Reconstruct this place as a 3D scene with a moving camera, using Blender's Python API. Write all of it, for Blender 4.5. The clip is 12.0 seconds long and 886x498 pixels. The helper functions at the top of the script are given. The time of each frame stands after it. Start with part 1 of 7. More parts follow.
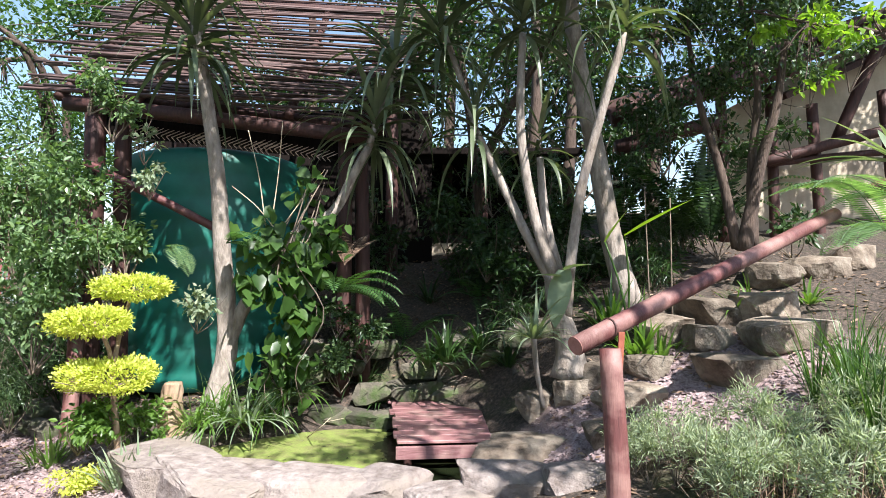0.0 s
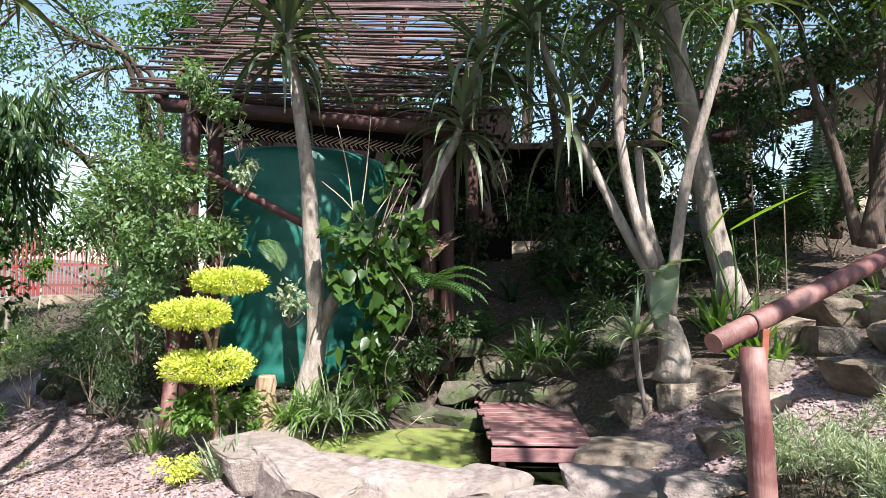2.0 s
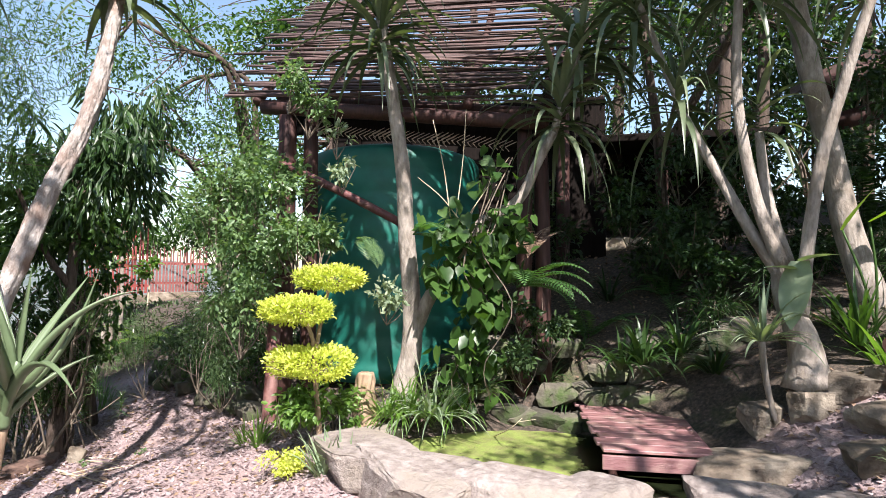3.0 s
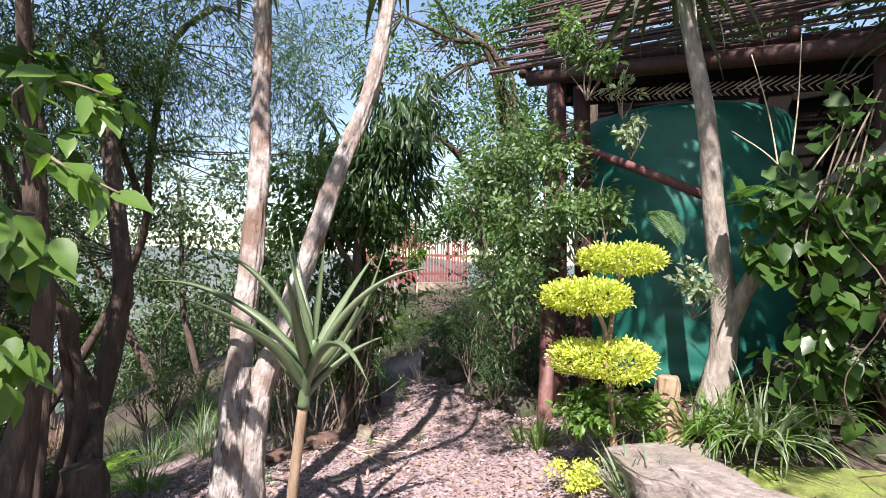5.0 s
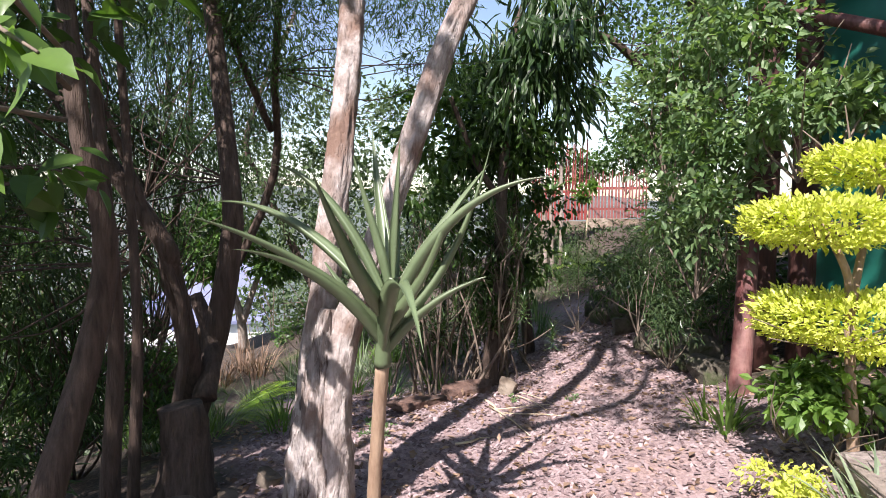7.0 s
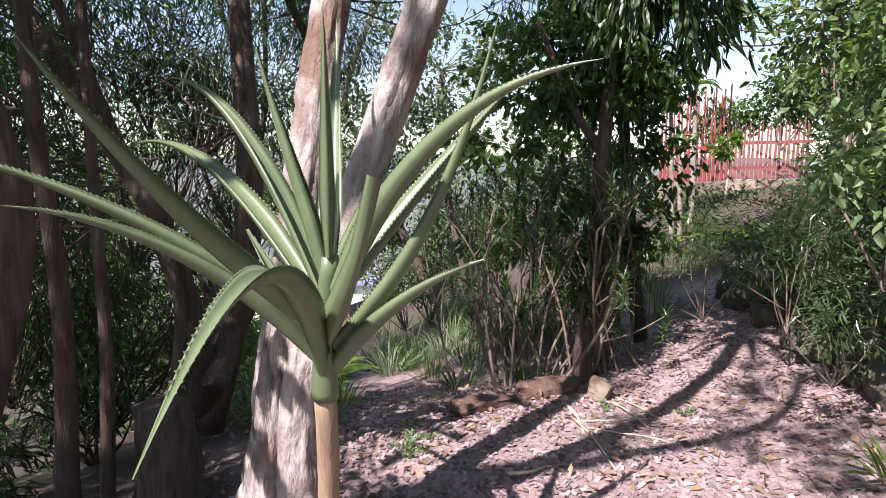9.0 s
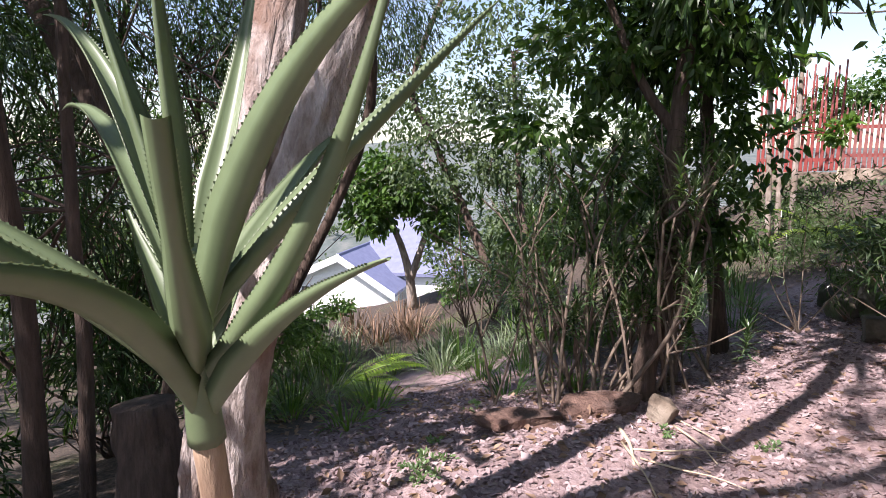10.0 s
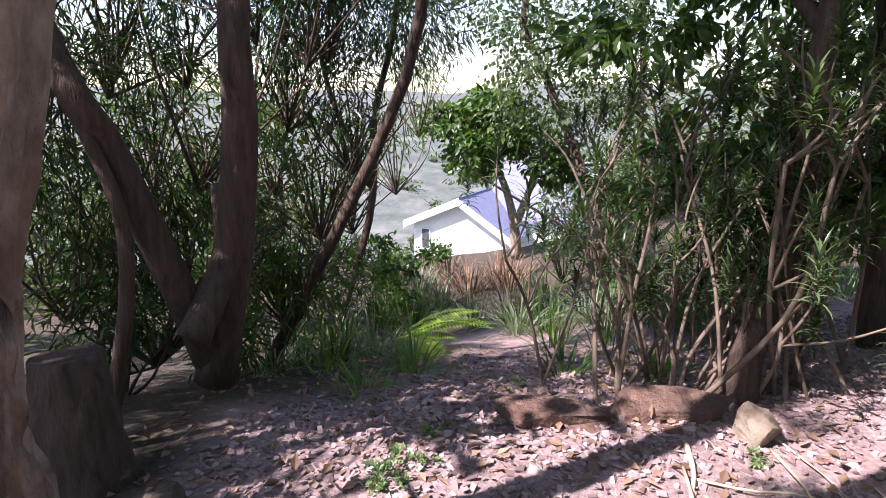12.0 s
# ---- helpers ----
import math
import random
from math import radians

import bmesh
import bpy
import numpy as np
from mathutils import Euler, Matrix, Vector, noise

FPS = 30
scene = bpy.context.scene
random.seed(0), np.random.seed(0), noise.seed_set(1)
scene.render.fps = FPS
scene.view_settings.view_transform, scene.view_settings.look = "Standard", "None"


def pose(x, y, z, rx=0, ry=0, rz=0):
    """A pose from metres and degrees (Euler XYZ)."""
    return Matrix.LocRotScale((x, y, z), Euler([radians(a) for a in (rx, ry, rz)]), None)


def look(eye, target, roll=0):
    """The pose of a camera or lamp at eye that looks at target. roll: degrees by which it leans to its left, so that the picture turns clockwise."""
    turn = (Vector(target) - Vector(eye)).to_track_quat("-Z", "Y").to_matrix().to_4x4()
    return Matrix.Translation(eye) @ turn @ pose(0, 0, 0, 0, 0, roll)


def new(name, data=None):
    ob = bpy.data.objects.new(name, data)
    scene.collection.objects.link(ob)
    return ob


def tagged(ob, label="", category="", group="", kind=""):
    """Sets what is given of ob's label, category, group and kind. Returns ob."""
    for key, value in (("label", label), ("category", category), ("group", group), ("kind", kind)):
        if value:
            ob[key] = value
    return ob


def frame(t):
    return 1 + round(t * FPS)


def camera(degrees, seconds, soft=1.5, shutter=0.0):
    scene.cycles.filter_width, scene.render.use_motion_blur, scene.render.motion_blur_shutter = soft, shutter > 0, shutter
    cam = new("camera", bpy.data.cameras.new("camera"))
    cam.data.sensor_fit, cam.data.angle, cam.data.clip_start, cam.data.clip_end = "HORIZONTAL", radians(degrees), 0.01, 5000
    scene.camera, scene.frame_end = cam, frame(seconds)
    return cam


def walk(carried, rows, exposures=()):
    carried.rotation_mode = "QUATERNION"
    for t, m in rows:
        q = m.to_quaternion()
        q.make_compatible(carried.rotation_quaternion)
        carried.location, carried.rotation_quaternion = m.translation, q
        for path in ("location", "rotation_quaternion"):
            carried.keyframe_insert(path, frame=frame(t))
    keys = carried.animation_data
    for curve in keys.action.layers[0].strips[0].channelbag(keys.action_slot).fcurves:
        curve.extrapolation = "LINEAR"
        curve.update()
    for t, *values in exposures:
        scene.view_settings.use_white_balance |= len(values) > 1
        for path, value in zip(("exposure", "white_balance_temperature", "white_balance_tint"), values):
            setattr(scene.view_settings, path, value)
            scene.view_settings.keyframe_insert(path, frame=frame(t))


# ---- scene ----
cam = camera(76.0, 12.0, 0.85)
METRES, EYE, TILT, LEAN, TURN = 5.75, 1.5, 3.3, 0.0, 0.0
ROWS = [
    (0.0, 0.0, 0.0, 0.0, 0.0, 0.0, -0.0),
    (0.5, -0.0076, 0.0035, -0.0021, 0.55, 0.05, -0.1),
    (1.0, -0.019, 0.0091, -0.0045, 1.62, 0.12, -0.14),
    (1.5, -0.0334, 0.0175, -0.009, 3.65, 0.16, -0.09),
    (2.0, -0.0521, 0.0292, -0.0134, 6.36, 0.22, -0.05),
    (2.5, -0.0764, 0.0379, -0.0164, 9.52, 0.18, 0.05),
    (4.5, -0.1858, 0.1253, -0.0358, 31.96, 0.28, 0.96),
    (5.0, -0.2235, 0.1576, -0.0459, 38.17, 0.04, 1.21),
    (5.5, -0.2494, 0.1982, -0.0553, 42.98, -0.91, 1.43),
    (6.0, -0.2709, 0.2465, -0.0638, 48.27, -2.54, 1.74),
    (6.5, -0.2959, 0.2917, -0.071, 52.55, -3.99, 2.0),
    (7.0, -0.319, 0.339, -0.0768, 56.08, -5.44, 2.28),
    (9.0, -0.4468, 0.509, -0.1008, 68.77, -8.35, 2.99),
    (9.5, -0.4818, 0.5572, -0.1072, 73.17, -8.5, 3.06),
    (10.0, -0.5127, 0.5948, -0.1165, 77.21, -8.72, 3.08),
    (10.5, -0.549, 0.6322, -0.1267, 80.1, -9.94, 3.04),
    (11.0, -0.5775, 0.6677, -0.1351, 83.06, -11.32, 3.04),
    (11.5, -0.6044, 0.7059, -0.1402, 87.74, -12.5, 2.95),
    (12.0, -0.6399, 0.7256, -0.1491, 90.77, -13.41, 2.85),
]
walk(cam, [(t, pose(0, 0, EYE, TILT, LEAN, TURN) @ pose(METRES * x, METRES * y, METRES * z, 90 + pitch, roll, yaw)) for t, x, y, z, yaw, pitch, roll in ROWS],
     exposures=[(0.0, 1.45, 6350, 10), (4.5, 1.35, 6600, 14), (7.0, 1.22, 6600, 18), (9.0, 1.28, 6600, 22), (11.0, 1.36, 6600, 25), (12.0, 1.56, 6600, 28)])

# ---- light ----
SUN_EL, SUN_AZ = radians(50), math.atan2(0.5, -0.86)
world = bpy.data.worlds.new("sky")
scene.world = world
world.use_nodes = True
wn = world.node_tree.nodes
sky = wn.new("ShaderNodeTexSky")
sky.sky_type = "NISHITA"
sky.sun_disc = False
sky.sun_elevation, sky.sun_rotation = SUN_EL, SUN_AZ
sky.air_density, sky.dust_density = 1.25, 0.8
world.node_tree.links.new(sky.outputs[0], wn["Background"].inputs[0])
wn["Background"].inputs[1].default_value = 0.095
sun_dir = Vector((math.sin(SUN_AZ) * math.cos(SUN_EL), math.cos(SUN_AZ) * math.cos(SUN_EL), math.sin(SUN_EL)))
sun = new("sun", bpy.data.lights.new("sun", "SUN"))
sun.data.energy, sun.data.angle, sun.data.color = 5.0, radians(0.6), (1.0, 0.965, 0.93)
sun.matrix_world = look(sun_dir * 60, (0, 0, 0))

rng = np.random.default_rng(7)


# ---- materials ----
def nodes_of(name):
    m = bpy.data.materials.new(name)
    m.use_nodes = True
    nt = m.node_tree
    return m, nt, nt.nodes["Principled BSDF"]


def ramp(nt, fac, stops):
    r = nt.nodes.new("ShaderNodeValToRGB")
    e = r.color_ramp.elements
    while len(e) < len(stops):
        e.new(0.5)
    for k, (p, c) in enumerate(stops):
        e[k].position, e[k].color = p, (*c, 1)
    nt.links.new(fac, r.inputs[0])
    return r.outputs[0]


def noise_node(nt, scale, detail=6, stretch=(1, 1, 1), rough=0.6):
    tc, mp, n = (nt.nodes.new("ShaderNode" + k) for k in ("TexCoord", "Mapping", "TexNoise"))
    mp.inputs["Scale"].default_value = stretch
    n.inputs["Scale"].default_value, n.inputs["Detail"].default_value, n.inputs["Roughness"].default_value = scale, detail, rough
    nt.links.new(tc.outputs["Object"], mp.inputs[0])
    nt.links.new(mp.outputs[0], n.inputs["Vector"])
    return n.outputs["Fac"]


def mixc(nt, fac, a, b, mode="MIX"):
    m = nt.nodes.new("ShaderNodeMix")
    m.data_type, m.blend_type = "RGBA", mode
    for k, v in ((0, fac), (6, a), (7, b)):
        if isinstance(v, (int, float)):
            m.inputs[k].default_value = v
        elif isinstance(v, tuple):
            m.inputs[k].default_value = (*v, 1)
        else:
            nt.links.new(v, m.inputs[k])
    return m.outputs[2]


def surf(name, c1, c2, scale=10, rough=0.85, bump=0.4, stretch=(1, 1, 1), stain=None, stain_scale=1.7, metal=0.0, lo=0.3, hi=0.7, dist=0.01, vary=0.0):
    m, nt, b = nodes_of(name)
    f = noise_node(nt, scale, 8, stretch)
    col = ramp(nt, f, [(lo, c1), (hi, c2)])
    if stain:
        g = noise_node(nt, stain_scale, 5)
        g = ramp(nt, g, [(0.48, (0, 0, 0)), (0.64, (1, 1, 1))])
        col = mixc(nt, g, col, stain)
    if vary:
        oi = nt.nodes.new("ShaderNodeObjectInfo")
        v = ramp(nt, oi.outputs["Random"], [(0, (1 - vary,) * 3), (1, (1, 1, 1))])
        col = mixc(nt, 1.0, col, v, "MULTIPLY")
    nt.links.new(col, b.inputs["Base Color"])
    b.inputs["Roughness"].default_value, b.inputs["Metallic"].default_value = rough, metal
    if bump:
        bp = nt.nodes.new("ShaderNodeBump")
        bp.inputs["Strength"].default_value, bp.inputs["Distance"].default_value = bump, dist
        nt.links.new(noise_node(nt, scale * 2.3, 8, stretch), bp.inputs["Height"])
        nt.links.new(bp.outputs[0], b.inputs["Normal"])
    return m


def leaf_mat(name, c1, c2, trans=0.35, rough=0.4, glow=1.6):
    """Leaves that differ one from another and let some light through."""
    m, nt, b = nodes_of(name)
    g = nt.nodes.new("ShaderNodeNewGeometry")
    col = ramp(nt, g.outputs["Random Per Island"], [(0, c1), (0.55, tuple((p + q) / 2 for p, q in zip(c1, c2))), (1, c2)])
    n = noise_node(nt, 9, 4)
    col = mixc(nt, 0.5, col, ramp(nt, n, [(0.3, (0.6, 0.6, 0.6)), (0.7, (1, 1, 1))]), "MULTIPLY")
    nt.links.new(col, b.inputs["Base Color"])
    b.inputs["Roughness"].default_value = rough
    t = nt.nodes.new("ShaderNodeBsdfTranslucent")
    warm = mixc(nt, 1.0, col, (glow * 1.05, glow * 1.15, glow * 0.45), "MULTIPLY")
    nt.links.new(warm, t.inputs[0])
    mx = nt.nodes.new("ShaderNodeMixShader")
    mx.inputs[0].default_value = trans
    nt.links.new(b.outputs[0], mx.inputs[1])
    nt.links.new(t.outputs[0], mx.inputs[2])
    nt.links.new(mx.outputs[0], nt.nodes["Material Output"].inputs[0])
    return m


RED_POLE = surf("red_stained_pole", (0.085, 0.029, 0.027), (0.165, 0.058, 0.054), 6, 0.6, 0.5, (6, 6, 0.6), stain=(0.26, 0.14, 0.12), stain_scale=3)
DARK_POLE = surf("dark_stained_pole", (0.035, 0.014, 0.011), (0.085, 0.032, 0.026), 6, 0.7, 0.5, (6, 6, 0.6))
END_GRAIN = surf("pole_end_grain", (0.22, 0.10, 0.08), (0.34, 0.18, 0.15), 20, 0.8)
DECK = surf("red_painted_board", (0.20, 0.085, 0.085), (0.35, 0.18, 0.18), 7, 0.5, 0.5, (0.7, 7, 7), stain=(0.33, 0.2, 0.18), stain_scale=5, vary=0.25)
LATH = surf("lath", (0.06, 0.03, 0.026), (0.21, 0.13, 0.115), 5, 0.75, 0.4, (0.6, 6, 6), vary=0.65)
# Near-black with little gloss: the shade inside shelter and hut is put into the colour.
SHADE_BOARD = surf("shade_board", (0.006, 0.005, 0.004), (0.015, 0.010, 0.009), 6, 0.9, 0.4, (6, 6, 0.6))
for nd in SHADE_BOARD.node_tree.nodes:
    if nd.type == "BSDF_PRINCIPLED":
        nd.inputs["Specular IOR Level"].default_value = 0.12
# Sunlight on the split laths is put into this pale colour.
SUNLIT_LATH = surf("sunlit_split_lath", (0.34, 0.24, 0.19), (0.52, 0.40, 0.33), 8, 0.8, 0.3)
CREAM = surf("cream_plaster", (0.44, 0.355, 0.265), (0.54, 0.45, 0.345), 5, 0.9, 0.2, stain=(0.38, 0.31, 0.23))
WHITE = surf("white_plaster", (0.74, 0.74, 0.72), (0.82, 0.82, 0.80), 3, 0.9, 0.1)
ROOF_GREY = surf("blue_grey_roof", (0.13, 0.145, 0.235), (0.18, 0.195, 0.30), 3, 0.6, 0.1)
TANK = surf("green_plastic", (0.006, 0.10, 0.075), (0.012, 0.16, 0.12), 3, 0.5, 0.05, stain=(0.01, 0.10, 0.075), stain_scale=0.9)
STONE = surf("brown_sandstone", (0.085, 0.06, 0.042), (0.28, 0.22, 0.165), 8, 0.9, 0.9, stain=(0.33, 0.275, 0.215), stain_scale=3, dist=0.03, vary=0.4)
RIM = surf("pale_pond_stone", (0.15, 0.115, 0.10), (0.41, 0.35, 0.325), 9, 0.9, 0.9, stain=(0.26, 0.215, 0.18), stain_scale=2.2, dist=0.03, vary=0.2)
MOSSY = surf("mossy_stone", (0.06, 0.055, 0.04), (0.20, 0.17, 0.13), 7, 0.95, 0.8, stain=(0.06, 0.09, 0.025), stain_scale=3, dist=0.03, vary=0.5)
BRICK = surf("red_earth_brick", (0.085, 0.045, 0.034), (0.25, 0.15, 0.115), 14, 0.95, 1.0, stain=(0.13, 0.085, 0.07), stain_scale=6, dist=0.03, vary=0.3)
PALE_BARK = surf("pale_grey_bark", (0.17, 0.13, 0.11), (0.50, 0.445, 0.415), 9, 0.9, 1.0, (2.0, 2.0, 0.9), stain=(0.185, 0.115, 0.085), stain_scale=2.2, dist=0.025)
ALOE_BARK = surf("grey_aloe_bark", (0.16, 0.13, 0.105), (0.42, 0.36, 0.315), 8, 0.9, 0.9, (2, 2, 0.7), stain=(0.19, 0.15, 0.115), dist=0.02)
FLAKY_BARK = surf("flaky_grey_bark", (0.07, 0.045, 0.035), (0.50, 0.44, 0.41), 7, 0.95, 1.0, (3.0, 3.0, 0.55), stain=(0.24, 0.18, 0.15), stain_scale=5, dist=0.05, lo=0.38, hi=0.56)
DARK_BARK = surf("dark_brown_bark", (0.045, 0.03, 0.022), (0.13, 0.09, 0.07), 9, 0.95, 1.0, (3, 3, 0.5), dist=0.02)
TWIG = surf("brown_twig", (0.10, 0.075, 0.055), (0.22, 0.17, 0.13), 12, 0.9, 0.4)
STRAW = surf("dry_straw", (0.42, 0.33, 0.22), (0.60, 0.50, 0.36), 14, 0.9, 0.3)
BASKET = surf("tan_wood_stem", (0.22, 0.14, 0.09), (0.38, 0.27, 0.18), 9, 0.85, 0.6, (3, 3, 0.6))
FENCE_RED = surf("red_painted_picket", (0.15, 0.018, 0.014), (0.26, 0.045, 0.036), 5, 0.7, 0.3, stain=(0.26, 0.10, 0.09))
FENCE_PINK = surf("weathered_picket", (0.14, 0.035, 0.03), (0.27, 0.11, 0.10), 5, 0.8, 0.3)
STRAP = surf("rusty_strap", (0.20, 0.05, 0.03), (0.34, 0.12, 0.07), 12, 0.6, 0.4)

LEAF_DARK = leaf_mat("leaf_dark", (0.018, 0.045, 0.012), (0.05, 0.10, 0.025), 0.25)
LEAF_MID = leaf_mat("leaf_mid", (0.03, 0.075, 0.015), (0.085, 0.16, 0.035), 0.35)
LEAF_LIGHT = leaf_mat("leaf_light", (0.07, 0.14, 0.025), (0.16, 0.27, 0.06), 0.4)
LEAF_SILVER = leaf_mat("leaf_silver", (0.13, 0.18, 0.11), (0.30, 0.36, 0.23), 0.25, 0.6)
LEAF_YELLOW = leaf_mat("leaf_yellow", (0.50, 0.56, 0.07), (0.82, 0.83, 0.22), 0.35, 0.5, 1.1)
LEAF_LAVENDER = leaf_mat("leaf_lavender", (0.17, 0.22, 0.14), (0.46, 0.51, 0.35), 0.3, 0.6)
LEAF_ALOE = leaf_mat("leaf_aloe", (0.088, 0.130, 0.064), (0.165, 0.215, 0.112), 0.06, 0.40)
LEAF_ALOETREE = leaf_mat("leaf_tree_aloe", (0.065, 0.09, 0.045), (0.20, 0.24, 0.145), 0.2, 0.36)
LEAF_FERN = leaf_mat("leaf_fern", (0.04, 0.10, 0.03), (0.10, 0.20, 0.06), 0.35)
LEAF_FERN_PALE = leaf_mat("leaf_fern_pale", (0.10, 0.18, 0.075), (0.19, 0.29, 0.14), 0.4)
LEAF_LIME = leaf_mat("leaf_lime", (0.14, 0.26, 0.02), (0.28, 0.42, 0.05), 0.45)
LEAF_PALE = leaf_mat("leaf_pale", (0.075, 0.145, 0.055), (0.21, 0.30, 0.14), 0.35, 0.35)
LEAF_GLOSSY = leaf_mat("leaf_glossy", (0.03, 0.066, 0.024), (0.12, 0.18, 0.08), 0.28, 0.26)
LEAF_DRY = leaf_mat("leaf_dry", (0.12, 0.07, 0.045), (0.40, 0.27, 0.19), 0.1, 0.9)
LEAF_FAR = leaf_mat("leaf_far", (0.05, 0.085, 0.04), (0.11, 0.16, 0.07), 0.3, 0.6)
CHIP = leaf_mat("bark_chip", (0.14, 0.09, 0.09), (0.42, 0.33, 0.33), 0.0, 0.95)


# ---- building blocks ----
def raw_mesh(name, verts, quads=None, tris=None, material=None, smooth=False):
    me = bpy.data.meshes.new(name)
    faces = []
    if quads is not None and len(quads):
        faces.append(np.asarray(quads))
    if tris is not None and len(tris):
        faces.append(np.asarray(tris))
    loops = np.concatenate([f.ravel() for f in faces])
    totals = np.concatenate([np.full(len(f), f.shape[1]) for f in faces])
    starts = np.concatenate([[0], np.cumsum(totals)[:-1]])
    verts = np.asarray(verts, dtype=np.float32)
    me.vertices.add(len(verts))
    me.vertices.foreach_set("co", verts.ravel())
    me.loops.add(len(loops))
    me.loops.foreach_set("vertex_index", loops.astype(np.int32))
    me.polygons.add(len(totals))
    me.polygons.foreach_set("loop_start", starts.astype(np.int32))
    me.polygons.foreach_set("loop_total", totals.astype(np.int32))
    me.polygons.foreach_set("use_smooth", np.full(len(totals), smooth))
    me.update(calc_edges=True)
    if material:
        me.materials.append(material)
    return me


def part(name, me, parent=None, label=""):
    """Links a mesh (or a bmesh turned into one) as one object under a thing or a part."""
    ob = new(name, me)
    if parent is not None:
        ob.parent = parent
    return tagged(ob, label)


def thing(name, label, category, at=(0, 0, 0), group="", kind=""):
    ob = new(name)
    ob.location = at
    return tagged(ob, label, category, group, kind)


def under(name, me, parent, label=""):
    """A part given in world metres under a thing that stands elsewhere."""
    ob = part(name, me, parent, label)
    base = parent
    off = Vector((0, 0, 0))
    while base is not None:
        off += base.location
        base = base.parent
    ob.location = -off
    return ob


def from_bm(name, bm, material, smooth=False):
    me = bpy.data.meshes.new(name)
    bm.to_mesh(me)
    bm.free()
    for p in me.polygons:
        p.use_smooth = smooth
    me.materials.append(material)
    return me


def spline(pts, n):
    """A smooth line through points."""
    p = np.array(pts, float)
    if len(p) == 2:
        return p[0] + (p[1] - p[0]) * np.linspace(0, 1, n)[:, None]
    q = np.vstack([2 * p[0] - p[1], p, 2 * p[-1] - p[-2]])
    out = []
    for u in np.linspace(0, len(p) - 1 - 1e-9, n):
        i = int(u)
        f = u - i
        a, b, c, d = q[i:i + 4]
        out.append(0.5 * (2 * b + (c - a) * f + (2 * a - 5 * b + 4 * c - d) * f * f + (3 * b - a - 3 * c + d) * f ** 3))
    return np.array(out)


def tube_np(pts, r0, r1, n=12, seg=8, rough=0.0, flare=0.0, cap=True, seed=0, curve=True, ridge=0.0):
    line = spline(pts, n) if curve else np.array(pts, float)
    n = len(line)
    g = np.random.default_rng(seed + 11)
    tan = np.gradient(line, axis=0)
    tan /= np.linalg.norm(tan, axis=1)[:, None] + 1e-9
    ref = np.array([0.31, 0.95, 0.05]) if abs(tan[0][2]) > 0.7 else np.array([0, 0, 1.0])
    a = np.cross(tan, ref)
    a /= np.linalg.norm(a, axis=1)[:, None]
    b = np.cross(tan, a)
    u = np.linspace(0, 1, n)
    rad = r0 + (r1 - r0) * u + flare * np.exp(-u * 9)
    th = np.linspace(0, 2 * np.pi, seg, endpoint=False)
    lump = 1 + rough * (0.6 * np.sin(3 * th[None, :] + 7 * u[:, None] + seed) + 0.5 * np.sin(5 * th[None, :] - 13 * u[:, None]) + g.normal(0, 0.45, (n, seg)))
    rr = rad[:, None] * lump
    if ridge:
        arc = np.cumsum(np.r_[0, np.linalg.norm(np.diff(line, axis=0), axis=1)])
        for i0 in range(n):
            for j0 in range(seg):
                c = Vector((math.cos(th[j0]) * 2.6, math.sin(th[j0]) * 2.6, arc[i0] * 2.2 + seed))
                e = abs(noise.noise(c)) + 0.5 * abs(noise.noise(c * 2.3)) + 0.25 * noise.noise(c * 5)
                rr[i0, j0] += ridge * (e - 0.35)
    v = line[:, None, :] + rr[..., None] * (np.cos(th)[None, :, None] * a[:, None, :] + np.sin(th)[None, :, None] * b[:, None, :])
    i = np.arange(n - 1)[:, None] * seg
    j = np.arange(seg)[None, :]
    k = (j + 1) % seg
    q = np.stack([i + j, i + k, i + seg + k, i + seg + j], -1).reshape(-1, 4)
    v = v.reshape(-1, 3)
    t = np.zeros((0, 3), int)
    if cap:
        c0, c1 = len(v), len(v) + 1
        v = np.vstack([v, line[:1], line[-1:]])
        jj = np.arange(seg)
        kk = (jj + 1) % seg
        t = np.vstack([np.stack([np.full(seg, c0), kk, jj], -1), np.stack([np.full(seg, c1), (n - 1) * seg + jj, (n - 1) * seg + kk], -1)])
    return v, q, t


def tube(name, pts, r0, r1, material, n=12, seg=10, rough=0.0, flare=0.0, seed=0, smooth=True, ridge=0.0):
    v, q, t = tube_np(pts, r0, r1, n, seg, rough, flare, True, seed, True, ridge)
    return raw_mesh(name, v, q, t, material, smooth)


def merge(bits):
    vs, qs, ts, o = [], [], [], 0
    for v, q, t in bits:
        vs.append(v)
        qs.append(np.asarray(q, int).reshape(-1, 4) + o)
        ts.append(np.asarray(t, int).reshape(-1, 3) + o)
        o += len(v)
    return np.vstack(vs), np.vstack(qs), np.vstack(ts)


# leaf shapes: length along y, width along x
OVAL = (np.array([(0, 0, 0), (0.27, 0.38, 0.06), (0, 0.45, -0.02), (-0.27, 0.38, 0.06), (0.16, 0.75, 0.0), (-0.16, 0.75, 0.0), (0, 1, -0.12)]),
        np.array([(0, 1, 2), (0, 2, 3), (1, 4, 2), (3, 2, 5), (2, 4, 6), (2, 6, 5)]))
LANCE = (np.array([(0, 0, 0), (0.085, 0.3, 0.02), (0, 0.4, -0.01), (-0.085, 0.3, 0.02), (0.07, 0.7, -0.06), (-0.07, 0.7, -0.06), (0, 1, -0.2)]),
         np.array([(0, 1, 2), (0, 2, 3), (1, 4, 2), (3, 2, 5), (2, 4, 6), (2, 6, 5)]))
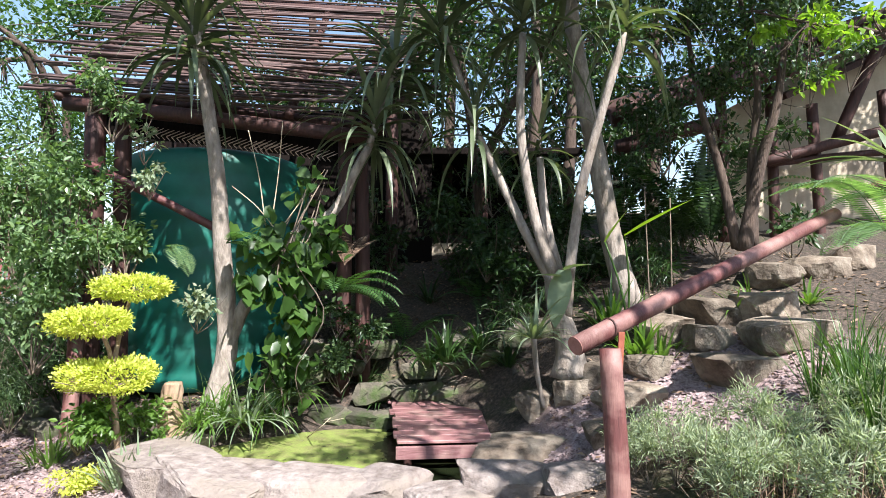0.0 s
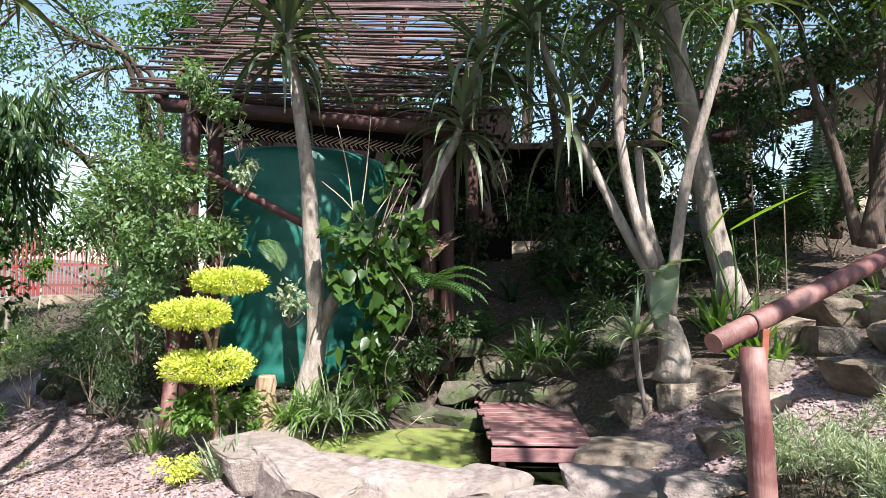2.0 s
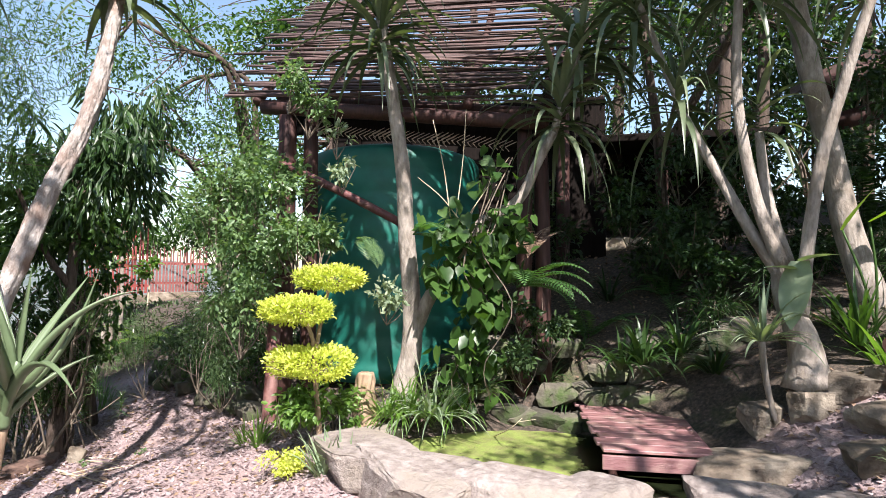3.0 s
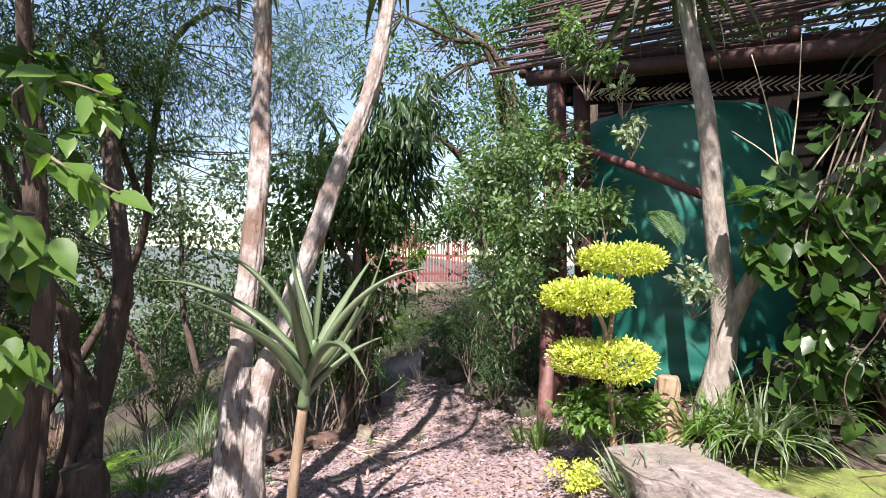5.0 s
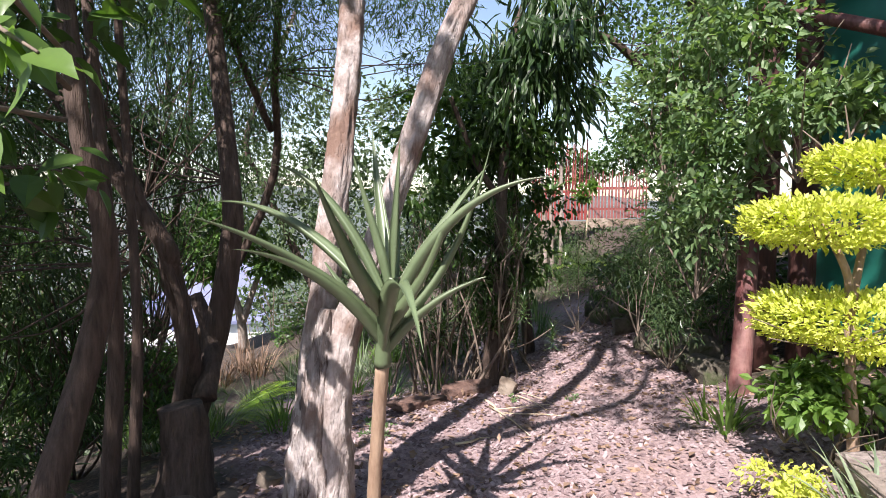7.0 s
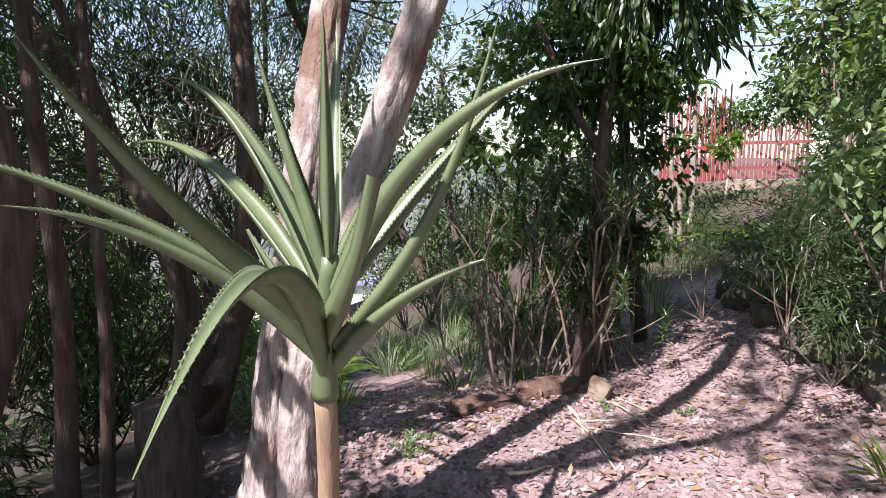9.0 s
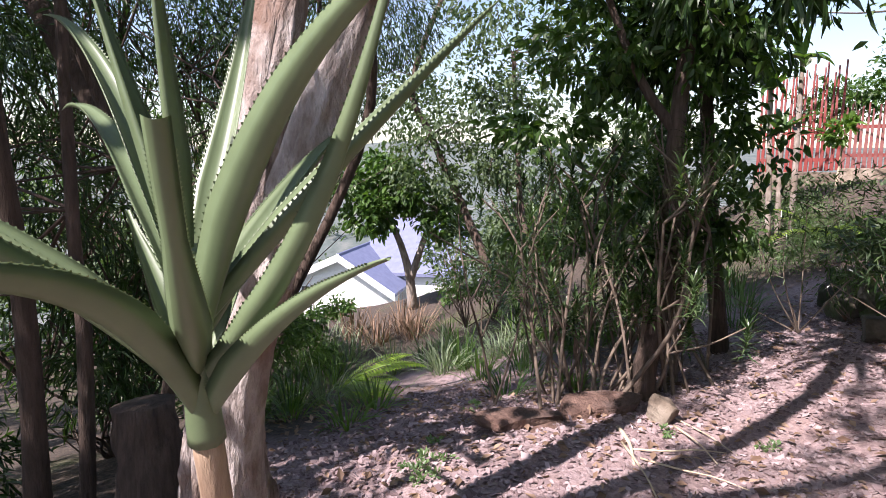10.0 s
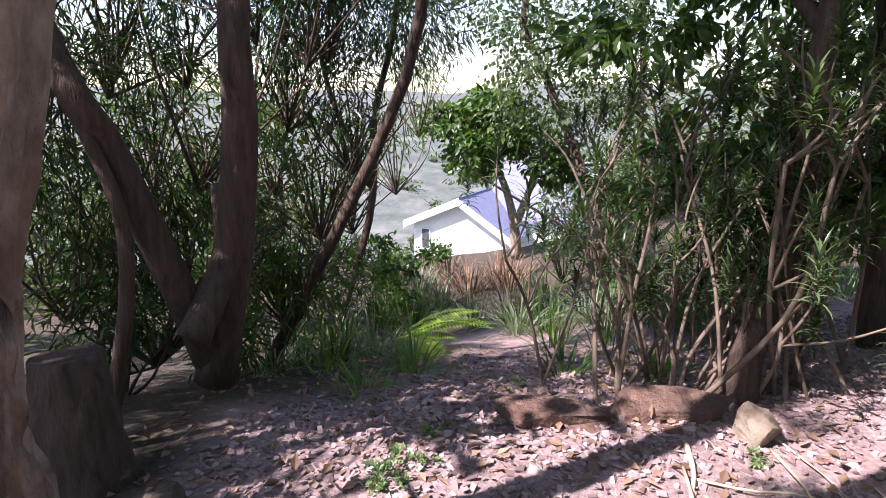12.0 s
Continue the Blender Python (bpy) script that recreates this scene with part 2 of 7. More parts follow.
SMALL = (np.array([(0, 0, 0), (0.26, 0.5, 0.05), (0, 1, -0.08), (-0.26, 0.5, 0.05)]), np.array([(0, 1, 2), (0, 2, 3)]))
NARROW = (np.array([(0, 0, 0), (0.075, 0.4, 0.02), (0, 1, -0.16), (-0.075, 0.4, 0.02)]), np.array([(0, 1, 2), (0, 2, 3)]))
BROAD = (np.array([(0, 0, 0), (0.2, 0.1, 0.03), (0.29, 0.32, 0.05), (0.24, 0.6, 0.02), (0.1, 0.85, -0.05), (0, 1.05, -0.14), (-0.1, 0.85, -0.05), (-0.24, 0.6, 0.02), (-0.29, 0.32, 0.05), (-0.2, 0.1, 0.03), (0, 0.35, -0.03), (0, 0.7, -0.05)]),
         np.array([(0, 1, 10), (1, 2, 10), (2, 3, 10), (3, 11, 10), (3, 4, 11), (4, 5, 11), (5, 6, 11), (6, 7, 11), (7, 10, 11), (7, 8, 10), (8, 9, 10), (9, 0, 10)]))
HEART = (np.array([(0, 0, 0), (0.25, -0.12, 0.03), (0.45, 0.2, 0.05), (0.3, 0.62, 0.02), (0, 1, -0.14), (-0.3, 0.62, 0.02), (-0.45, 0.2, 0.05), (-0.25, -0.12, 0.03), (0, 0.4, -0.04)]),
         np.array([(0, 1, 8), (1, 2, 8), (2, 3, 8), (3, 4, 8), (4, 5, 8), (5, 6, 8), (6, 7, 8), (7, 0, 8)]))


def leaves_np(at, way, size, shape, spin=0.6, g=rng):
    """Leaves at places, pointing along ways."""
    at, way = np.asarray(at, float), np.asarray(way, float)
    n = len(at)
    y = way / (np.linalg.norm(way, axis=1)[:, None] + 1e-9)
    up = np.tile([0, 0, 1.0], (n, 1)) + g.normal(0, spin, (n, 3))
    x = np.cross(y, up)
    x /= np.linalg.norm(x, axis=1)[:, None] + 1e-9
    z = np.cross(x, y)
    s = np.broadcast_to(np.asarray(size, float), (n,))
    sv, sf = shape
    v = at[:, None, :] + s[:, None, None] * (sv[None, :, :1] * x[:, None, :] + sv[None, :, 1:2] * y[:, None, :] + sv[None, :, 2:] * z[:, None, :])
    f = sf[None] + (np.arange(n) * len(sv))[:, None, None]
    return v.reshape(-1, 3), f.reshape(-1, 3)


def crown_mesh(name, clumps, size, shape, material, droop=0.3, spin=0.6, seed=0, shell=0.55):
    """Leaves in clumps: (centre, (rx, ry, rz), count)."""
    g = np.random.default_rng(seed + 100)
    at, way = [], []
    for c, r, n in clumps:
        d = g.normal(0, 1, (n, 3))
        d /= np.linalg.norm(d, axis=1)[:, None]
        # twig-like sub-clumps keep gaps in the outline
        k = max(4, n // 38)
        sc = g.normal(0, 1, (k, 3))
        sc = sc / np.linalg.norm(sc, axis=1)[:, None] * (shell + (1 - shell) * g.random((k, 1))) * 0.85
        w = g.integers(0, k, n)
        p = sc[w] + g.normal(0, 0.17, (n, 3))
        at.append(np.array(c) + p * np.array(r))
        way.append(p * 0.8 + g.normal(0, 0.6, (n, 3)) + [0, 0, -droop])
    at, way = np.vstack(at), np.vstack(way)
    v, t = leaves_np(at, way, size * (0.6 + 0.7 * g.random(len(at))), shape, spin, g)
    return raw_mesh(name, v, None, t, material)


def twig_mesh(name, clumps, starts, material, per=5, r=0.012, seed=0):
    g = np.random.default_rng(seed + 5)
    bits = []
    for i, (c, rr, n) in enumerate(clumps):
        s = np.array(starts[i % len(starts)])
        for _ in range(per):
            e = np.array(c) + g.normal(0, 0.5, 3) * np.array(rr)
            m = (s + e) / 2 + g.normal(0, 0.12, 3) * np.linalg.norm(e - s) * 0.6
            bits.append(tube_np([s, m, e], r, r * 0.3, 7, 5, cap=False))
    v, q, t = merge(bits)
    return raw_mesh(name, v, q, t, material, True)


def strap_np(base, way, length, width, droop, n=9, fold=0.25, taper=0.6, g=rng, curl=0.0, thick=0.0):
    """One long leaf that rises along way and bends down by its weight."""
    way = np.array(way, float)
    way /= np.linalg.norm(way)
    p = np.array(base, float)
    pts, tans = [p.copy()], [way.copy()]
    d = way.copy()
    side_turn = g.normal(0, 0.02)
    for i in range(n):
        d = d + np.array([0, 0, -droop / n]) * (0.35 + 1.3 * i / n) + np.array([-d[1], d[0], 0]) * (side_turn + curl / n)
        d /= np.linalg.norm(d)
        p = p + d * length / n
        pts.append(p.copy())
        tans.append(d.copy())
    pts, tans = np.array(pts), np.array(tans)
    return blade_np(pts, tans, way, width, fold, taper, thick)


def blade_np(pts, tans, way, width, fold, taper, thick, blunt=0.0):
    n = len(pts) - 1
    side = np.cross(tans, [0, 0, 1.0])
    bad = np.linalg.norm(side, axis=1) < 0.15
    hz = np.array([way[1], -way[0], 0.0])
    if np.linalg.norm(hz) < 0.05:
        hz = np.array([1.0, 0, 0])
    side[bad] = hz
    # keep the blade from flipping when it passes the upright
    for i in range(1, len(side)):
        if side[i] @ side[i - 1] < 0:
            side[i] *= -1
    side /= np.linalg.norm(side, axis=1)[:, None]
    nor = np.cross(side, tans)
    u = np.linspace(0, 1, n + 1)
    w = width * np.clip((0.55 + 1.8 * u) * (u < 0.25) + (u >= 0.25) * (1 - (np.maximum(u - 0.25, 0) / 0.75) ** (1 / taper)), 0.02, 1) / 2
    w = np.maximum(w, blunt * width / 2)
    if thick:
        k = 7
        a = np.linspace(0, 1, k)
        top = [pts + side * (w * (1 - 2 * s))[:, None] + nor * (fold * w * (1 - 2 * s) ** 2 * 1.4)[:, None] for s in a]
        bot = [pts + side * (w * (1 - 2 * s))[:, None] + nor * ((fold * 1.4 * (1 - 2 * s) ** 2 * w) - thick * (1 - u ** 2) * (1 - (1 - 2 * s) ** 2))[:, None] for s in a[::-1][1:-1]]
        ring = np.stack(top + bot, 1)
        m = ring.shape[1]
        i = np.arange(n)[:, None] * m
        j = np.arange(m)[None, :]
        q = np.stack([i + j, i + (j + 1) % m, i + m + (j + 1) % m, i + m + j], -1).reshape(-1, 4)
        return ring.reshape(-1, 3), q, np.zeros((0, 3), int)
    ring = np.stack([pts - side * w[:, None] + nor * (fold * w)[:, None], pts, pts + side * w[:, None] + nor * (fold * w)[:, None]], 1)
    i = np.arange(n)[:, None] * 3
    j = np.arange(2)[None, :]
    q = np.stack([i + j, i + j + 1, i + 4 + j, i + 3 + j], -1).reshape(-1, 4)
    return ring.reshape(-1, 3), q, np.zeros((0, 3), int)


def tuft_mesh(name, base, count, length, width, droop, material, spread=0.9, seed=0, radius=0.05, fold=0.25, taper=0.6, rise=0.25, n=8):
    g = np.random.default_rng(seed + 50)
    bits = []
    for _ in range(count):
        a = g.random() * 2 * np.pi
        t = spread * g.random() ** 0.7
        way = (math.cos(a) * math.sin(t), math.sin(a) * math.sin(t), math.cos(t) + rise * 0.2)
        b = np.array(base) + [math.cos(a) * radius * g.random(), math.sin(a) * radius * g.random(), 0]
        bits.append(strap_np(b, way, length * (0.6 + 0.5 * g.random()), width * (0.7 + 0.5 * g.random()), droop * (0.6 + 0.8 * g.random()), n, fold, taper, g))
    v, q, t = merge(bits)
    return raw_mesh(name, v, q, t, material, True)


def frond_np(base, way, length, width, droop, pairs=22, g=rng):
    """A fern frond: a bent rib with a leaflet pair at each step."""
    way = np.array(way, float)
    way /= np.linalg.norm(way)
    d, p = way.copy(), np.array(base, float)
    pts, tans = [], []
    for i in range(pairs):
        d = d + np.array([0, 0, -droop / pairs]) * (0.3 + 1.4 * i / pairs)
        d /= np.linalg.norm(d)
        p = p + d * length / pairs
        pts.append(p.copy())
        tans.append(d.copy())
    pts, tans = np.array(pts), np.array(tans)
    side = np.cross(tans, [0, 0, 1.0])
    side /= np.linalg.norm(side, axis=1)[:, None] + 1e-6
    u = np.linspace(0.0, 1, pairs)
    wl = width * np.clip(np.sin(np.pi * (0.12 + 0.86 * u)), 0.05, 1)
    vs, ts, o = [], [], 0
    for s in (-1, 1):
        w = s * side + 0.35 * tans + np.array([0, 0, -0.18])
        w /= np.linalg.norm(w, axis=1)[:, None]
        hw = length / pairs * 0.42
        for i in range(2, pairs):
            a = pts[i]
            tip = a + w[i] * wl[i]
            m = a + w[i] * wl[i] * 0.45
            vs += [a, m + tans[i] * hw, tip, m - tans[i] * hw]
            ts += [(o, o + 1, o + 2), (o, o + 2, o + 3)]
            o += 4
    rib = tube_np(np.vstack([[base], pts]), 0.006, 0.002, len(pts), 4, cap=False)
    v, q, t = merge([(np.array(vs), np.zeros((0, 4), int), np.array(ts)), rib])
    return v, q, t


def stone_mesh(name, size, material, seed, flat=0.0, sub=2):
    """A broken stone: a lumpy ball cut by flat faces."""
    bm = bmesh.new()
    bmesh.ops.create_icosphere(bm, subdivisions=sub + 1, radius=1)
    o = Vector((seed * 3.7, seed * 1.3, seed * 0.7))
    g = np.random.default_rng(int(seed * 10) + 1)
    cuts = []
    for k in range(11):
        n = Vector(g.normal(0, 1, 3)).normalized()
        cuts.append((n, 0.58 + 0.30 * g.random()))
    for n in ((0, 0, 1), (0, 0, -1), (1, 0, 0), (-1, 0, 0), (0, 1, 0), (0, -1, 0)):
        cuts.append(((Vector(n) + Vector(g.normal(0, 0.18, 3))).normalized(), 0.70 + 0.14 * g.random()))
    for v in bm.verts:
        p = v.co.normalized()
        p = Vector([math.copysign(abs(c) ** 0.72, c) for c in p]) * 1.06
        for n, d in cuts:
            e = p.dot(n) - d
            if e > 0:
                p = p - n * e * 0.94
        bed = Vector((p.x * 1.6, p.y * 1.6, p.z * 7)) + o
        p = p * (1 + 0.07 * noise.noise(p * 1.7 + o) + 0.035 * abs(noise.noise(bed)) + 0.03 * noise.noise(p * 6 + o) + 0.012 * noise.noise(p * 17 + o))
        if flat and p.z > 0.42:
            p.z = 0.42 + (p.z - 0.42) * (1 - flat) * 0.6 + 0.03 * noise.noise(p * 4 + o)
        v.co = Vector((p.x * size[0], p.y * size[1], p.z * size[2])) * 1.25
    return from_bm(name, bm, material, False)


def box_bm(size, bevel=0.01, at=(0, 0, 0)):
    bm = bmesh.new()
    bmesh.ops.create_cube(bm, size=1)
    bmesh.ops.scale(bm, vec=size, verts=bm.verts)
    if bevel:
        bmesh.ops.bevel(bm, geom=bm.edges[:], offset=bevel, segments=2, affect="EDGES", profile=0.6)
    bmesh.ops.translate(bm, vec=at, verts=bm.verts)
    return bm


# ---- ground ----
LAND = np.array([
    (0, 0, 0), (1, 2, 0.05), (0.9, 3.2, 0.1), (-1, 1, -0.15), (-1.56, 1.44, -0.27), (-2.57, 2.96, -0.42), (-3.7, 4.2, -0.57),
    (-5.2, 3.6, -0.6), (-5.5, 5.77, -0.66), (-6.2, 4.15, -0.63), (-5.55, 6.8, -0.55), (-6.4, 5.6, -0.66), (-7.5, 5.8, -1.0),
    (-9.1, 4, -1.5), (-11.4, 4.3, -2.2), (-12.2, 6, -2.0), (-16.7, 5.8, -2.5), (-8.2, 8.5, -0.62), (-7, 7.2, -0.6), (-10, 10.5, -0.2),
    (-12.5, 12.5, 0.7), (-11, 14, 1.0), (-3.85, 5, -0.5), (-2.9, 5.4, -0.2), (-2.3, 4.4, -0.36), (-1, 4.1, -0.28), (0, 4.1, -0.22),
    (1, 4.4, -0.06)])
LAND2 = np.array([
    (-1, 5.8, -0.6), (0, 5.6, -0.6), (-1.8, 5.8, -0.5), (-0.6, 7.3, 0.0), (-1.7, 7.3, 0.1), (0.7, 6.3, 0.1), (-2.6, 6.7, 0.1),
    (-3.5, 6.2, -0.15), (-4.3, 6.2, -0.38), (-4.5, 8, -0.1), (-3, 8, 0.1), (0, 8.2, 0.85), (0, 9.2, 1.45), (-1, 9.7, 1.7), (1.3, 6.0, 0.55),
    (2.0, 5.9, 0.65), (2.1, 6.9, 1.2), (3, 6, 0.95), (2, 4.5, 0.25), (3, 4, 0.5), (3.8, 7.2, 1.6), (4.5, 8.7, 1.95), (2, 9, 1.8), (5, 5, 1.1),
    (2.2, 2.4, 0.2), (4, 2, 0.5), (4, -2, 0.4), (0, -4, 0.1), (-4, 1.5, -0.5), (-4, -2, -0.4), (-7, 2.2, -0.95), (-7, 0, -1.2)])
LAND3 = np.array([(-11, 0, -2.4), (-20, 14, 0.5), (-20, -6, -4.0), (10, 12, 3.5), (0, 14, 3.0), (10, -8, 1.0), (-6, 16, 1.6), (10, 4, 2.0), (-8, 10.5, 0.3), (-6, 9.5, 0.1)])
KNOWN = np.vstack([LAND, LAND2, LAND3]).astype(float)
dd = np.linalg.norm(KNOWN[:, None, :2] - KNOWN[None, :, :2], axis=2)
SYS = np.zeros((len(KNOWN) + 3, len(KNOWN) + 3))
SYS[:len(KNOWN), :len(KNOWN)] = dd - 0.05 * np.eye(len(KNOWN))
SYS[:len(KNOWN), -3:] = np.c_[np.ones(len(KNOWN)), KNOWN[:, :2]]
SYS[-3:, :len(KNOWN)] = SYS[:len(KNOWN), -3:].T
WTS = np.linalg.solve(SYS, np.r_[KNOWN[:, 2], 0, 0, 0])


def land(x, y):
    """Height of the ground, for arrays."""
    x, y = np.asarray(x, float), np.asarray(y, float)
    shape = x.shape
    x, y = x.ravel(), y.ravel()
    r = np.sqrt((x[:, None] - KNOWN[None, :, 0]) ** 2 + (y[:, None] - KNOWN[None, :, 1]) ** 2 + 0.02)
    near = r @ WTS[:-3] + WTS[-3] + WTS[-2] * x + WTS[-1] * y
    # the wide country: a valley towards -x, with hills behind it
    far = np.interp(x, [-900, -500, -300, -140, -70, -38, -22, -12, 0, 12, 60, 900], [30, 17, -8, -30, -22, -8.4, -4.2, -1.5, 0.5, 2.5, 8, 60])
    far = far + np.clip(y - 10, 0, 60) * 0.08 + 6 * np.sin(x / 90 + 1) * np.sin(y / 70) * np.clip((np.hypot(x, y) - 60) / 200, 0, 1)
    d = np.hypot(x + 4, (y - 5) * 1.1)
    k = np.clip((d - 11) / 10, 0, 1)
    k = k * k * (3 - 2 * k)
    return (near * (1 - k) + far * k).reshape(shape)


def height(x, y):
    return float(land(np.array([x]), np.array([y]))[0])


def axis_steps(a, b, step, far):
    mid = list(np.arange(a, b + step, step))
    lo, hi, s = [], [], step
    p, q = a, b
    while p > -far or q < far:
        s *= 1.22
        p, q = p - s, q + s
        lo.append(p)
        hi.append(q)
    return np.array(lo[::-1] + mid + hi)


TRACK = np.array([(1.5, -3), (0, 0), (-1.6, 1.5), (-2.6, 3), (-3.6, 4.3), (-5.2, 5.4), (-6.6, 7), (-7.9, 8.3)])


def on_track(x, y):
    """1 on the bark path, 0 off it."""
    best = np.full(np.shape(x), 9.0)
    for p, q in zip(TRACK[:-1], TRACK[1:]):
        dv = q - p
        u = np.clip(((x - p[0]) * dv[0] + (y - p[1]) * dv[1]) / (dv @ dv), 0, 1)
        best = np.minimum(best, np.hypot(x - p[0] - u * dv[0], y - p[1] - u * dv[1]))
    best = np.minimum(best, np.hypot((x + 5.6) / 1.3, y - 4.6) - 0.2)
    best = np.minimum(best, np.hypot((x + 9.3) / 2.2, (y - 5.2)) + 0.45)
    best = np.minimum(best, np.hypot((x - 2.2) / 1.6, (y - 5.2) / 0.7) + 0.5)
    return np.clip((1.75 - best) / 0.5, 0, 1)


gx, gy = axis_steps(-13.5, 6.0, 0.12, 1200), axis_steps(-3.0, 13.0, 0.12, 1200)
GX, GY = np.meshgrid(gx, gy)
GZ = land(GX, GY)
lumps = np.array([[noise.noise(Vector((a * 1.3, b * 1.3, 0))) * 0.05 + noise.noise(Vector((a * 4, b * 4, 3))) * 0.022 for a in gx] for b in gy])
GZ = GZ + lumps
nx, ny = len(gx), len(gy)
ii = (np.arange(ny - 1)[:, None] * nx + np.arange(nx - 1)[None, :])
quads = np.stack([ii, ii + 1, ii + nx + 1, ii + nx], -1).reshape(-1, 4)

m, nt, b = nodes_of("garden_soil")
at_node = nt.nodes.new("ShaderNodeAttribute")
at_node.attribute_name = "bark"
litter = ramp(nt, noise_node(nt, 26, 8), [(0.3, (0.022, 0.016, 0.012)), (0.5, (0.06, 0.045, 0.034)), (0.72, (0.15, 0.105, 0.08))])
moss = ramp(nt, noise_node(nt, 30, 8), [(0.35, (0.03, 0.05, 0.012)), (0.7, (0.11, 0.15, 0.035))])
litter = mixc(nt, ramp(nt, noise_node(nt, 0.9, 4), [(0.56, (0, 0, 0)), (0.75, (0.8, 0.8, 0.8))]), litter, moss)
bark = ramp(nt, noise_node(nt, 34, 8, (1, 1, 1), 0.75), [(0.3, (0.14, 0.095, 0.09)), (0.5, (0.31, 0.225, 0.225)), (0.68, (0.49, 0.39, 0.39))])
bark = mixc(nt, ramp(nt, noise_node(nt, 1.6, 5), [(0.42, (0, 0, 0)), (0.7, (1, 1, 1))]), bark, ramp(nt, noise_node(nt, 40, 6), [(0.3, (0.16, 0.10, 0.09)), (0.7, (0.40, 0.29, 0.27))]))
wood = ramp(nt, noise_node(nt, 0.09, 8, (1, 1, 1), 0.7), [(0.35, (0.05, 0.07, 0.06)), (0.5, (0.09, 0.11, 0.10)), (0.68, (0.17, 0.17, 0.155))])
far_node = nt.nodes.new("ShaderNodeAttribute")
far_node.attribute_name = "valley"
litter = mixc(nt, far_node.outputs["Fac"], litter, wood)
nt.links.new(mixc(nt, at_node.outputs["Fac"], litter, bark), b.inputs["Base Color"])
b.inputs["Roughness"].default_value = 0.95
bp = nt.nodes.new("ShaderNodeBump")
bp.inputs["Strength"].default_value, bp.inputs["Distance"].default_value = 0.8, 0.03
nt.links.new(noise_node(nt, 30, 8, (1, 1, 1), 0.7), bp.inputs["Height"])
nt.links.new(bp.outputs[0], b.inputs["Normal"])
SOIL = m

me = raw_mesh("ground", np.stack([GX, GY, GZ], -1).reshape(-1, 3), quads, None, SOIL, True)
layer = me.attributes.new("bark", "FLOAT", "POINT")
edge = np.array([[noise.noise(Vector((a * 1.1, b * 1.1, 8))) for a in gx] for b in gy])
layer.data.foreach_set("value", np.clip(on_track(GX + edge * 0.5, GY + edge * 0.3), 0, 1).ravel().astype(np.float32))
layer = me.attributes.new("valley", "FLOAT", "POINT")
layer.data.foreach_set("value", np.clip((np.hypot(GX + 4, GY - 5) - 16) / 10, 0, 1).ravel().astype(np.float32))
tagged(part("ground", me), "sloping garden soil with pink bark-chip path", "ground", kind="structure")


def top(x, y):
    return height(x, y) + noise.noise(Vector((x * 1.3, y * 1.3, 0))) * 0.05


def pole(name, a, b, r, material, parent, seed=0, r1=None, label=""):
    return under(name, tube(name, [a, ((a[0] + b[0]) / 2 + 0.01, (a[1] + b[1]) / 2, (a[2] + b[2]) / 2 + 0.008), b], r, r1 or r * 0.93, material, 9, 14, 0.02, 0, seed), parent, label)


# ---- pond ----
m, nt, b = nodes_of("duckweed_water")
weed = ramp(nt, noise_node(nt, 60, 6), [(0.3, (0.09, 0.14, 0.02)), (0.5, (0.20, 0.26, 0.05)), (0.72, (0.34, 0.37, 0.13))])
# Larger darker patches: mottled weed, with dappled shade painted in as well.
weed = mixc(nt, ramp(nt, noise_node(nt, 4.5, 7, (1, 1, 1), 0.7), [(0.4, (0, 0, 0)), (0.62, (1, 1, 1))]), weed, ramp(nt, noise_node(nt, 70, 5), [(0.35, (0.06, 0.085, 0.02)), (0.65, (0.25, 0.22, 0.09))]))
tc = nt.nodes.new("ShaderNodeTexCoord")
sx = nt.nodes.new("ShaderNodeSeparateXYZ")
nt.links.new(tc.outputs["Object"], sx.inputs[0])
mm = nt.nodes.new("ShaderNodeMath")
mm.operation = "MULTIPLY_ADD"
mm.inputs[1].default_value, mm.inputs[2].default_value = -0.75, 0.12
nt.links.new(sx.outputs[0], mm.inputs[0])
ad = nt.nodes.new("ShaderNodeMath")
ad.operation = "ADD"
nt.links.new(mm.outputs[0], ad.inputs[0])
nt.links.new(noise_node(nt, 1.8, 6), ad.inputs[1])
cover = ramp(nt, ad.outputs[0], [(0.44, (0, 0, 0)), (0.56, (1, 1, 1))])
gaps = ramp(nt, noise_node(nt, 7, 8, (1, 1, 1), 0.75), [(0.36, (0, 0, 0)), (0.43, (1, 1, 1))])
cover = mixc(nt, 1.0, cover, gaps, "MULTIPLY")
nt.links.new(mixc(nt, cover, (0.012, 0.016, 0.007), weed), b.inputs["Base Color"])
nt.links.new(ramp(nt, cover, [(0, (0.06, 0.06, 0.06)), (1, (0.8, 0.8, 0.8))]), b.inputs["Roughness"])
bp = nt.nodes.new("ShaderNodeBump")
bp.inputs["Strength"].default_value, bp.inputs["Distance"].default_value = 0.25, 0.01
nt.links.new(noise_node(nt, 45, 5), bp.inputs["Height"])
nt.links.new(bp.outputs[0], b.inputs["Normal"])
WATER = m
bm = bmesh.new()
bm.faces.new([bm.verts.new((1.75 * math.copysign(abs(math.cos(a)) ** 0.75, math.cos(a)), 1.25 * math.copysign(abs(math.sin(a)) ** 0.8, math.sin(a)), 0)) for a in np.linspace(0, 2 * math.pi, 48, endpoint=False)])
ob = part("pond_water", from_bm("pond_water", bm, WATER))
ob.location = (-0.85, 5.95, -0.22)
tagged(ob, "still pond water half covered with bright green duckweed", "pond", kind="structure")

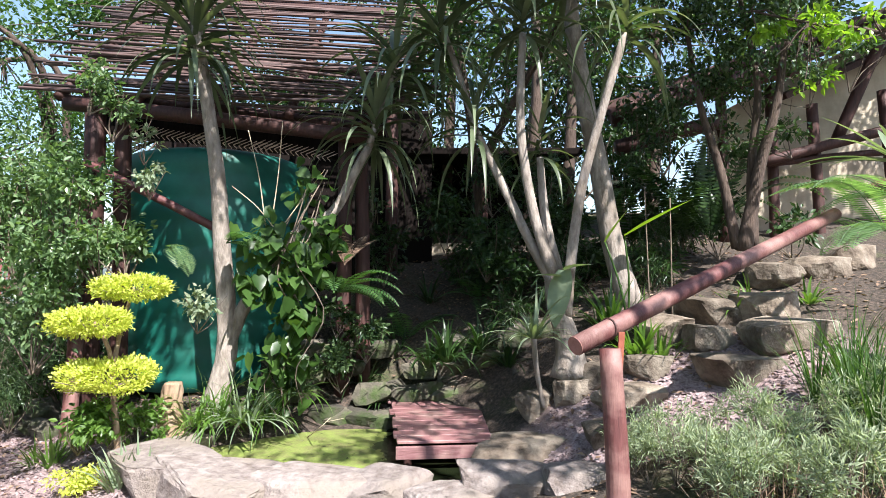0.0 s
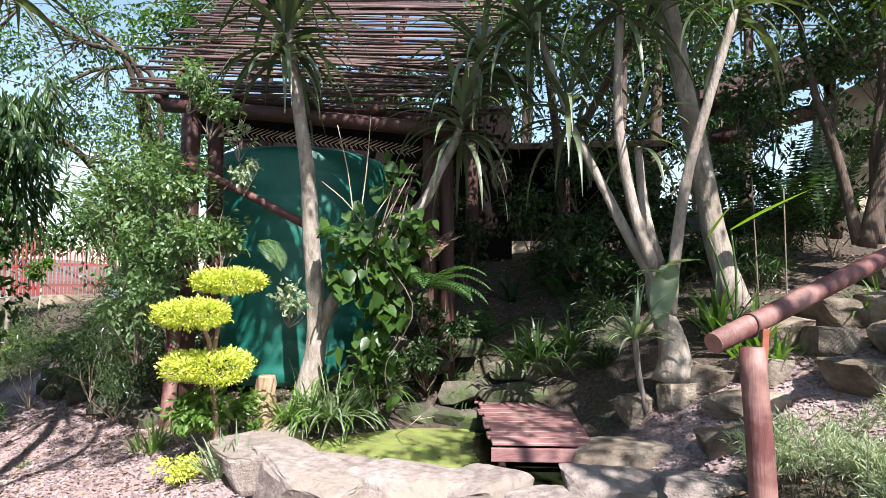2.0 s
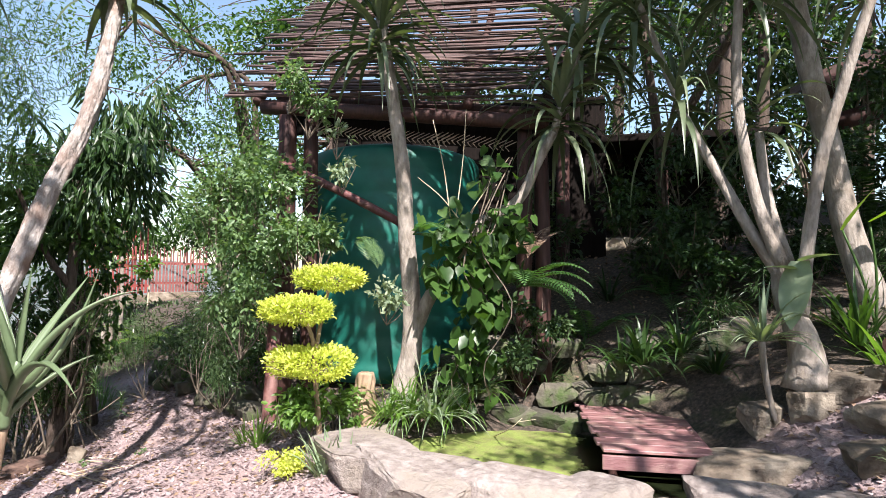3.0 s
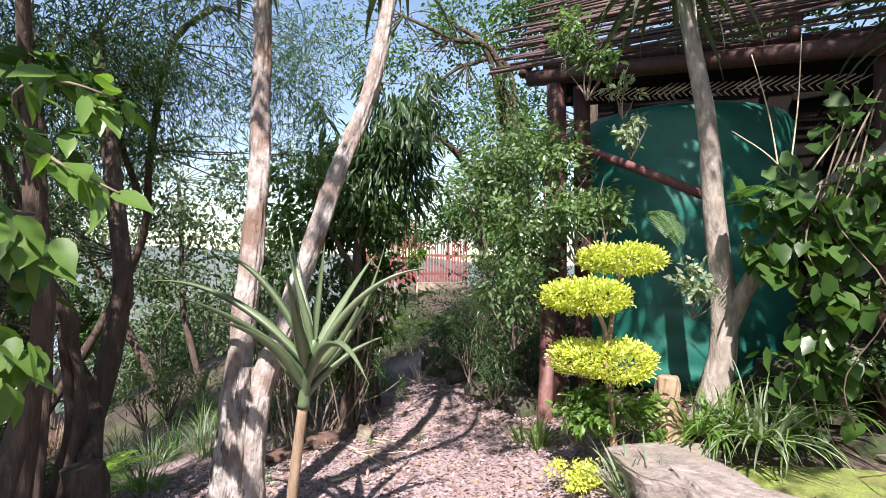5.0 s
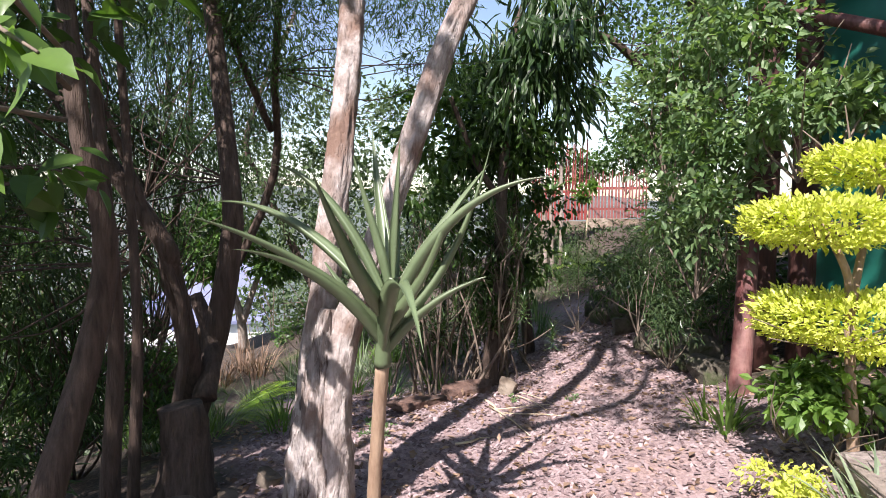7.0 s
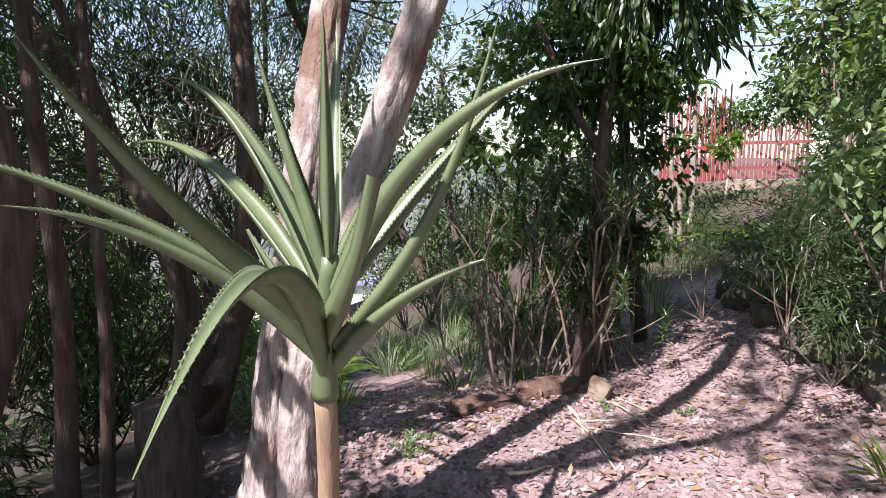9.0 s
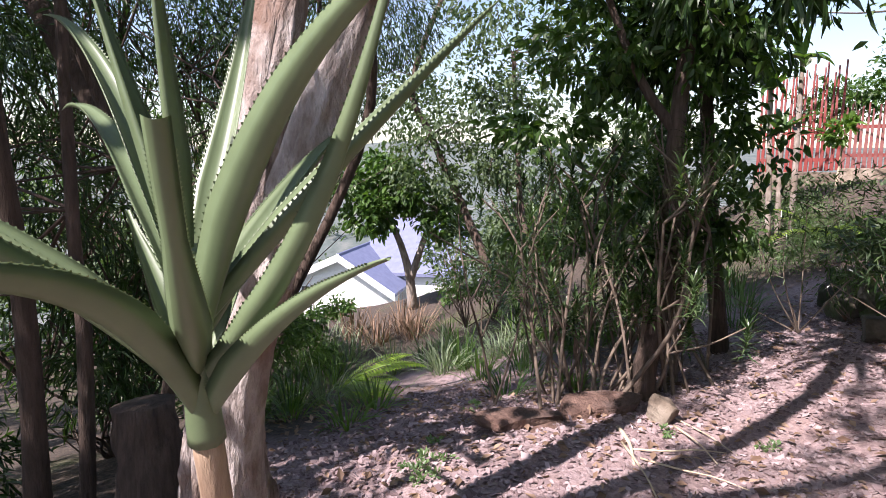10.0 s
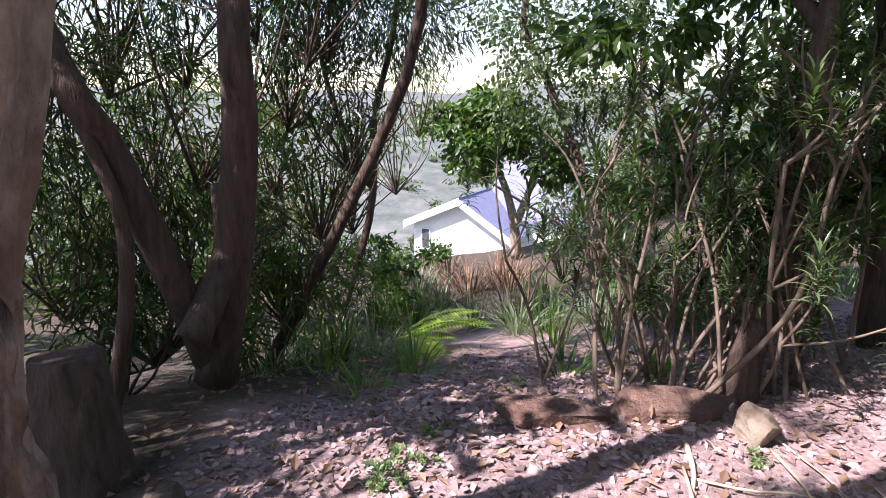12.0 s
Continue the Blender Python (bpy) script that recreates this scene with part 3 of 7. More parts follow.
# ---- pond stones ----
def stone(name, at, size, material, seed, label, turn=0.0, flat=0.0, group="", sub=2):
    ob = part(name, stone_mesh(name, size, material, seed, flat, sub))
    ob.location = at
    ob.rotation_euler = (0.08 * math.sin(seed * 3), 0.08 * math.cos(seed * 5), turn)
    return tagged(ob, label, "stone", group)


RIMS = [((-2.78, 5.80, -0.17), (0.36, 0.36, 0.15), 0.9), ((-2.52, 5.18, -0.19), (0.56, 0.36, 0.20), 2.35), ((-1.86, 4.78, -0.22), (0.62, 0.36, 0.22), -0.35), ((-1.12, 4.66, -0.22), (0.60, 0.33, 0.22), -0.03),
        ((-0.50, 4.72, -0.21), (0.42, 0.31, 0.20), 0.12), ((0.06, 4.50, -0.23), (0.34, 0.28, 0.19), 0.3), ((0.56, 4.66, -0.15), (0.42, 0.29, 0.2), -0.1), ((1.12, 4.55, -0.1), (0.40, 0.3, 0.2), 0.2)]
for k, (p, s, a) in enumerate(RIMS):
    stone("pond_stone", p, (s[0], s[1], s[2] * 1.3), RIM, 3 + k, "pale weathered stone on the pond rim", a, 0.55, "stones of the pond rim", 3)
BANK = [((0.72, 5.35, -0.02), (0.42, 0.3, 0.1), 0.2), ((0.95, 5.9, 0.2), (0.2, 0.16, 0.14), 0.6), ((1.28, 5.72, 0.42), (0.2, 0.15, 0.13), 0.1), ((1.62, 5.8, 0.45), (0.2, 0.16, 0.13), 0.8),
        ((2.0, 5.72, 0.5), (0.22, 0.2, 0.14), 0.2), ((1.75, 5.35, 0.22), (0.3, 0.2, 0.12), 0.4), ((1.5, 5.0, 0.02), (0.3, 0.2, 0.1), 0.1), ((2.4, 6.2, 0.8), (0.3, 0.24, 0.2), 0.7),
        ((2.75, 5.9, 0.85), (0.26, 0.2, 0.16), 0.1), ((3.05, 6.35, 1.1), (0.4, 0.3, 0.17), 0.2), ((3.5, 6.1, 1.1), (0.34, 0.26, 0.2), 0.5), ((3.3, 5.6, 0.85), (0.42, 0.28, 0.17), 0.1),
        ((2.7, 5.3, 0.55), (0.4, 0.25, 0.15), 0.3), ((4.0, 6.9, 1.55), (0.36, 0.3, 0.16), 0.3), ((4.6, 7.0, 1.65), (0.4, 0.3, 0.17), 0.2), ((5.2, 7.3, 1.8), (0.4, 0.3, 0.18), 0.6)]
for k, (p, s, a) in enumerate(BANK):
    stone("bank_stone", (p[0], p[1], max(p[2], top(p[0], p[1]) + s[2] * 0.35)), (s[0], s[1], s[2] * 1.35), STONE, 31 + k, "rough brown sandstone set in the bank", a, 0.6, "stones of the bank", 3)
g = np.random.default_rng(5)
for k in range(46):
    u = k / 45
    x, row = -2.2 + 4.0 * ((k * 0.618) % 1), k % 4
    y = 6.95 + 0.24 * row - 0.35 * max(0, x - 0.2) + 0.06 * g.normal()
    stone("wall_stone", (x, y, -0.12 + 0.24 * row + 0.03 * g.normal() + 0.25 * max(0, x - 0.2)), (0.2 + 0.08 * g.random(), 0.17, 0.125), MOSSY, 60 + k,
          "mossy grey stone of the dry wall behind the pond", g.normal() * 0.2, 0, "stones of the dry wall")
for k in range(16):
    x, y = -4.7 - 0.22 * k + 0.1 * g.normal(), 7.0 + 0.13 * k + 0.15 * (k % 2)
    stone("border_stone", (x, y, top(x, y) + 0.08 + 0.1 * (k % 2)), (0.2, 0.17, 0.13), MOSSY, 120 + k, "mossy stone edging beside the bark path", g.normal(), 0, "path edging stones")
for p, s, k in (((-6.42, 4.78, -0.66), (0.30, 0.12, 0.075), 0.25), ((-6.50, 5.42, -0.65), (0.31, 0.13, 0.08), 0.15), ((-6.24, 4.92, -0.69), (0.13, 0.08, 0.05), 0.7), ((-6.27, 5.28, -0.70), (0.12, 0.07, 0.045), 0.2)):
    stone("earth_block", p, s, BRICK, 150 + k * 9, "crumbling reddish earth block edging the path", k + 1.3, 0.5, "path edge blocks", 3)
stone("edge_stone", (-6.22, 5.74, -0.60), (0.10, 0.085, 0.10), STONE, 170, "pale angular stone at the edge of the path", 0.4, 0, "", 3)
for k in range(5):
    x, y = -5.35 - 0.12 * k + 0.1 * g.normal(), 2.9 + 0.16 * g.normal()
    stone("loose_stone", (x, y, top(x, y) + 0.03), (0.09 + 0.05 * g.random(), 0.07, 0.05), STONE, 180 + k, "small pale stone lying by the tree", g.normal(), 0, "loose stones")

# ---- pond deck ----
deck = thing("pond_deck", "small red-painted plank deck standing over the pond", "deck", (0.0, 5.4, 0.0))
A, B, C, DD = [Vector(p) for p in ((-0.42, 5.28, 0.04), (0.46, 5.35, 0.04), (-0.67, 7.21, 0.04), (0.42, 7.32, 0.04))]
rows = 10
for k in range(rows):
    u0, u1 = k / rows + 0.0022, (k + 1) / rows - 0.0022
    l0, l1, r0, r1 = A.lerp(C, u0), A.lerp(C, u1), B.lerp(DD, u0), B.lerp(DD, u1)
    off = (l0 - r0).normalized() * (0.03 * math.sin(k * 2.3))
    bm = bmesh.new()
    vs = [bm.verts.new(p + Vector((0, 0, z))) for z in (-0.03, 0) for p in (l0 + off, r0, r1, l1 + off)]
    for f in ((0, 3, 2, 1), (4, 5, 6, 7), (0, 1, 5, 4), (1, 2, 6, 5), (2, 3, 7, 6), (3, 0, 4, 7)):
        bm.faces.new([vs[i] for i in f])
    bmesh.ops.bevel(bm, geom=bm.edges[:], offset=0.006, segments=1, affect="EDGES")
    under("plank", from_bm("plank", bm, DECK), deck)
ctr = (A + B) / 2
bm = box_bm(((B - A).length + 0.02, 0.035, 0.115), 0.006)
ob = part("fascia", from_bm("fascia", bm, DECK), deck)
ob.location = Vector((ctr.x, ctr.y - 0.03, -0.055)) - deck.location
ob.rotation_euler = (0, 0, math.atan2(B.y - A.y, B.x - A.x))
for p in (A, B, C, DD):
    q = p.lerp((A + DD) / 2, 0.18)
    pole("leg", (q.x, q.y, -0.62), (q.x, q.y, 0.0), 0.04, DARK_POLE, deck)

# ---- handrail ----
rail = thing("handrail", "red-stained log handrail on a log post beside the steps", "handrail", (0.93, 3.3, 0.05))
pole("post", (0.98, 3.22, -0.1), (0.955, 3.27, 1.12), 0.068, RED_POLE, rail, 3, 0.062)
ra, rb = (0.735, 3.17, 1.145), (3.25, 4.68, 2.06)
pole("rail", ra, rb, 0.056, RED_POLE, rail, 5, 0.052)
d = (Vector(rb) - Vector(ra)).normalized()
v, q, t = tube_np([Vector(ra) - d * 0.004, Vector(ra) + d * 0.002], 0.054, 0.054, 2, 14, curve=False)
under("rail_end", raw_mesh("rail_end", v, q, t, END_GRAIN), rail, "pale sawn end grain")
s = Vector(ra) + d * 0.27
ring = [s + 0.062 * (Vector((-d.y, d.x, 0)).normalized() * math.cos(a) + Vector((0, 0, 1)) * math.sin(a)) for a in np.linspace(0, 2 * math.pi, 15)]
v, q, t = tube_np(ring, 0.006, 0.006, 15, 5, cap=False, curve=False)
under("wire_tie", raw_mesh("wire_tie", v, q, t, DARK_POLE, True), rail, "thin black tie round the rail")
bm = box_bm((0.045, 0.008, 0.3), 0.002)
ob = part("strap", from_bm("strap", bm, STRAP), rail, "rusty metal strap down the post")
ob.location = Vector((s.x + 0.05, s.y - 0.055, s.z - 0.16)) - rail.location
ob.rotation_euler = (0.05, 0.05, 0.5)
rail2 = thing("handrail", "red-stained log handrail continuing up the slope", "handrail", (3.3, 5.8, 1.0))
pole("rail", (3.66, 4.88, 2.27), (4.02, 4.45, 2.46), 0.056, RED_POLE, rail2, 8)
pe = (3.87, 4.72, 2.35)
pole("end_post", (pe[0], pe[1], 0.8), pe, 0.06, RED_POLE, rail2, 9)

# ---- pole shelter with the tank ----
shed = thing("pole_shelter", "dark red pole shelter with a sloping lath roof", "shelter", (-3, 7.5, 0))
bL, bR = Vector((-4.86, 7.20, 3.81)), Vector((-0.97, 7.20, 3.35))
pole("front_beam", bL, bR, 0.10, DARK_POLE, shed, 11)
pole("front_beam", bL + Vector((0.1, 0.25, 0.2)), bR + Vector((0.2, 0.25, 0.16)), 0.08, DARK_POLE, shed, 12)
pL = Vector((-4.51, 7.20, 3.67))
pole("post", (-4.28, 6.55, -0.5), (-4.42, 6.9, 1.2), 0.085, RED_POLE, shed, 13, label="bright red lower pole")
pole("post", (-4.5, 7.25, -0.3), (pL.x, 7.25, pL.z), 0.13, DARK_POLE, shed, 14)
pole("post", (-4.25, 7.5, -0.3), (pL.x + 0.22, 7.5, pL.z), 0.11, DARK_POLE, shed, 15)
pole("post", (-1.3, 7.35, 0.0), (-1.28, 7.35, 3.4), 0.10, DARK_POLE, shed, 16)
pole("post", (-1.05, 7.5, 0.2), (-1.1, 7.5, 3.4), 0.10, DARK_POLE, shed, 17)
pole("post", (-4.6, 9.8, -0.2), (-4.6, 9.8, 6.4), 0.11, DARK_POLE, shed, 18)
pole("post", (-0.9, 9.8, 1.2), (-0.9, 9.8, 6.2), 0.11, DARK_POLE, shed, 19)
pole("brace", (-4.50, 7.05, 2.99), (-2.74, 6.95, 2.13), 0.055, RED_POLE, shed, 20)
pole("back_beam", (-5.3, 9.9, 6.55), (-0.4, 9.9, 6.25), 0.11, DARK_POLE, shed, 21)
for k in range(5):
    x = -4.9 + k * 0.98
    pole("rafter", (x, 7.1, 3.85 - 0.08 * k), (x - 0.1, 9.95, 6.6 - 0.08 * k), 0.06, DARK_POLE, shed, 22 + k)
g = np.random.default_rng(31)
for k in range(84):
    u = k / 83
    y = 7.05 + 2.95 * u + 0.012 * g.normal()
    zl = 3.98 + 2.75 * u + 0.045 * g.normal()
    sl = -0.34 + 0.10 * g.normal()
    rl = 0.013 + 0.011 * g.random()
    x0, x1 = -5.25 - 0.2 * u + 0.25 * g.normal(), -0.6 + 0.5 * u + 0.35 * g.normal()
    v, q, t = tube_np([(x0, y, zl), ((x0 + x1) / 2, y + 0.03 * g.normal(), zl + sl / 2 + 0.03 * g.normal()), (x1, y, zl + sl)], rl, rl * 0.85, 7, 6, 0.05, seed=k)
    under("lath", raw_mesh("lath", v, q, t, LATH, True), shed)
# split laths in chevrons under the eave, pale to stand in for sunlight stripes
for row in range(3):
    for k in range(15):
        x = -4.15 + 0.82 * row + 0.07 * k
        z0 = 3.50 - 0.10 * row - 0.012 * k
        for dx, dz in ((0.17, 0.075), (0.05, -0.055)):
            v, q, t = tube_np([(x, 7.40, z0), (x + dx, 7.41, z0 + dz)], 0.0065, 0.005, 2, 5, curve=False)
            under("screen_lath", raw_mesh("screen_lath", v, q, t, SUNLIT_LATH), shed)
# Added sheet that stands in for the shade between the front beams.
ob = part("eave_shade_board", from_bm("eave_shade_board", box_bm(((bR - bL).length - 0.25, 0.04, 0.42), 0.01), SHADE_BOARD), shed, "near-black board added as the shade under the eave")
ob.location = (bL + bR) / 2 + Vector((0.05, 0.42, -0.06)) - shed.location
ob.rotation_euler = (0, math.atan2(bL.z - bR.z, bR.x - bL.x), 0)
# The wall's near-black colour holds the shade behind the tank.
ob = part("back_wall", from_bm("back_wall", box_bm((5.0, 0.12, 4.4), 0.01), SHADE_BOARD), shed, "back wall with the shelter's inner shade in its near-black colour")
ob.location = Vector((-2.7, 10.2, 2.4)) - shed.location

tank = thing("water_tank", "dark green ribbed plastic water tank under the shelter", "water tank", (-3.5, 8.85, 0.0))
prof = [(0, 3.40), (0.9, 3.38), (1.3, 3.34), (1.44, 3.29), (1.49, 3.22), (1.5, 3.12)]
zz = 3.03
while zz > 0.2:
    prof += [(1.5, zz), (1.49, zz - 0.03), (1.49, zz - 0.12), (1.5, zz - 0.15)]
    zz -= 0.33
prof += [(1.5, 0.05), (0, 0.05)]
seg = 64
pv = np.array([[(0.9 * r * math.cos(a), 0.9 * r * math.sin(a), z) for a in np.linspace(0, 2 * math.pi, seg, endpoint=False)] for r, z in prof]).reshape(-1, 3)
i = np.arange(len(prof) - 1)[:, None] * seg
j = np.arange(seg)[None, :]
part("body", raw_mesh("body", pv, np.stack([i + j, i + seg + j, i + seg + (j + 1) % seg, i + (j + 1) % seg], -1).reshape(-1, 4), None, TANK, True), tank)
v, q, t = tube_np([(0, 0, 3.36), (0, 0, 3.48)], 0.25, 0.25, 2, 24, curve=False)
part("lid", raw_mesh("lid", v, q, t, TANK, True), tank)

# low cream wall and dark hut behind the bank
hut = thing("garden_hut", "dark pole hut with a low cream wall up the bank", "hut", (-0.2, 10.6, 1.4))
ob = part("wall", from_bm("wall", box_bm((1.7, 0.15, 0.55), 0.01), CREAM), hut, "low cream plaster wall")
ob.location = (-0.1, -0.1, 0.53)
pole("post", (-0.42, 10.35, 1.2), (-0.42, 10.35, 3.9), 0.075, RED_POLE, hut, 40)
pole("post", (0.75, 10.4, 1.2), (0.75, 10.4, 3.9), 0.075, DARK_POLE, hut, 41)
# Hut back and roof take the same near-black colour as painted shade.
ob = part("back_wall", from_bm("back_wall", box_bm((4.6, 0.15, 3.0), 0.01), SHADE_BOARD), hut)
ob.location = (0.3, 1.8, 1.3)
ob = part("roof", from_bm("roof", box_bm((4.8, 2.8, 0.12), 0.02), SHADE_BOARD), hut)
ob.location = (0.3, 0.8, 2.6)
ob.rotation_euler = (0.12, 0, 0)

# ---- cream building up the slope ----
lodge = thing("lodge", "cream plastered lodge with dark brown log frame", "building", (6.5, 10.5, 1.6))


def lodge_box(name, size, at, material, turn=(0, 0, 0), label=""):
    ob = part(name, from_bm(name, box_bm(size, 0.01), material), lodge, label)
    ob.location = Vector(at) - lodge.location
    ob.rotation_euler = turn
    return ob


bm = bmesh.new()
front = [bm.verts.new(p) for p in ((4.69, 9.70, 4.38), (4.62, 9.70, 1.78), (9.42, 9.70, 1.59), (9.72, 9.70, 6.86))]
back = [bm.verts.new(v.co + Vector((0.0, 0.22, 0.0))) for v in front]
bm.faces.new(front)
bm.faces.new(back[::-1])
for k in range(4):
    bm.faces.new((front[k], back[k], back[(k + 1) % 4], front[(k + 1) % 4]))
bmesh.ops.recalc_face_normals(bm, faces=bm.faces)
under("wall", from_bm("wall", bm, CREAM), lodge, "cream plaster gable wall")
lodge_box("roof", (8.0, 3.0, 0.1), (9.2, 10.6, 6.3), DARK_POLE, (0.1, -0.42, 0.0), "dark sloping roof")
for k, (a, b2, r) in enumerate((((2.76, 9.20, 4.20), (5.56, 8.60, 4.88), 0.17), ((2.90, 9.40, 3.74), (4.61, 9.20, 4.14), 0.13), ((5.04, 9.00, 3.39), (7.45, 8.60, 3.99), 0.085),
                                 ((5.03, 8.60, 4.72), (7.09, 8.00, 5.50), 0.085), ((5.20, 9.05, 3.40), (7.68, 8.90, 3.62), 0.06))):
    pole("log", a, b2, r, DARK_POLE, lodge, 50 + k)
for k, (a, b2) in enumerate((((5.98, 9.05, 4.37), (6.05, 9.05, 1.85)), ((7.03, 8.90, 4.55), (7.15, 8.90, 1.76)), ((4.63, 9.30, 4.60), (4.65, 9.30, 2.14)), ((5.40, 9.20, 4.75), (5.40, 9.20, 2.04)))):
    pole("post", a, b2, 0.085, DARK_POLE, lodge, 60 + k)
pole("brace", (6.32, 9.00, 3.76), (6.88, 8.60, 5.44), 0.09, DARK_POLE, lodge, 66)
pole("rafter", (4.57, 8.20, 5.08), (5.20, 8.00, 5.33), 0.09, DARK_POLE, lodge, 67)

# the deep eave that shades the wall
bm = bmesh.new()
eave = [(2.66, 9.12, 4.30), (7.7, 8.05, 5.80), (8.1, 10.2, 6.2), (2.95, 11.2, 4.72)]
lo_, hi_ = [bm.verts.new(p) for p in eave], [bm.verts.new((p[0], p[1], p[2] + 0.13)) for p in eave]
bm.faces.new(lo_[::-1])
bm.faces.new(hi_)
for k in range(4):
    bm.faces.new((lo_[k], lo_[(k + 1) % 4], hi_[(k + 1) % 4], hi_[k]))
bmesh.ops.recalc_face_normals(bm, faces=bm.faces)
under("eave", from_bm("eave", bm, DARK_POLE), lodge, "dark boarded eave of the roof")
for k in range(7):
    a, b2 = Vector(eave[0]).lerp(Vector(eave[1]), (k + 0.5) / 7), Vector(eave[3]).lerp(Vector(eave[2]), (k + 0.5) / 7)
    pole("rafter", a - Vector((0, 0.12, 0.07)), b2 - Vector((0, 0, 0.07)), 0.055, DARK_POLE, lodge, 70 + k)

# ---- far house ----
house = thing("house", "white gabled house with a blue-grey roof in the valley", "house", (-38.5, 4.6, -9.0))
HX, HY = -35.6, 4.6
bm = bmesh.new()
prof = [(-2.75, -9.2), (3.0, -9.2), (3.0, -5.75), (0.3, -4.05), (-2.75, -5.3)]
fr = [bm.verts.new((HX, HY + p, z)) for p, z in prof]
bk = [bm.verts.new((HX - 9, HY + p, z)) for p, z in prof]
bm.faces.new(fr)
bm.faces.new(bk[::-1])
for k in range(5):
    bm.faces.new((fr[k], bk[k], bk[(k + 1) % 5], fr[(k + 1) % 5]))
under("wall", from_bm("wall", bm, WHITE), house, "white plastered gable wall")
for (y0, z0), (y1, z1) in (((3.6, -6.05), (0.2, -3.88)), ((-3.2, -5.45), (0.35, -3.88))):
    bm = bmesh.new()
    vs = [bm.verts.new((x, HY + yy, z + o)) for o in (0, 0.18) for x, yy, z in ((HX + 0.5, y0, z0), (HX + 0.5, y1, z1), (HX - 9.5, y1, z1), (HX - 9.5, y0, z0))]
    for f in ((0, 1, 2, 3), (7, 6, 5, 4), (0, 4, 5, 1), (1, 5, 6, 2), (2, 6, 7, 3), (3, 7, 4, 0)):
        bm.faces.new([vs[i] for i in f])
    bmesh.ops.recalc_face_normals(bm, faces=bm.faces)
    under("roof", from_bm("roof", bm, ROOF_GREY), house, "blue-grey sheet roof")
    bm = bmesh.new()
    vs = [bm.verts.new((x, HY + yy, z + o)) for o in (-0.22, 0.2) for x, yy, z in ((HX + 0.56, y0, z0), (HX + 0.56, y1, z1), (HX + 0.51, y1, z1), (HX + 0.51, y0, z0))]
    for f in ((0, 1, 2, 3), (7, 6, 5, 4), (0, 4, 5, 1), (1, 5, 6, 2), (2, 6, 7, 3), (3, 7, 4, 0)):
        bm.faces.new([vs[i] for i in f])
    bmesh.ops.recalc_face_normals(bm, faces=bm.faces)
    under("bargeboard", from_bm("bargeboard", bm, WHITE), house, "white bargeboard")
GLASS = surf("dark_window_glass", (0.05, 0.055, 0.06), (0.08, 0.085, 0.09), 3, 0.1, 0)
win = under("window", from_bm("window", box_bm((0.1, 0.6, 1.3), 0.02, (HX + 0.03, HY - 1.95, -6.3)), WHITE), house)
ob = part("pane", from_bm("pane", box_bm((0.06, 0.44, 1.12), 0.0, (HX + 0.07, HY - 1.95, -6.3)), GLASS), win)
# the rear wing, its roof sloping towards the garden
bm = bmesh.new()
vs = [bm.verts.new((x, yy, z + o)) for o in (0, 0.18) for x, yy, z in ((-38.0, 4.9, -5.4), (-38.0, 11.4, -5.4), (-43.0, 11.4, -2.4), (-43.0, 4.9, -2.4))]
for f in ((0, 1, 2, 3), (7, 6, 5, 4), (0, 4, 5, 1), (1, 5, 6, 2), (2, 6, 7, 3), (3, 7, 4, 0)):
    bm.faces.new([vs[i] for i in f])
bmesh.ops.recalc_face_normals(bm, faces=bm.faces)
under("rear_roof", from_bm("rear_roof", bm, ROOF_GREY), house, "blue-grey sheet roof of the rear wing")
under("rear_wall", from_bm("rear_wall", box_bm((4.4, 6.2, 4.2), 0.02, (-40.6, 8.15, -7.6)), WHITE), house, "white rear wing wall")

house.rotation_euler = (0, 0, -0.42)
house.location = (-38.3, 5.8, -9.0)

# ---- picket fence ----
fence = thing("picket_fence", "red-painted picket fence with weathered pale tops on a low wall", "fence", (-12, 13.3, 0.8))
FA, FB, FC = Vector((-13.70, 12.92, 0.95)), Vector((-12.36, 13.71, 1.03)), Vector((-11.17, 14.68, 1.11))
for a, b2, tall, n, mt in ((FA, FB, 2.05, 17, FENCE_RED), (FB, FC, 1.22, 18, FENCE_PINK)):
    for k in range(n):
        p = a.lerp(b2, (k + 0.5) / n)
        hgt = tall * (1 + 0.06 * math.sin(k * 2.1))
        bm = box_bm((0.07, 0.025, hgt), 0.006, (0, 0, hgt / 2))
        for vv in bm.verts:
            if vv.co.z > hgt - 0.02:
                vv.co.x *= 0.4
        ob = part("picket", from_bm("picket", bm, mt), fence)
        ob.location = p - fence.location
        ob.rotation_euler = (0, 0.012 * math.sin(k * 3.3), math.atan2(b2.y - a.y, b2.x - a.x))
    for h in (0.25, 0.8):
        ctr = a.lerp(b2, 0.5)
        ob = part("cross_rail", from_bm("cross_rail", box_bm(((b2 - a).length, 0.04, 0.07), 0.006), FENCE_RED), fence)
        ob.location = Vector((ctr.x + 0.03, ctr.y + 0.04, ctr.z + h)) - fence.location
        ob.rotation_euler = (0, 0, math.atan2(b2.y - a.y, b2.x - a.x))
    ob = part("base_wall", from_bm("base_wall", box_bm(((b2 - a).length, 0.22, 1.0), 0.02), STONE), fence, "low grey base wall")
    ob.location = a.lerp(b2, 0.5) + Vector((0, 0, -0.5)) - fence.location
    ob.rotation_euler = (0, 0, math.atan2(b2.y - a.y, b2.x - a.x))


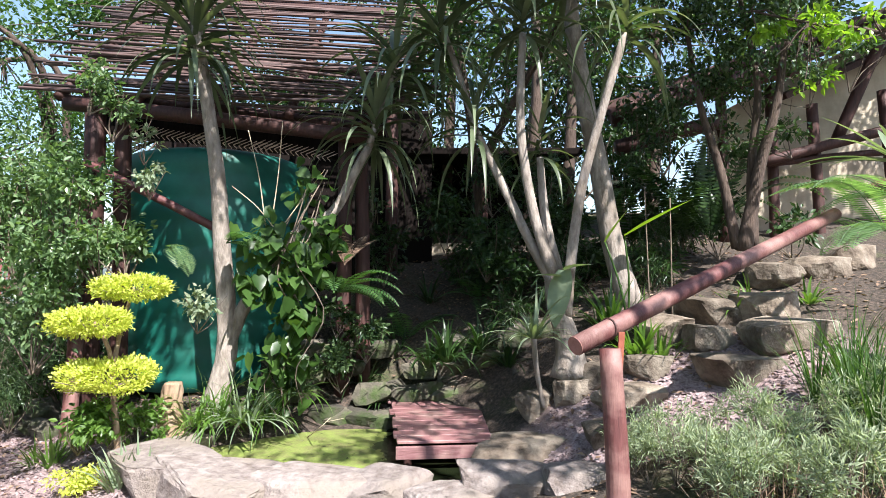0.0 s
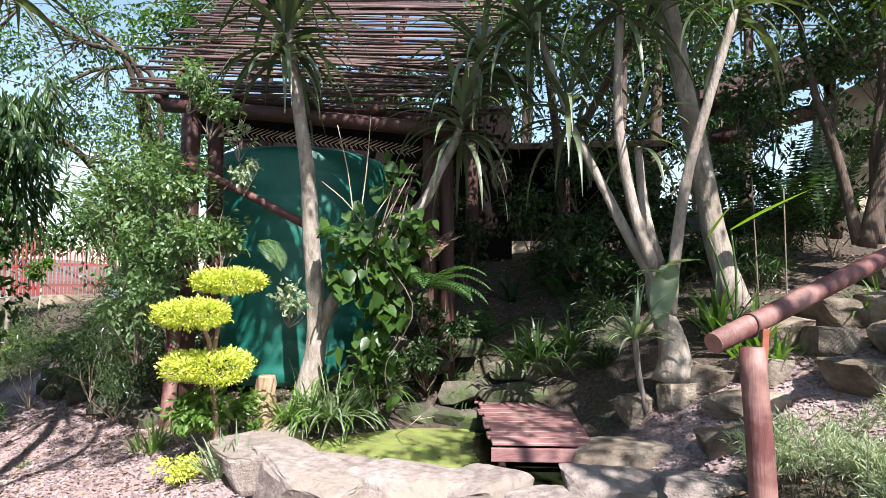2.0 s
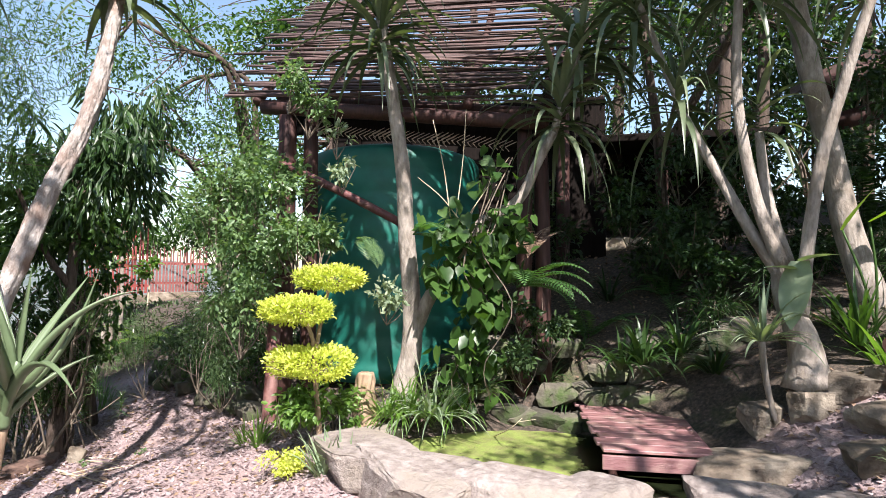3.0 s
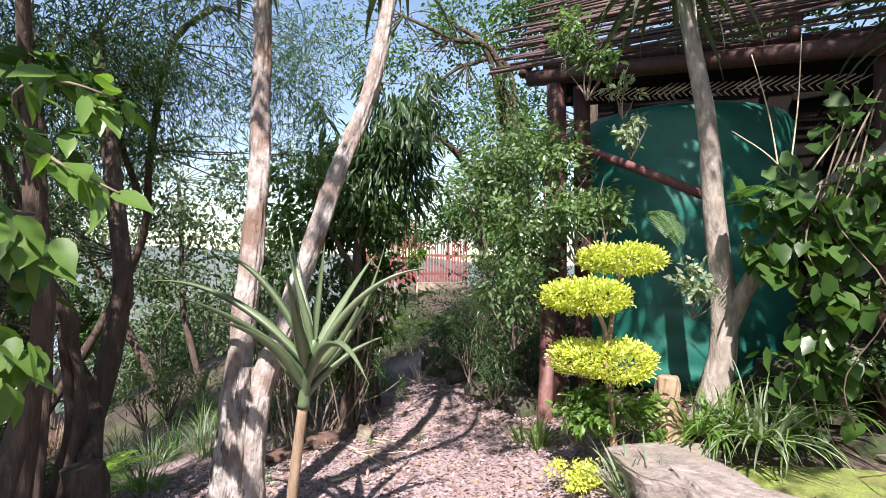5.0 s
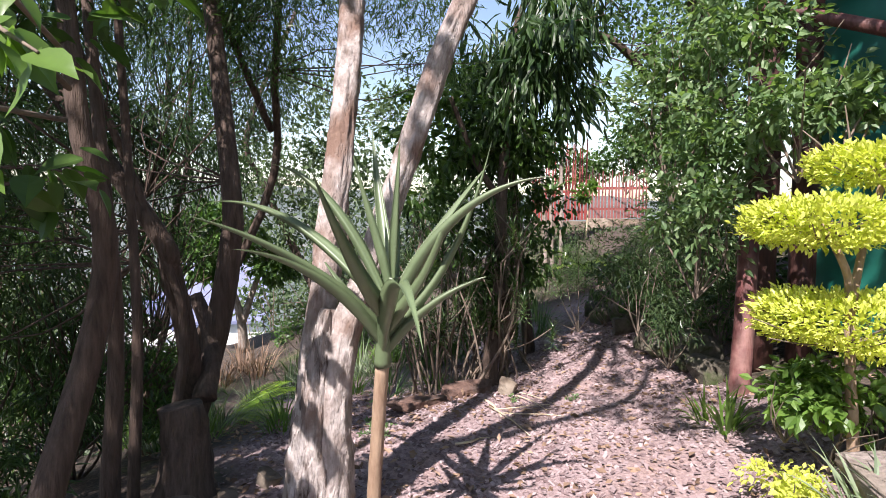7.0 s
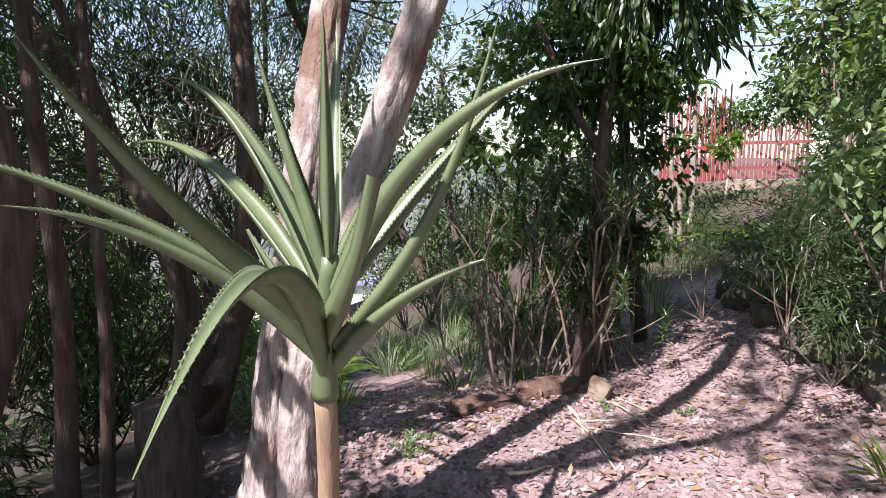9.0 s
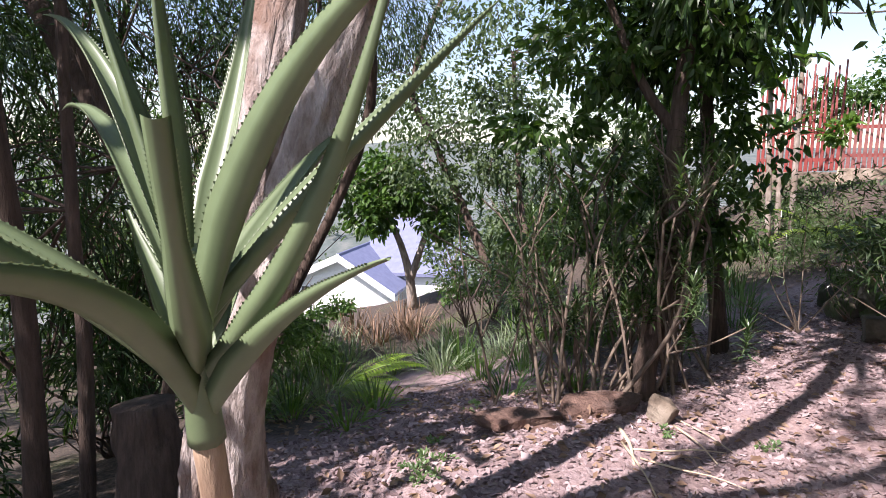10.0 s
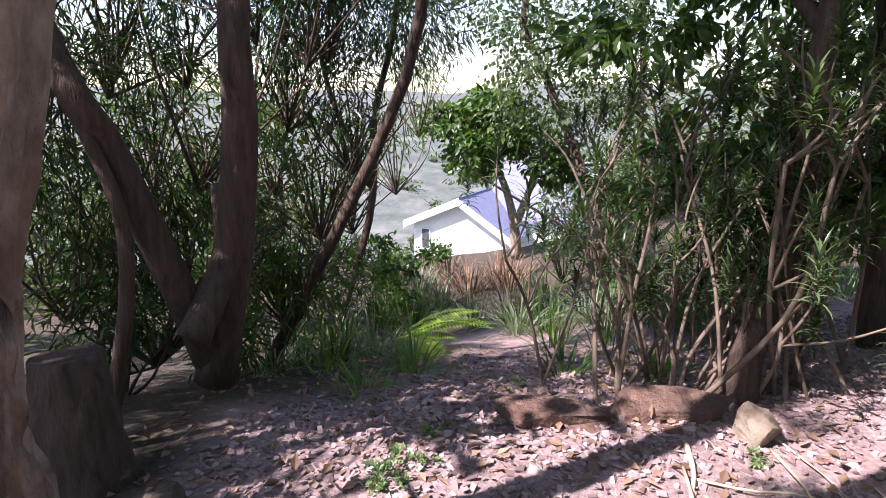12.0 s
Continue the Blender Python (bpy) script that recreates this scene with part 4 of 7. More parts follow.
# ---- plants ----
def rosette_mesh(name, at, count, length, width, droop, material, seed, axis=(0, 0, 1), stack=0.3):
    g = np.random.default_rng(seed)
    bits = []
    for k in range(count):
        a = k * 2.399 + 0.3 * g.normal()
        lay = k / count
        el = math.radians(-12 + 80 * lay + 8 * g.normal())
        way = np.array([math.cos(a) * math.cos(el), math.sin(a) * math.cos(el), math.sin(el)])
        b = np.array(at) + np.array(axis) * stack * (lay - 0.6)
        bits.append(strap_np(b, way, length * (0.8 + 0.5 * g.random()), width * (0.9 + 0.5 * g.random()), droop * (0.9 + 0.8 * g.random()) * (1.1 - 0.4 * lay), 11, 0.35, 0.75, g))
    v, q, t = merge(bits)
    return raw_mesh(name, v, q, t, material, True)


# the old tree aloe with two pale limbs
big = thing("tree_aloe", "tall tree aloe with two pale grey bark limbs", "tree", (-4.84, 3.13, -0.6))
under("trunk", tube("trunk", [(-4.86, 3.06, -0.8), (-4.86, 3.09, -0.3), (-4.84, 3.14, 0.3), (-4.93, 3.26, 1.0), (-5.1, 3.45, 2.0), (-5.36, 3.62, 3.0), (-5.5, 3.7, 4.7)], 0.098, 0.066, PALE_BARK, 190, 44, 0.008, 0.09, 4, ridge=0.03), big)
under("limb", tube("limb", [(-4.70, 3.17, -0.8), (-4.69, 3.18, -0.3), (-4.68, 3.22, 0.4), (-4.64, 3.42, 1.0), (-4.6, 3.78, 2.0), (-4.6, 4.2, 3.0), (-4.8, 4.7, 4.7)], 0.09, 0.056, PALE_BARK, 190, 44, 0.008, 0.085, 5, ridge=0.028), big)
under("butt", tube("butt", [(-4.80, 3.12, -0.85), (-4.79, 3.13, -0.3), (-4.77, 3.15, 0.12), (-4.765, 3.17, 0.42), (-4.76, 3.19, 0.64)], 0.20, 0.05, FLAKY_BARK, 150, 72, 0.01, 0.05, 14, ridge=0.07), big, "flaky weathered grey trunk base")
for k, p in enumerate(((-5.5, 3.7, 4.6), (-4.8, 4.7, 4.6), (-5.6, 3.5, 4.2), (-4.75, 4.5, 4.1), (-5.2, 3.2, 5.2), (-4.5, 4.2, 5.4))):
    under("leaf_rosette", rosette_mesh("leaf_rosette", p, 26, 0.85, 0.075, 1.6, LEAF_ALOETREE, 40 + k), big)

# the young aloe
aloe = thing("young_aloe", "young aloe with long toothed grey-green leaves", "aloe", (-4.25, 3.24, -0.55))
under("stem", tube("stem", [(-4.40, 3.26, -0.62), (-4.30, 3.235, -0.1), (-4.185, 3.213, 0.475)], 0.035, 0.033, BASKET, 20, 14, 0.05, 0.012, 6), aloe, "woody orange-brown stem")
under("neck", tube("neck", [(-4.19, 3.213, 0.45), (-4.16, 3.21, 0.6), (-4.1, 3.22, 0.88)], 0.04, 0.025, LEAF_ALOE, 12, 14, 0.02, 0.0, 7), aloe, "green leaf-sheathed neck")
def arch(p0, p1, lift, out, n=24):
    """A leaf's midline from its base to its tip, leaving the neck outwards."""
    p0, p1 = np.array(p0, float), np.array(p1, float)
    c = (p0 + p1) / 2 + [0, 0, lift * 2] + out * np.array([p1[0] - p0[0], p1[1] - p0[1], 0])
    u = np.linspace(0, 1, n + 1)[:, None]
    return (1 - u) ** 2 * p0 + 2 * u * (1 - u) * c + u * u * p1


ALOE = [  # height on the neck, tip, lift, lean, width, bluntness
    (0.50, (-3.24, 2.85, 0.76), 0.26, -0.1, 0.10, 0), (0.50, (-3.86, 3.57, 0.88), 0.06, 0.0, 0.085, 0.25), (0.66, (-3.56, 3.69, 1.33), 0.16, -0.1, 0.095, 0), (0.72, (-4.28, 3.92, 1.45), 0.02, 0.0, 0.085, 0),
    (0.60, (-3.89, 3.62, 1.51), -0.10, 0.2, 0.08, 0), (0.56, (-4.05, 2.5, 1.03), 0.10, 0.0, 0.085, 0), (0.66, (-3.65, 2.66, 1.32), -0.02, 0.1, 0.10, 0), (0.70, (-5.12, 2.64, 1.22), 0.16, 0.0, 0.09, 0), (0.74, (-4.58, 2.82, 1.40), 0.15, 0.0, 0.08, 0),
    (0.80, (-4.55, 3.34, 1.62), -0.02, 0.1, 0.08, 0), (0.62, (-3.74, 3.26, 1.09), -0.02, 0.1, 0.085, 0.5), (0.82, (-4.16, 3.05, 1.42), 0.0, 0.0, 0.07, 0.3), (0.68, (-4.62, 3.55, 1.15), 0.06, 0.1, 0.09, 0),
    (0.54, (-4.42, 3.02, 0.93), 0.02, 0.1, 0.09, 0.2), (0.62, (-4.13, 2.34, 1.16), 0.08, 0.0, 0.085, 0), (0.88, (-4.0, 3.2, 1.5), 0.0, 0.0, 0.05, 0), (0.58, (-4.75, 3.35, 0.85), 0.1, 0.0, 0.08, 0),
]
g = np.random.default_rng(3)
for hh, tip, lift, out, w, bl in ALOE:
    k = (hh - 0.48) / 0.4
    b0 = (-4.19 + 0.1 * k, 3.21 + 0.005 * k, hh)
    pts = arch(b0, tip, lift, out)
    tans = np.gradient(pts, axis=0)
    tans /= np.linalg.norm(tans, axis=1)[:, None]
    v, q, t = blade_np(pts, tans, tans[0], w * 0.86, 0.5, 0.85, 0.022, bl)
    n = len(pts) - 1
    # marginal teeth
    teeth_v, teeth_t = [], []
    vv = v.reshape(n + 1, -1, 3)
    for edge_i in (0, 6):
        line, mid = vv[:, edge_i], vv[:, 3]
        for j in range(3, n * 3 - 5):
            u = j / 3
            i0 = int(u)
            p = line[i0] + (line[i0 + 1] - line[i0]) * (u - i0)
            o = p - (mid[i0] + (mid[i0 + 1] - mid[i0]) * (u - i0))
            o = o / (np.linalg.norm(o) + 1e-9)
            f = line[i0 + 1] - line[i0]
            f = f / (np.linalg.norm(f) + 1e-9)
            m0 = len(teeth_v)
            teeth_v += [p - f * 0.005 - o * 0.002, p + f * 0.005 - o * 0.002, p + o * 0.0038 + f * 0.002]
            teeth_t.append((m0, m0 + 1, m0 + 2))
    v, q, t = merge([(v, q, t), (np.array(teeth_v), np.zeros((0, 4), int), np.array(teeth_t))])
    under("leaf", raw_mesh("leaf", v, q, t, LEAF_ALOE, True), aloe)

# tree aloe in front of the tank
al1 = thing("tree_aloe", "slim tree aloe with drooping strap leaves before the tank", "tree", (-2.6, 6.6, 0.1))
under("trunk", tube("trunk", [(-2.62, 6.5, -0.1), (-2.56, 6.52, 0.21), (-2.47, 6.55, 0.85), (-2.53, 6.47, 1.94), (-2.56, 6.41, 2.65), (-2.69, 6.35, 3.55), (-2.85, 6.34, 4.53)], 0.13, 0.062, ALOE_BARK, 30, 16, 0.05, 0.10, 8), al1)
under("limb", tube("limb", [(-2.57, 6.53, 0.30), (-2.44, 6.55, 0.85), (-2.20, 6.54, 1.36), (-1.73, 6.57, 2.02), (-1.29, 6.63, 2.32), (-1.07, 6.67, 2.76), (-0.89, 6.69, 3.10)], 0.085, 0.05, ALOE_BARK, 28, 14, 0.04, 0.03, 9), al1)
for k, (p, n, ln) in enumerate((((-2.84, 6.34, 4.27), 60, 1.15), ((-2.86, 6.34, 5.13), 40, 1.0), ((-0.81, 6.70, 3.35), 46, 1.0), ((-0.58, 6.78, 4.11), 46, 1.05))):
    under("leaf_rosette", rosette_mesh("leaf_rosette", p, n, ln, 0.07, 1.9, LEAF_ALOETREE, 60 + k, stack=0.45), al1)
pole("limb", (-0.89, 6.69, 3.10), (-0.58, 6.78, 4.18), 0.045, ALOE_BARK, al1, 3)

# the many-stemmed tree aloe on the bank
al2 = thing("tree_aloe", "many-stemmed grey tree aloe on the stony bank", "tree", (1.3, 5.95, 0.5))
under("trunk", tube("trunk", [(1.30, 5.86, 0.54), (1.28, 5.86, 0.91), (1.18, 5.93, 1.26), (1.14, 5.99, 1.55)], 0.15, 0.075, ALOE_BARK, 16, 16, 0.06, 0.06, 10), al2)
STEMS = [[(1.16, 5.99, 1.49), (0.95, 6.13, 1.92), (0.67, 6.26, 2.56), (0.39, 6.39, 3.20)], [(1.17, 5.99, 1.55), (0.97, 6.02, 2.22), (0.84, 6.04, 3.14), (0.87, 6.04, 4.20)],
         [(1.26, 5.87, 1.14), (1.32, 5.85, 1.73), (1.44, 5.82, 2.49), (1.61, 5.78, 3.13), (1.87, 5.70, 4.05)], [(1.21, 6.03, 1.61), (1.12, 6.20, 2.24), (1.09, 6.31, 2.89)]]
for k, s in enumerate(STEMS):
    under("limb", tube("limb", s, 0.06, 0.04, ALOE_BARK, 20, 12, 0.05, 0.01, 20 + k), al2)
for k, (p, n, ln) in enumerate((((0.36, 6.39, 3.33), 28, 0.8), ((0.87, 6.04, 4.39), 30, 0.9), ((1.90, 5.69, 4.22), 24, 0.8), ((1.09, 6.31, 3.08), 18, 0.6), ((-0.03, 6.60, 4.45), 34, 0.95), ((0.30, 6.29, 5.11), 34, 0.9), ((1.32, 5.96, 4.91), 30, 0.9))):
    under("leaf_rosette", rosette_mesh("leaf_rosette", p, n, ln * 1.25, 0.06, 2.1, LEAF_ALOETREE, 80 + k, stack=0.4), al2)
pole("limb", (0.39, 6.39, 3.20), (-0.03, 6.60, 4.59), 0.035, ALOE_BARK, al2, 5)
gt = thing("tree", "pale smooth-barked tree behind the bank aloes, with an unseen crown added for shade", "tree", (2.2, 7.1, 1.2))
under("trunk", tube("trunk", [(2.45, 7.1, 1.0), (2.25, 6.94, 1.35), (2.10, 6.99, 1.98), (1.97, 7.03, 2.83), (1.80, 7.07, 3.78), (1.64, 7.11, 4.98), (1.54, 7.24, 6.34)], 0.15, 0.09, ALOE_BARK, 26, 16, 0.03, 0.04, 12), gt)
# Crown clumps out of view, placed to block sun from bank and tank.
GTC = [((-0.8, 3.7, 6.3), (0.9, 0.8, 0.5), 160), ((-1.3, 3.8, 6.4), (0.8, 0.7, 0.5), 700), ((-3.0, 4.9, 6.6), (0.8, 0.8, 0.5), 900), ((0.3, 3.5, 6.3), (0.9, 0.7, 0.5), 300), ((-1.2, 4.6, 6.3), (0.9, 0.8, 0.5), 1100), ((-2.2, 4.9, 6.5), (0.9, 0.8, 0.5), 1000), ((-0.2, 4.4, 6.2), (0.9, 0.7, 0.5), 1000), ((1.9, 5.2, 6.2), (1.1, 0.9, 0.6), 1800), ((3.0, 5.4, 6.4), (1.1, 0.9, 0.7), 1800), ((0.6, 5.0, 6.3), (1.1, 0.9, 0.6), 1800), ((2.2, 6.4, 6.0), (1.0, 0.9, 0.8), 1600), ((0.9, 6.2, 5.9), (1.0, 0.8, 0.7), 1600), ((3.9, 4.8, 6.5), (1.0, 0.9, 0.6), 1100), ((-0.5, 5.2, 6.6), (0.9, 0.8, 0.5), 800), ((3.6, 6.4, 6.0), (1.0, 0.9, 0.7), 1100), ((1.5, 4.2, 6.6), (1.0, 0.7, 0.5), 800)]
GTC = [(c, r, int(n * (2.0 if c[0] > 0.5 else 0.75))) for c, r, n in GTC]
tagged(under("branchwork", twig_mesh("branchwork", GTC, [(1.54, 7.24, 6.34)], PALE_BARK, 5, 0.03, 77), gt), kind="stuff")
under("crown", crown_mesh("crown", GTC, 0.12, OVAL, LEAF_MID, 0.3, 0.6, 78), gt)

cut = thing("cut_stump", "pale orange sawn stump beside the topiary", "stump", (-2.78, 5.88, 0.08))
under("stump", tube("stump", [(-2.77, 5.88, -0.15), (-2.78, 5.88, 0.17), (-2.76, 5.88, 0.47)], 0.13, 0.075, BASKET, 30, 28, 0.05, 0.10, 31, ridge=0.06), cut)

stk = thing("pond_twig", "dry forked twig standing in the duckweed", "twig", (-1.50, 6.39, -0.22))
under("twig", tube("twig", [(-1.50, 6.39, -0.22), (-1.26, 5.87, 0.01), (-1.15, 5.89, 0.11)], 0.006, 0.003, STRAW, 8, 5), stk)
under("side_twig", tube("side_twig", [(-1.20, 5.88, 0.07), (-1.02, 5.91, 0.10)], 0.004, 0.002, STRAW, 4, 5), stk)
plank = thing("plank", "short pale plank lying among the palms", "plank", (2.70, 8.66, 3.02))
part("board", from_bm("board", box_bm((0.45, 0.12, 0.05), 0.008), WHITE), plank)
under("support", tube("support", [(2.71, 8.68, 3.01), ((2.71, 8.68, 3.01)[0], (2.71, 8.68, 3.01)[1], 1.5)], 0.04, 0.04, DARK_POLE, 4, 8), plank)


def tree(label, limbs, clumps, size, shape, leaf, bark, seed, r0=0.08, r1=0.03, droop=0.3, name="tree", cat="tree", per=5, tw=0.01, spin=0.6, shell=0.55, crown_label=""):
    """Limbs are lists of points, the first of them the trunk; clumps are (centre, radii, leaves)."""
    base = limbs[0][0]
    th = thing(name, label, cat, base)
    for k, l in enumerate(limbs):
        under("trunk" if k == 0 else "limb", tube("limb", l, r0 if k == 0 else r0 * 0.8, r1 if k == 0 else r1 * 0.8, bark, 18, 10, 0.05, 0.02 if k == 0 else 0, seed + k), th)
    if clumps:
        starts = []
        for c, r, n in clumps:
            ends = [np.array(p) for l in limbs for p in l[1:]]
            starts.append(min(ends, key=lambda p: np.linalg.norm(p - np.array(c))))
        tagged(under("branchwork", twig_mesh("branchwork", clumps, starts, bark, per, tw, seed), th), kind="stuff")
        under("crown", crown_mesh("crown", clumps, size, shape, leaf, droop, spin, seed, shell), th, crown_label)
    return th


def thick(clumps, k):
    """The same clumps with more leaves."""
    return [(c, r, int(n * k)) for c, r, n in clumps]


def ball(p, r, n):
    return (p, (r, r, r * 0.8), n)


def bush(label, clumps, size, shape, leaf, seed, name="shrub", cat="shrub", droop=0.2, group="", bark=TWIG, spin=0.6, per=6, tw=0.007, shell=0.35):
    c0 = clumps[0][0]
    gz = top(c0[0], c0[1])
    th = thing(name, label, cat, (c0[0], c0[1], gz), group)
    starts = [(c[0], c[1], max(top(c[0], c[1]) - 0.03, c[2] - 1.6 * r[2])) for c, r, n in clumps]
    tagged(under("branchwork", twig_mesh("branchwork", clumps, starts, bark, per, tw, seed), th), kind="stuff")
    under("foliage", crown_mesh("foliage", clumps, size, shape, leaf, droop, spin, seed, shell), th)
    return th


# tree with light leaves on the slope
tree("slender multi-stemmed tree with bright green leaves up the slope",
     [[(3.75, 7.07, 1.88), (3.93, 6.97, 2.89), (4.11, 6.86, 3.71), (4.21, 6.80, 4.54)], [(3.69, 7.10, 1.92), (3.54, 7.17, 2.93), (3.35, 7.26, 3.77), (3.22, 7.32, 4.85)],
      [(3.90, 7.10, 1.92), (3.90, 7.10, 2.92), (3.98, 7.05, 3.99), (3.84, 7.13, 5.14)]],
     [ball((3.44, 7.22, 4.73), 0.7, 900), ball((4.05, 6.90, 4.58), 0.6, 800), ball((3.01, 7.41, 5.28), 0.7, 900), ball((4.26, 6.53, 4.90), 0.6, 700), ball((3.77, 6.83, 5.56), 0.9, 1200), ball((3.19, 7.55, 4.17), 0.5, 500)],
     0.085, OVAL, LEAF_GLOSSY, DARK_BARK, 200, 0.085, 0.035, 0.4)
tree("leafy branch of a bright yellow-green tree over the lodge",
     [[(4.86, 5.58, 3.65), (4.47, 5.64, 4.02), (3.86, 5.84, 4.23), (3.41, 6.11, 4.49)]],
     [ball((3.89, 5.82, 4.10), 0.35, 130), ball((3.46, 6.09, 4.41), 0.3, 110), ball((4.28, 5.54, 4.15), 0.4, 160), ball((3.84, 5.85, 3.63), 0.25, 45)],
     0.1, OVAL, LEAF_LIME, DARK_BARK, 210, 0.03, 0.01, 0.5)
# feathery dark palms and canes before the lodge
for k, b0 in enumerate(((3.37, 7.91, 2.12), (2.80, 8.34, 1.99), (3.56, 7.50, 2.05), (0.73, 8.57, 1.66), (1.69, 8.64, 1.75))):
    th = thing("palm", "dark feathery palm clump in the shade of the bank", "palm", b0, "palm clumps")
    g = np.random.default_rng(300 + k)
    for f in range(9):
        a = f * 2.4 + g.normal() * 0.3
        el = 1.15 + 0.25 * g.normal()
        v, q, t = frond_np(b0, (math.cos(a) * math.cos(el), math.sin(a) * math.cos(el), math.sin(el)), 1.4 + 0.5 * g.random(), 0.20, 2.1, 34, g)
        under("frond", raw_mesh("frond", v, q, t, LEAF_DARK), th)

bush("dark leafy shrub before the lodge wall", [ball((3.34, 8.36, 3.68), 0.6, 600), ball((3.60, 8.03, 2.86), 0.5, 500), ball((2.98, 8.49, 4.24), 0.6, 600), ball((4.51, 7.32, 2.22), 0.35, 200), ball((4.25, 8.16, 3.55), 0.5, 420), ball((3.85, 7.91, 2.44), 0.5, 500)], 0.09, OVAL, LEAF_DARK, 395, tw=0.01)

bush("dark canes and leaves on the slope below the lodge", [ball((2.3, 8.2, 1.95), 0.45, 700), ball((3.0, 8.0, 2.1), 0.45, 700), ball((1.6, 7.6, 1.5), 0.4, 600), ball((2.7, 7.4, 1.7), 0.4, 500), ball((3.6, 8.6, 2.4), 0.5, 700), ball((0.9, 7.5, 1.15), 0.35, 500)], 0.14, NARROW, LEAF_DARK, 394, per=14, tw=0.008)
# Added dark clumps that cover bright ground and stand in for shade.
bush("dark shrubs added before the hut to deepen its shade", [ball((-0.95, 9.15, 2.04), 0.5, 700), ball((0.40, 8.79, 1.75), 0.5, 700), ball((1.30, 8.91, 2.38), 0.6, 800), ball((1.95, 7.96, 1.73), 0.45, 600), ball((-1.15, 9.23, 2.78), 0.4, 300), ball((0.78, 8.97, 3.29), 0.6, 700)], 0.085, OVAL, LEAF_DARK, 396, tw=0.01)
bush("leafy dark boughs of the slope tree", [ball((4.08, 7.34, 4.25), 0.5, 420), ball((4.56, 6.94, 4.24), 0.45, 320), ball((3.76, 7.62, 4.04), 0.5, 420), ball((4.49, 7.22, 3.53), 0.35, 160), ball((4.83, 6.62, 4.25), 0.4, 220)], 0.085, OVAL, LEAF_GLOSSY, 397, tw=0.008, per=4)

# ---- topiary ----
topi = thing("topiary", "golden-leaved topiary shrub clipped into three discs", "topiary", (-3.3, 5.6, -0.25))
cen = [((-3.05, 5.28, 0.64), (0.50, 0.40, 0.12), 2600), ((-3.13, 5.12, 1.14), (0.40, 0.33, 0.10), 2100), ((-2.99, 5.49, 1.44), (0.41, 0.34, 0.09), 2000)]
cen = [(c, (r[0] * 0.80, r[1] * 0.80, r[2] * 1.08), int(n * 2.0)) for c, r, n in cen]
g = np.random.default_rng(77)
base = Vector((-3.05, 5.45, 0.00))
base = Vector((base.x, base.y, top(base.x, base.y)))
under("stem", tube("stem", [base, (Vector(cen[0][0]) + base) / 2, cen[0][0]], 0.03, 0.025, BASKET, 12, 8, 0.06, 0.01, 1), topi)
under("stem", tube("stem", [cen[0][0], Vector(cen[0][0]).lerp(Vector(cen[1][0]), 0.5) + Vector((0.05, 0, 0)), cen[1][0]], 0.022, 0.016, BASKET, 10, 8, 0.06, 0, 2), topi)
under("stem", tube("stem", [cen[0][0], Vector(cen[0][0]).lerp(Vector(cen[2][0]), 0.5) + Vector((-0.02, 0, 0)), cen[2][0]], 0.022, 0.016, BASKET, 10, 8, 0.06, 0, 3), topi)
for c, r, n in cen:
    d = g.normal(0, 1, (n, 3))
    d /= np.linalg.norm(d, axis=1)[:, None]
    k = (0.82 + 0.20 * g.random((n, 1))) * (1 + 0.16 * np.sin(3.1 * np.arctan2(d[:, 1], d[:, 0]) + c[0] * 9)[:, None])
    p = np.sign(d) * np.abs(d) ** np.array([0.9, 0.9, 0.75]) * k
    at_ = np.array(c) + p * np.array(r) + g.normal(0, 0.015, (n, 3))
    way = d * 0.8 + g.normal(0, 0.5, (n, 3)) + [0, 0, 0.45]
    v, t = leaves_np(at_, way, 0.022 + 0.022 * g.random(n), OVAL, 0.5, g)
    under("disc", raw_mesh("disc", v, None, t, LEAF_YELLOW), topi, "dense golden-yellow leaf disc")
    bits = []
    for _ in range(26):
        e = np.array(c) + g.normal(0, 0.42, 3) * np.array(r)
        s = np.array(c) + [0, 0, -r[2] * 0.9]
        bits.append(tube_np([s, (s + e) / 2 + [0, 0, -0.02], e], 0.006, 0.003, 5, 4, cap=False))
    v, q, t = merge(bits)
    under("branchwork", raw_mesh("branchwork", v, q, t, TWIG, True), topi)


bush("low green leafy bush under the topiary", [ball((-3.17, 5.44, 0.19), 0.33, 500), ball((-3.01, 5.65, 0.17), 0.3, 400), ball((-3.31, 5.24, 0.21), 0.22, 250)], 0.08, OVAL, LEAF_LIGHT, 401)
bush("small golden clump at the foot of the topiary", [((-3.18, 5.03, -0.22), (0.24, 0.22, 0.12), 800)], 0.04, OVAL, LEAF_YELLOW, 402)


def tuft(label, p, count, length, width, droop, leaf, seed, name="grass_tuft", cat="plant", spread=0.9, group="", radius=0.06, fold=0.25, taper=0.6, n=8):
    th = thing(name, label, cat, p, group)
    under("leaves", tuft_mesh("leaves", p, count, length, width, droop, leaf, spread, seed, radius, fold, taper, 0.25, n), th)
    return th


def on_ground(p, dz=-0.02):
    return (p[0], p[1], top(p[0], p[1]) + dz)


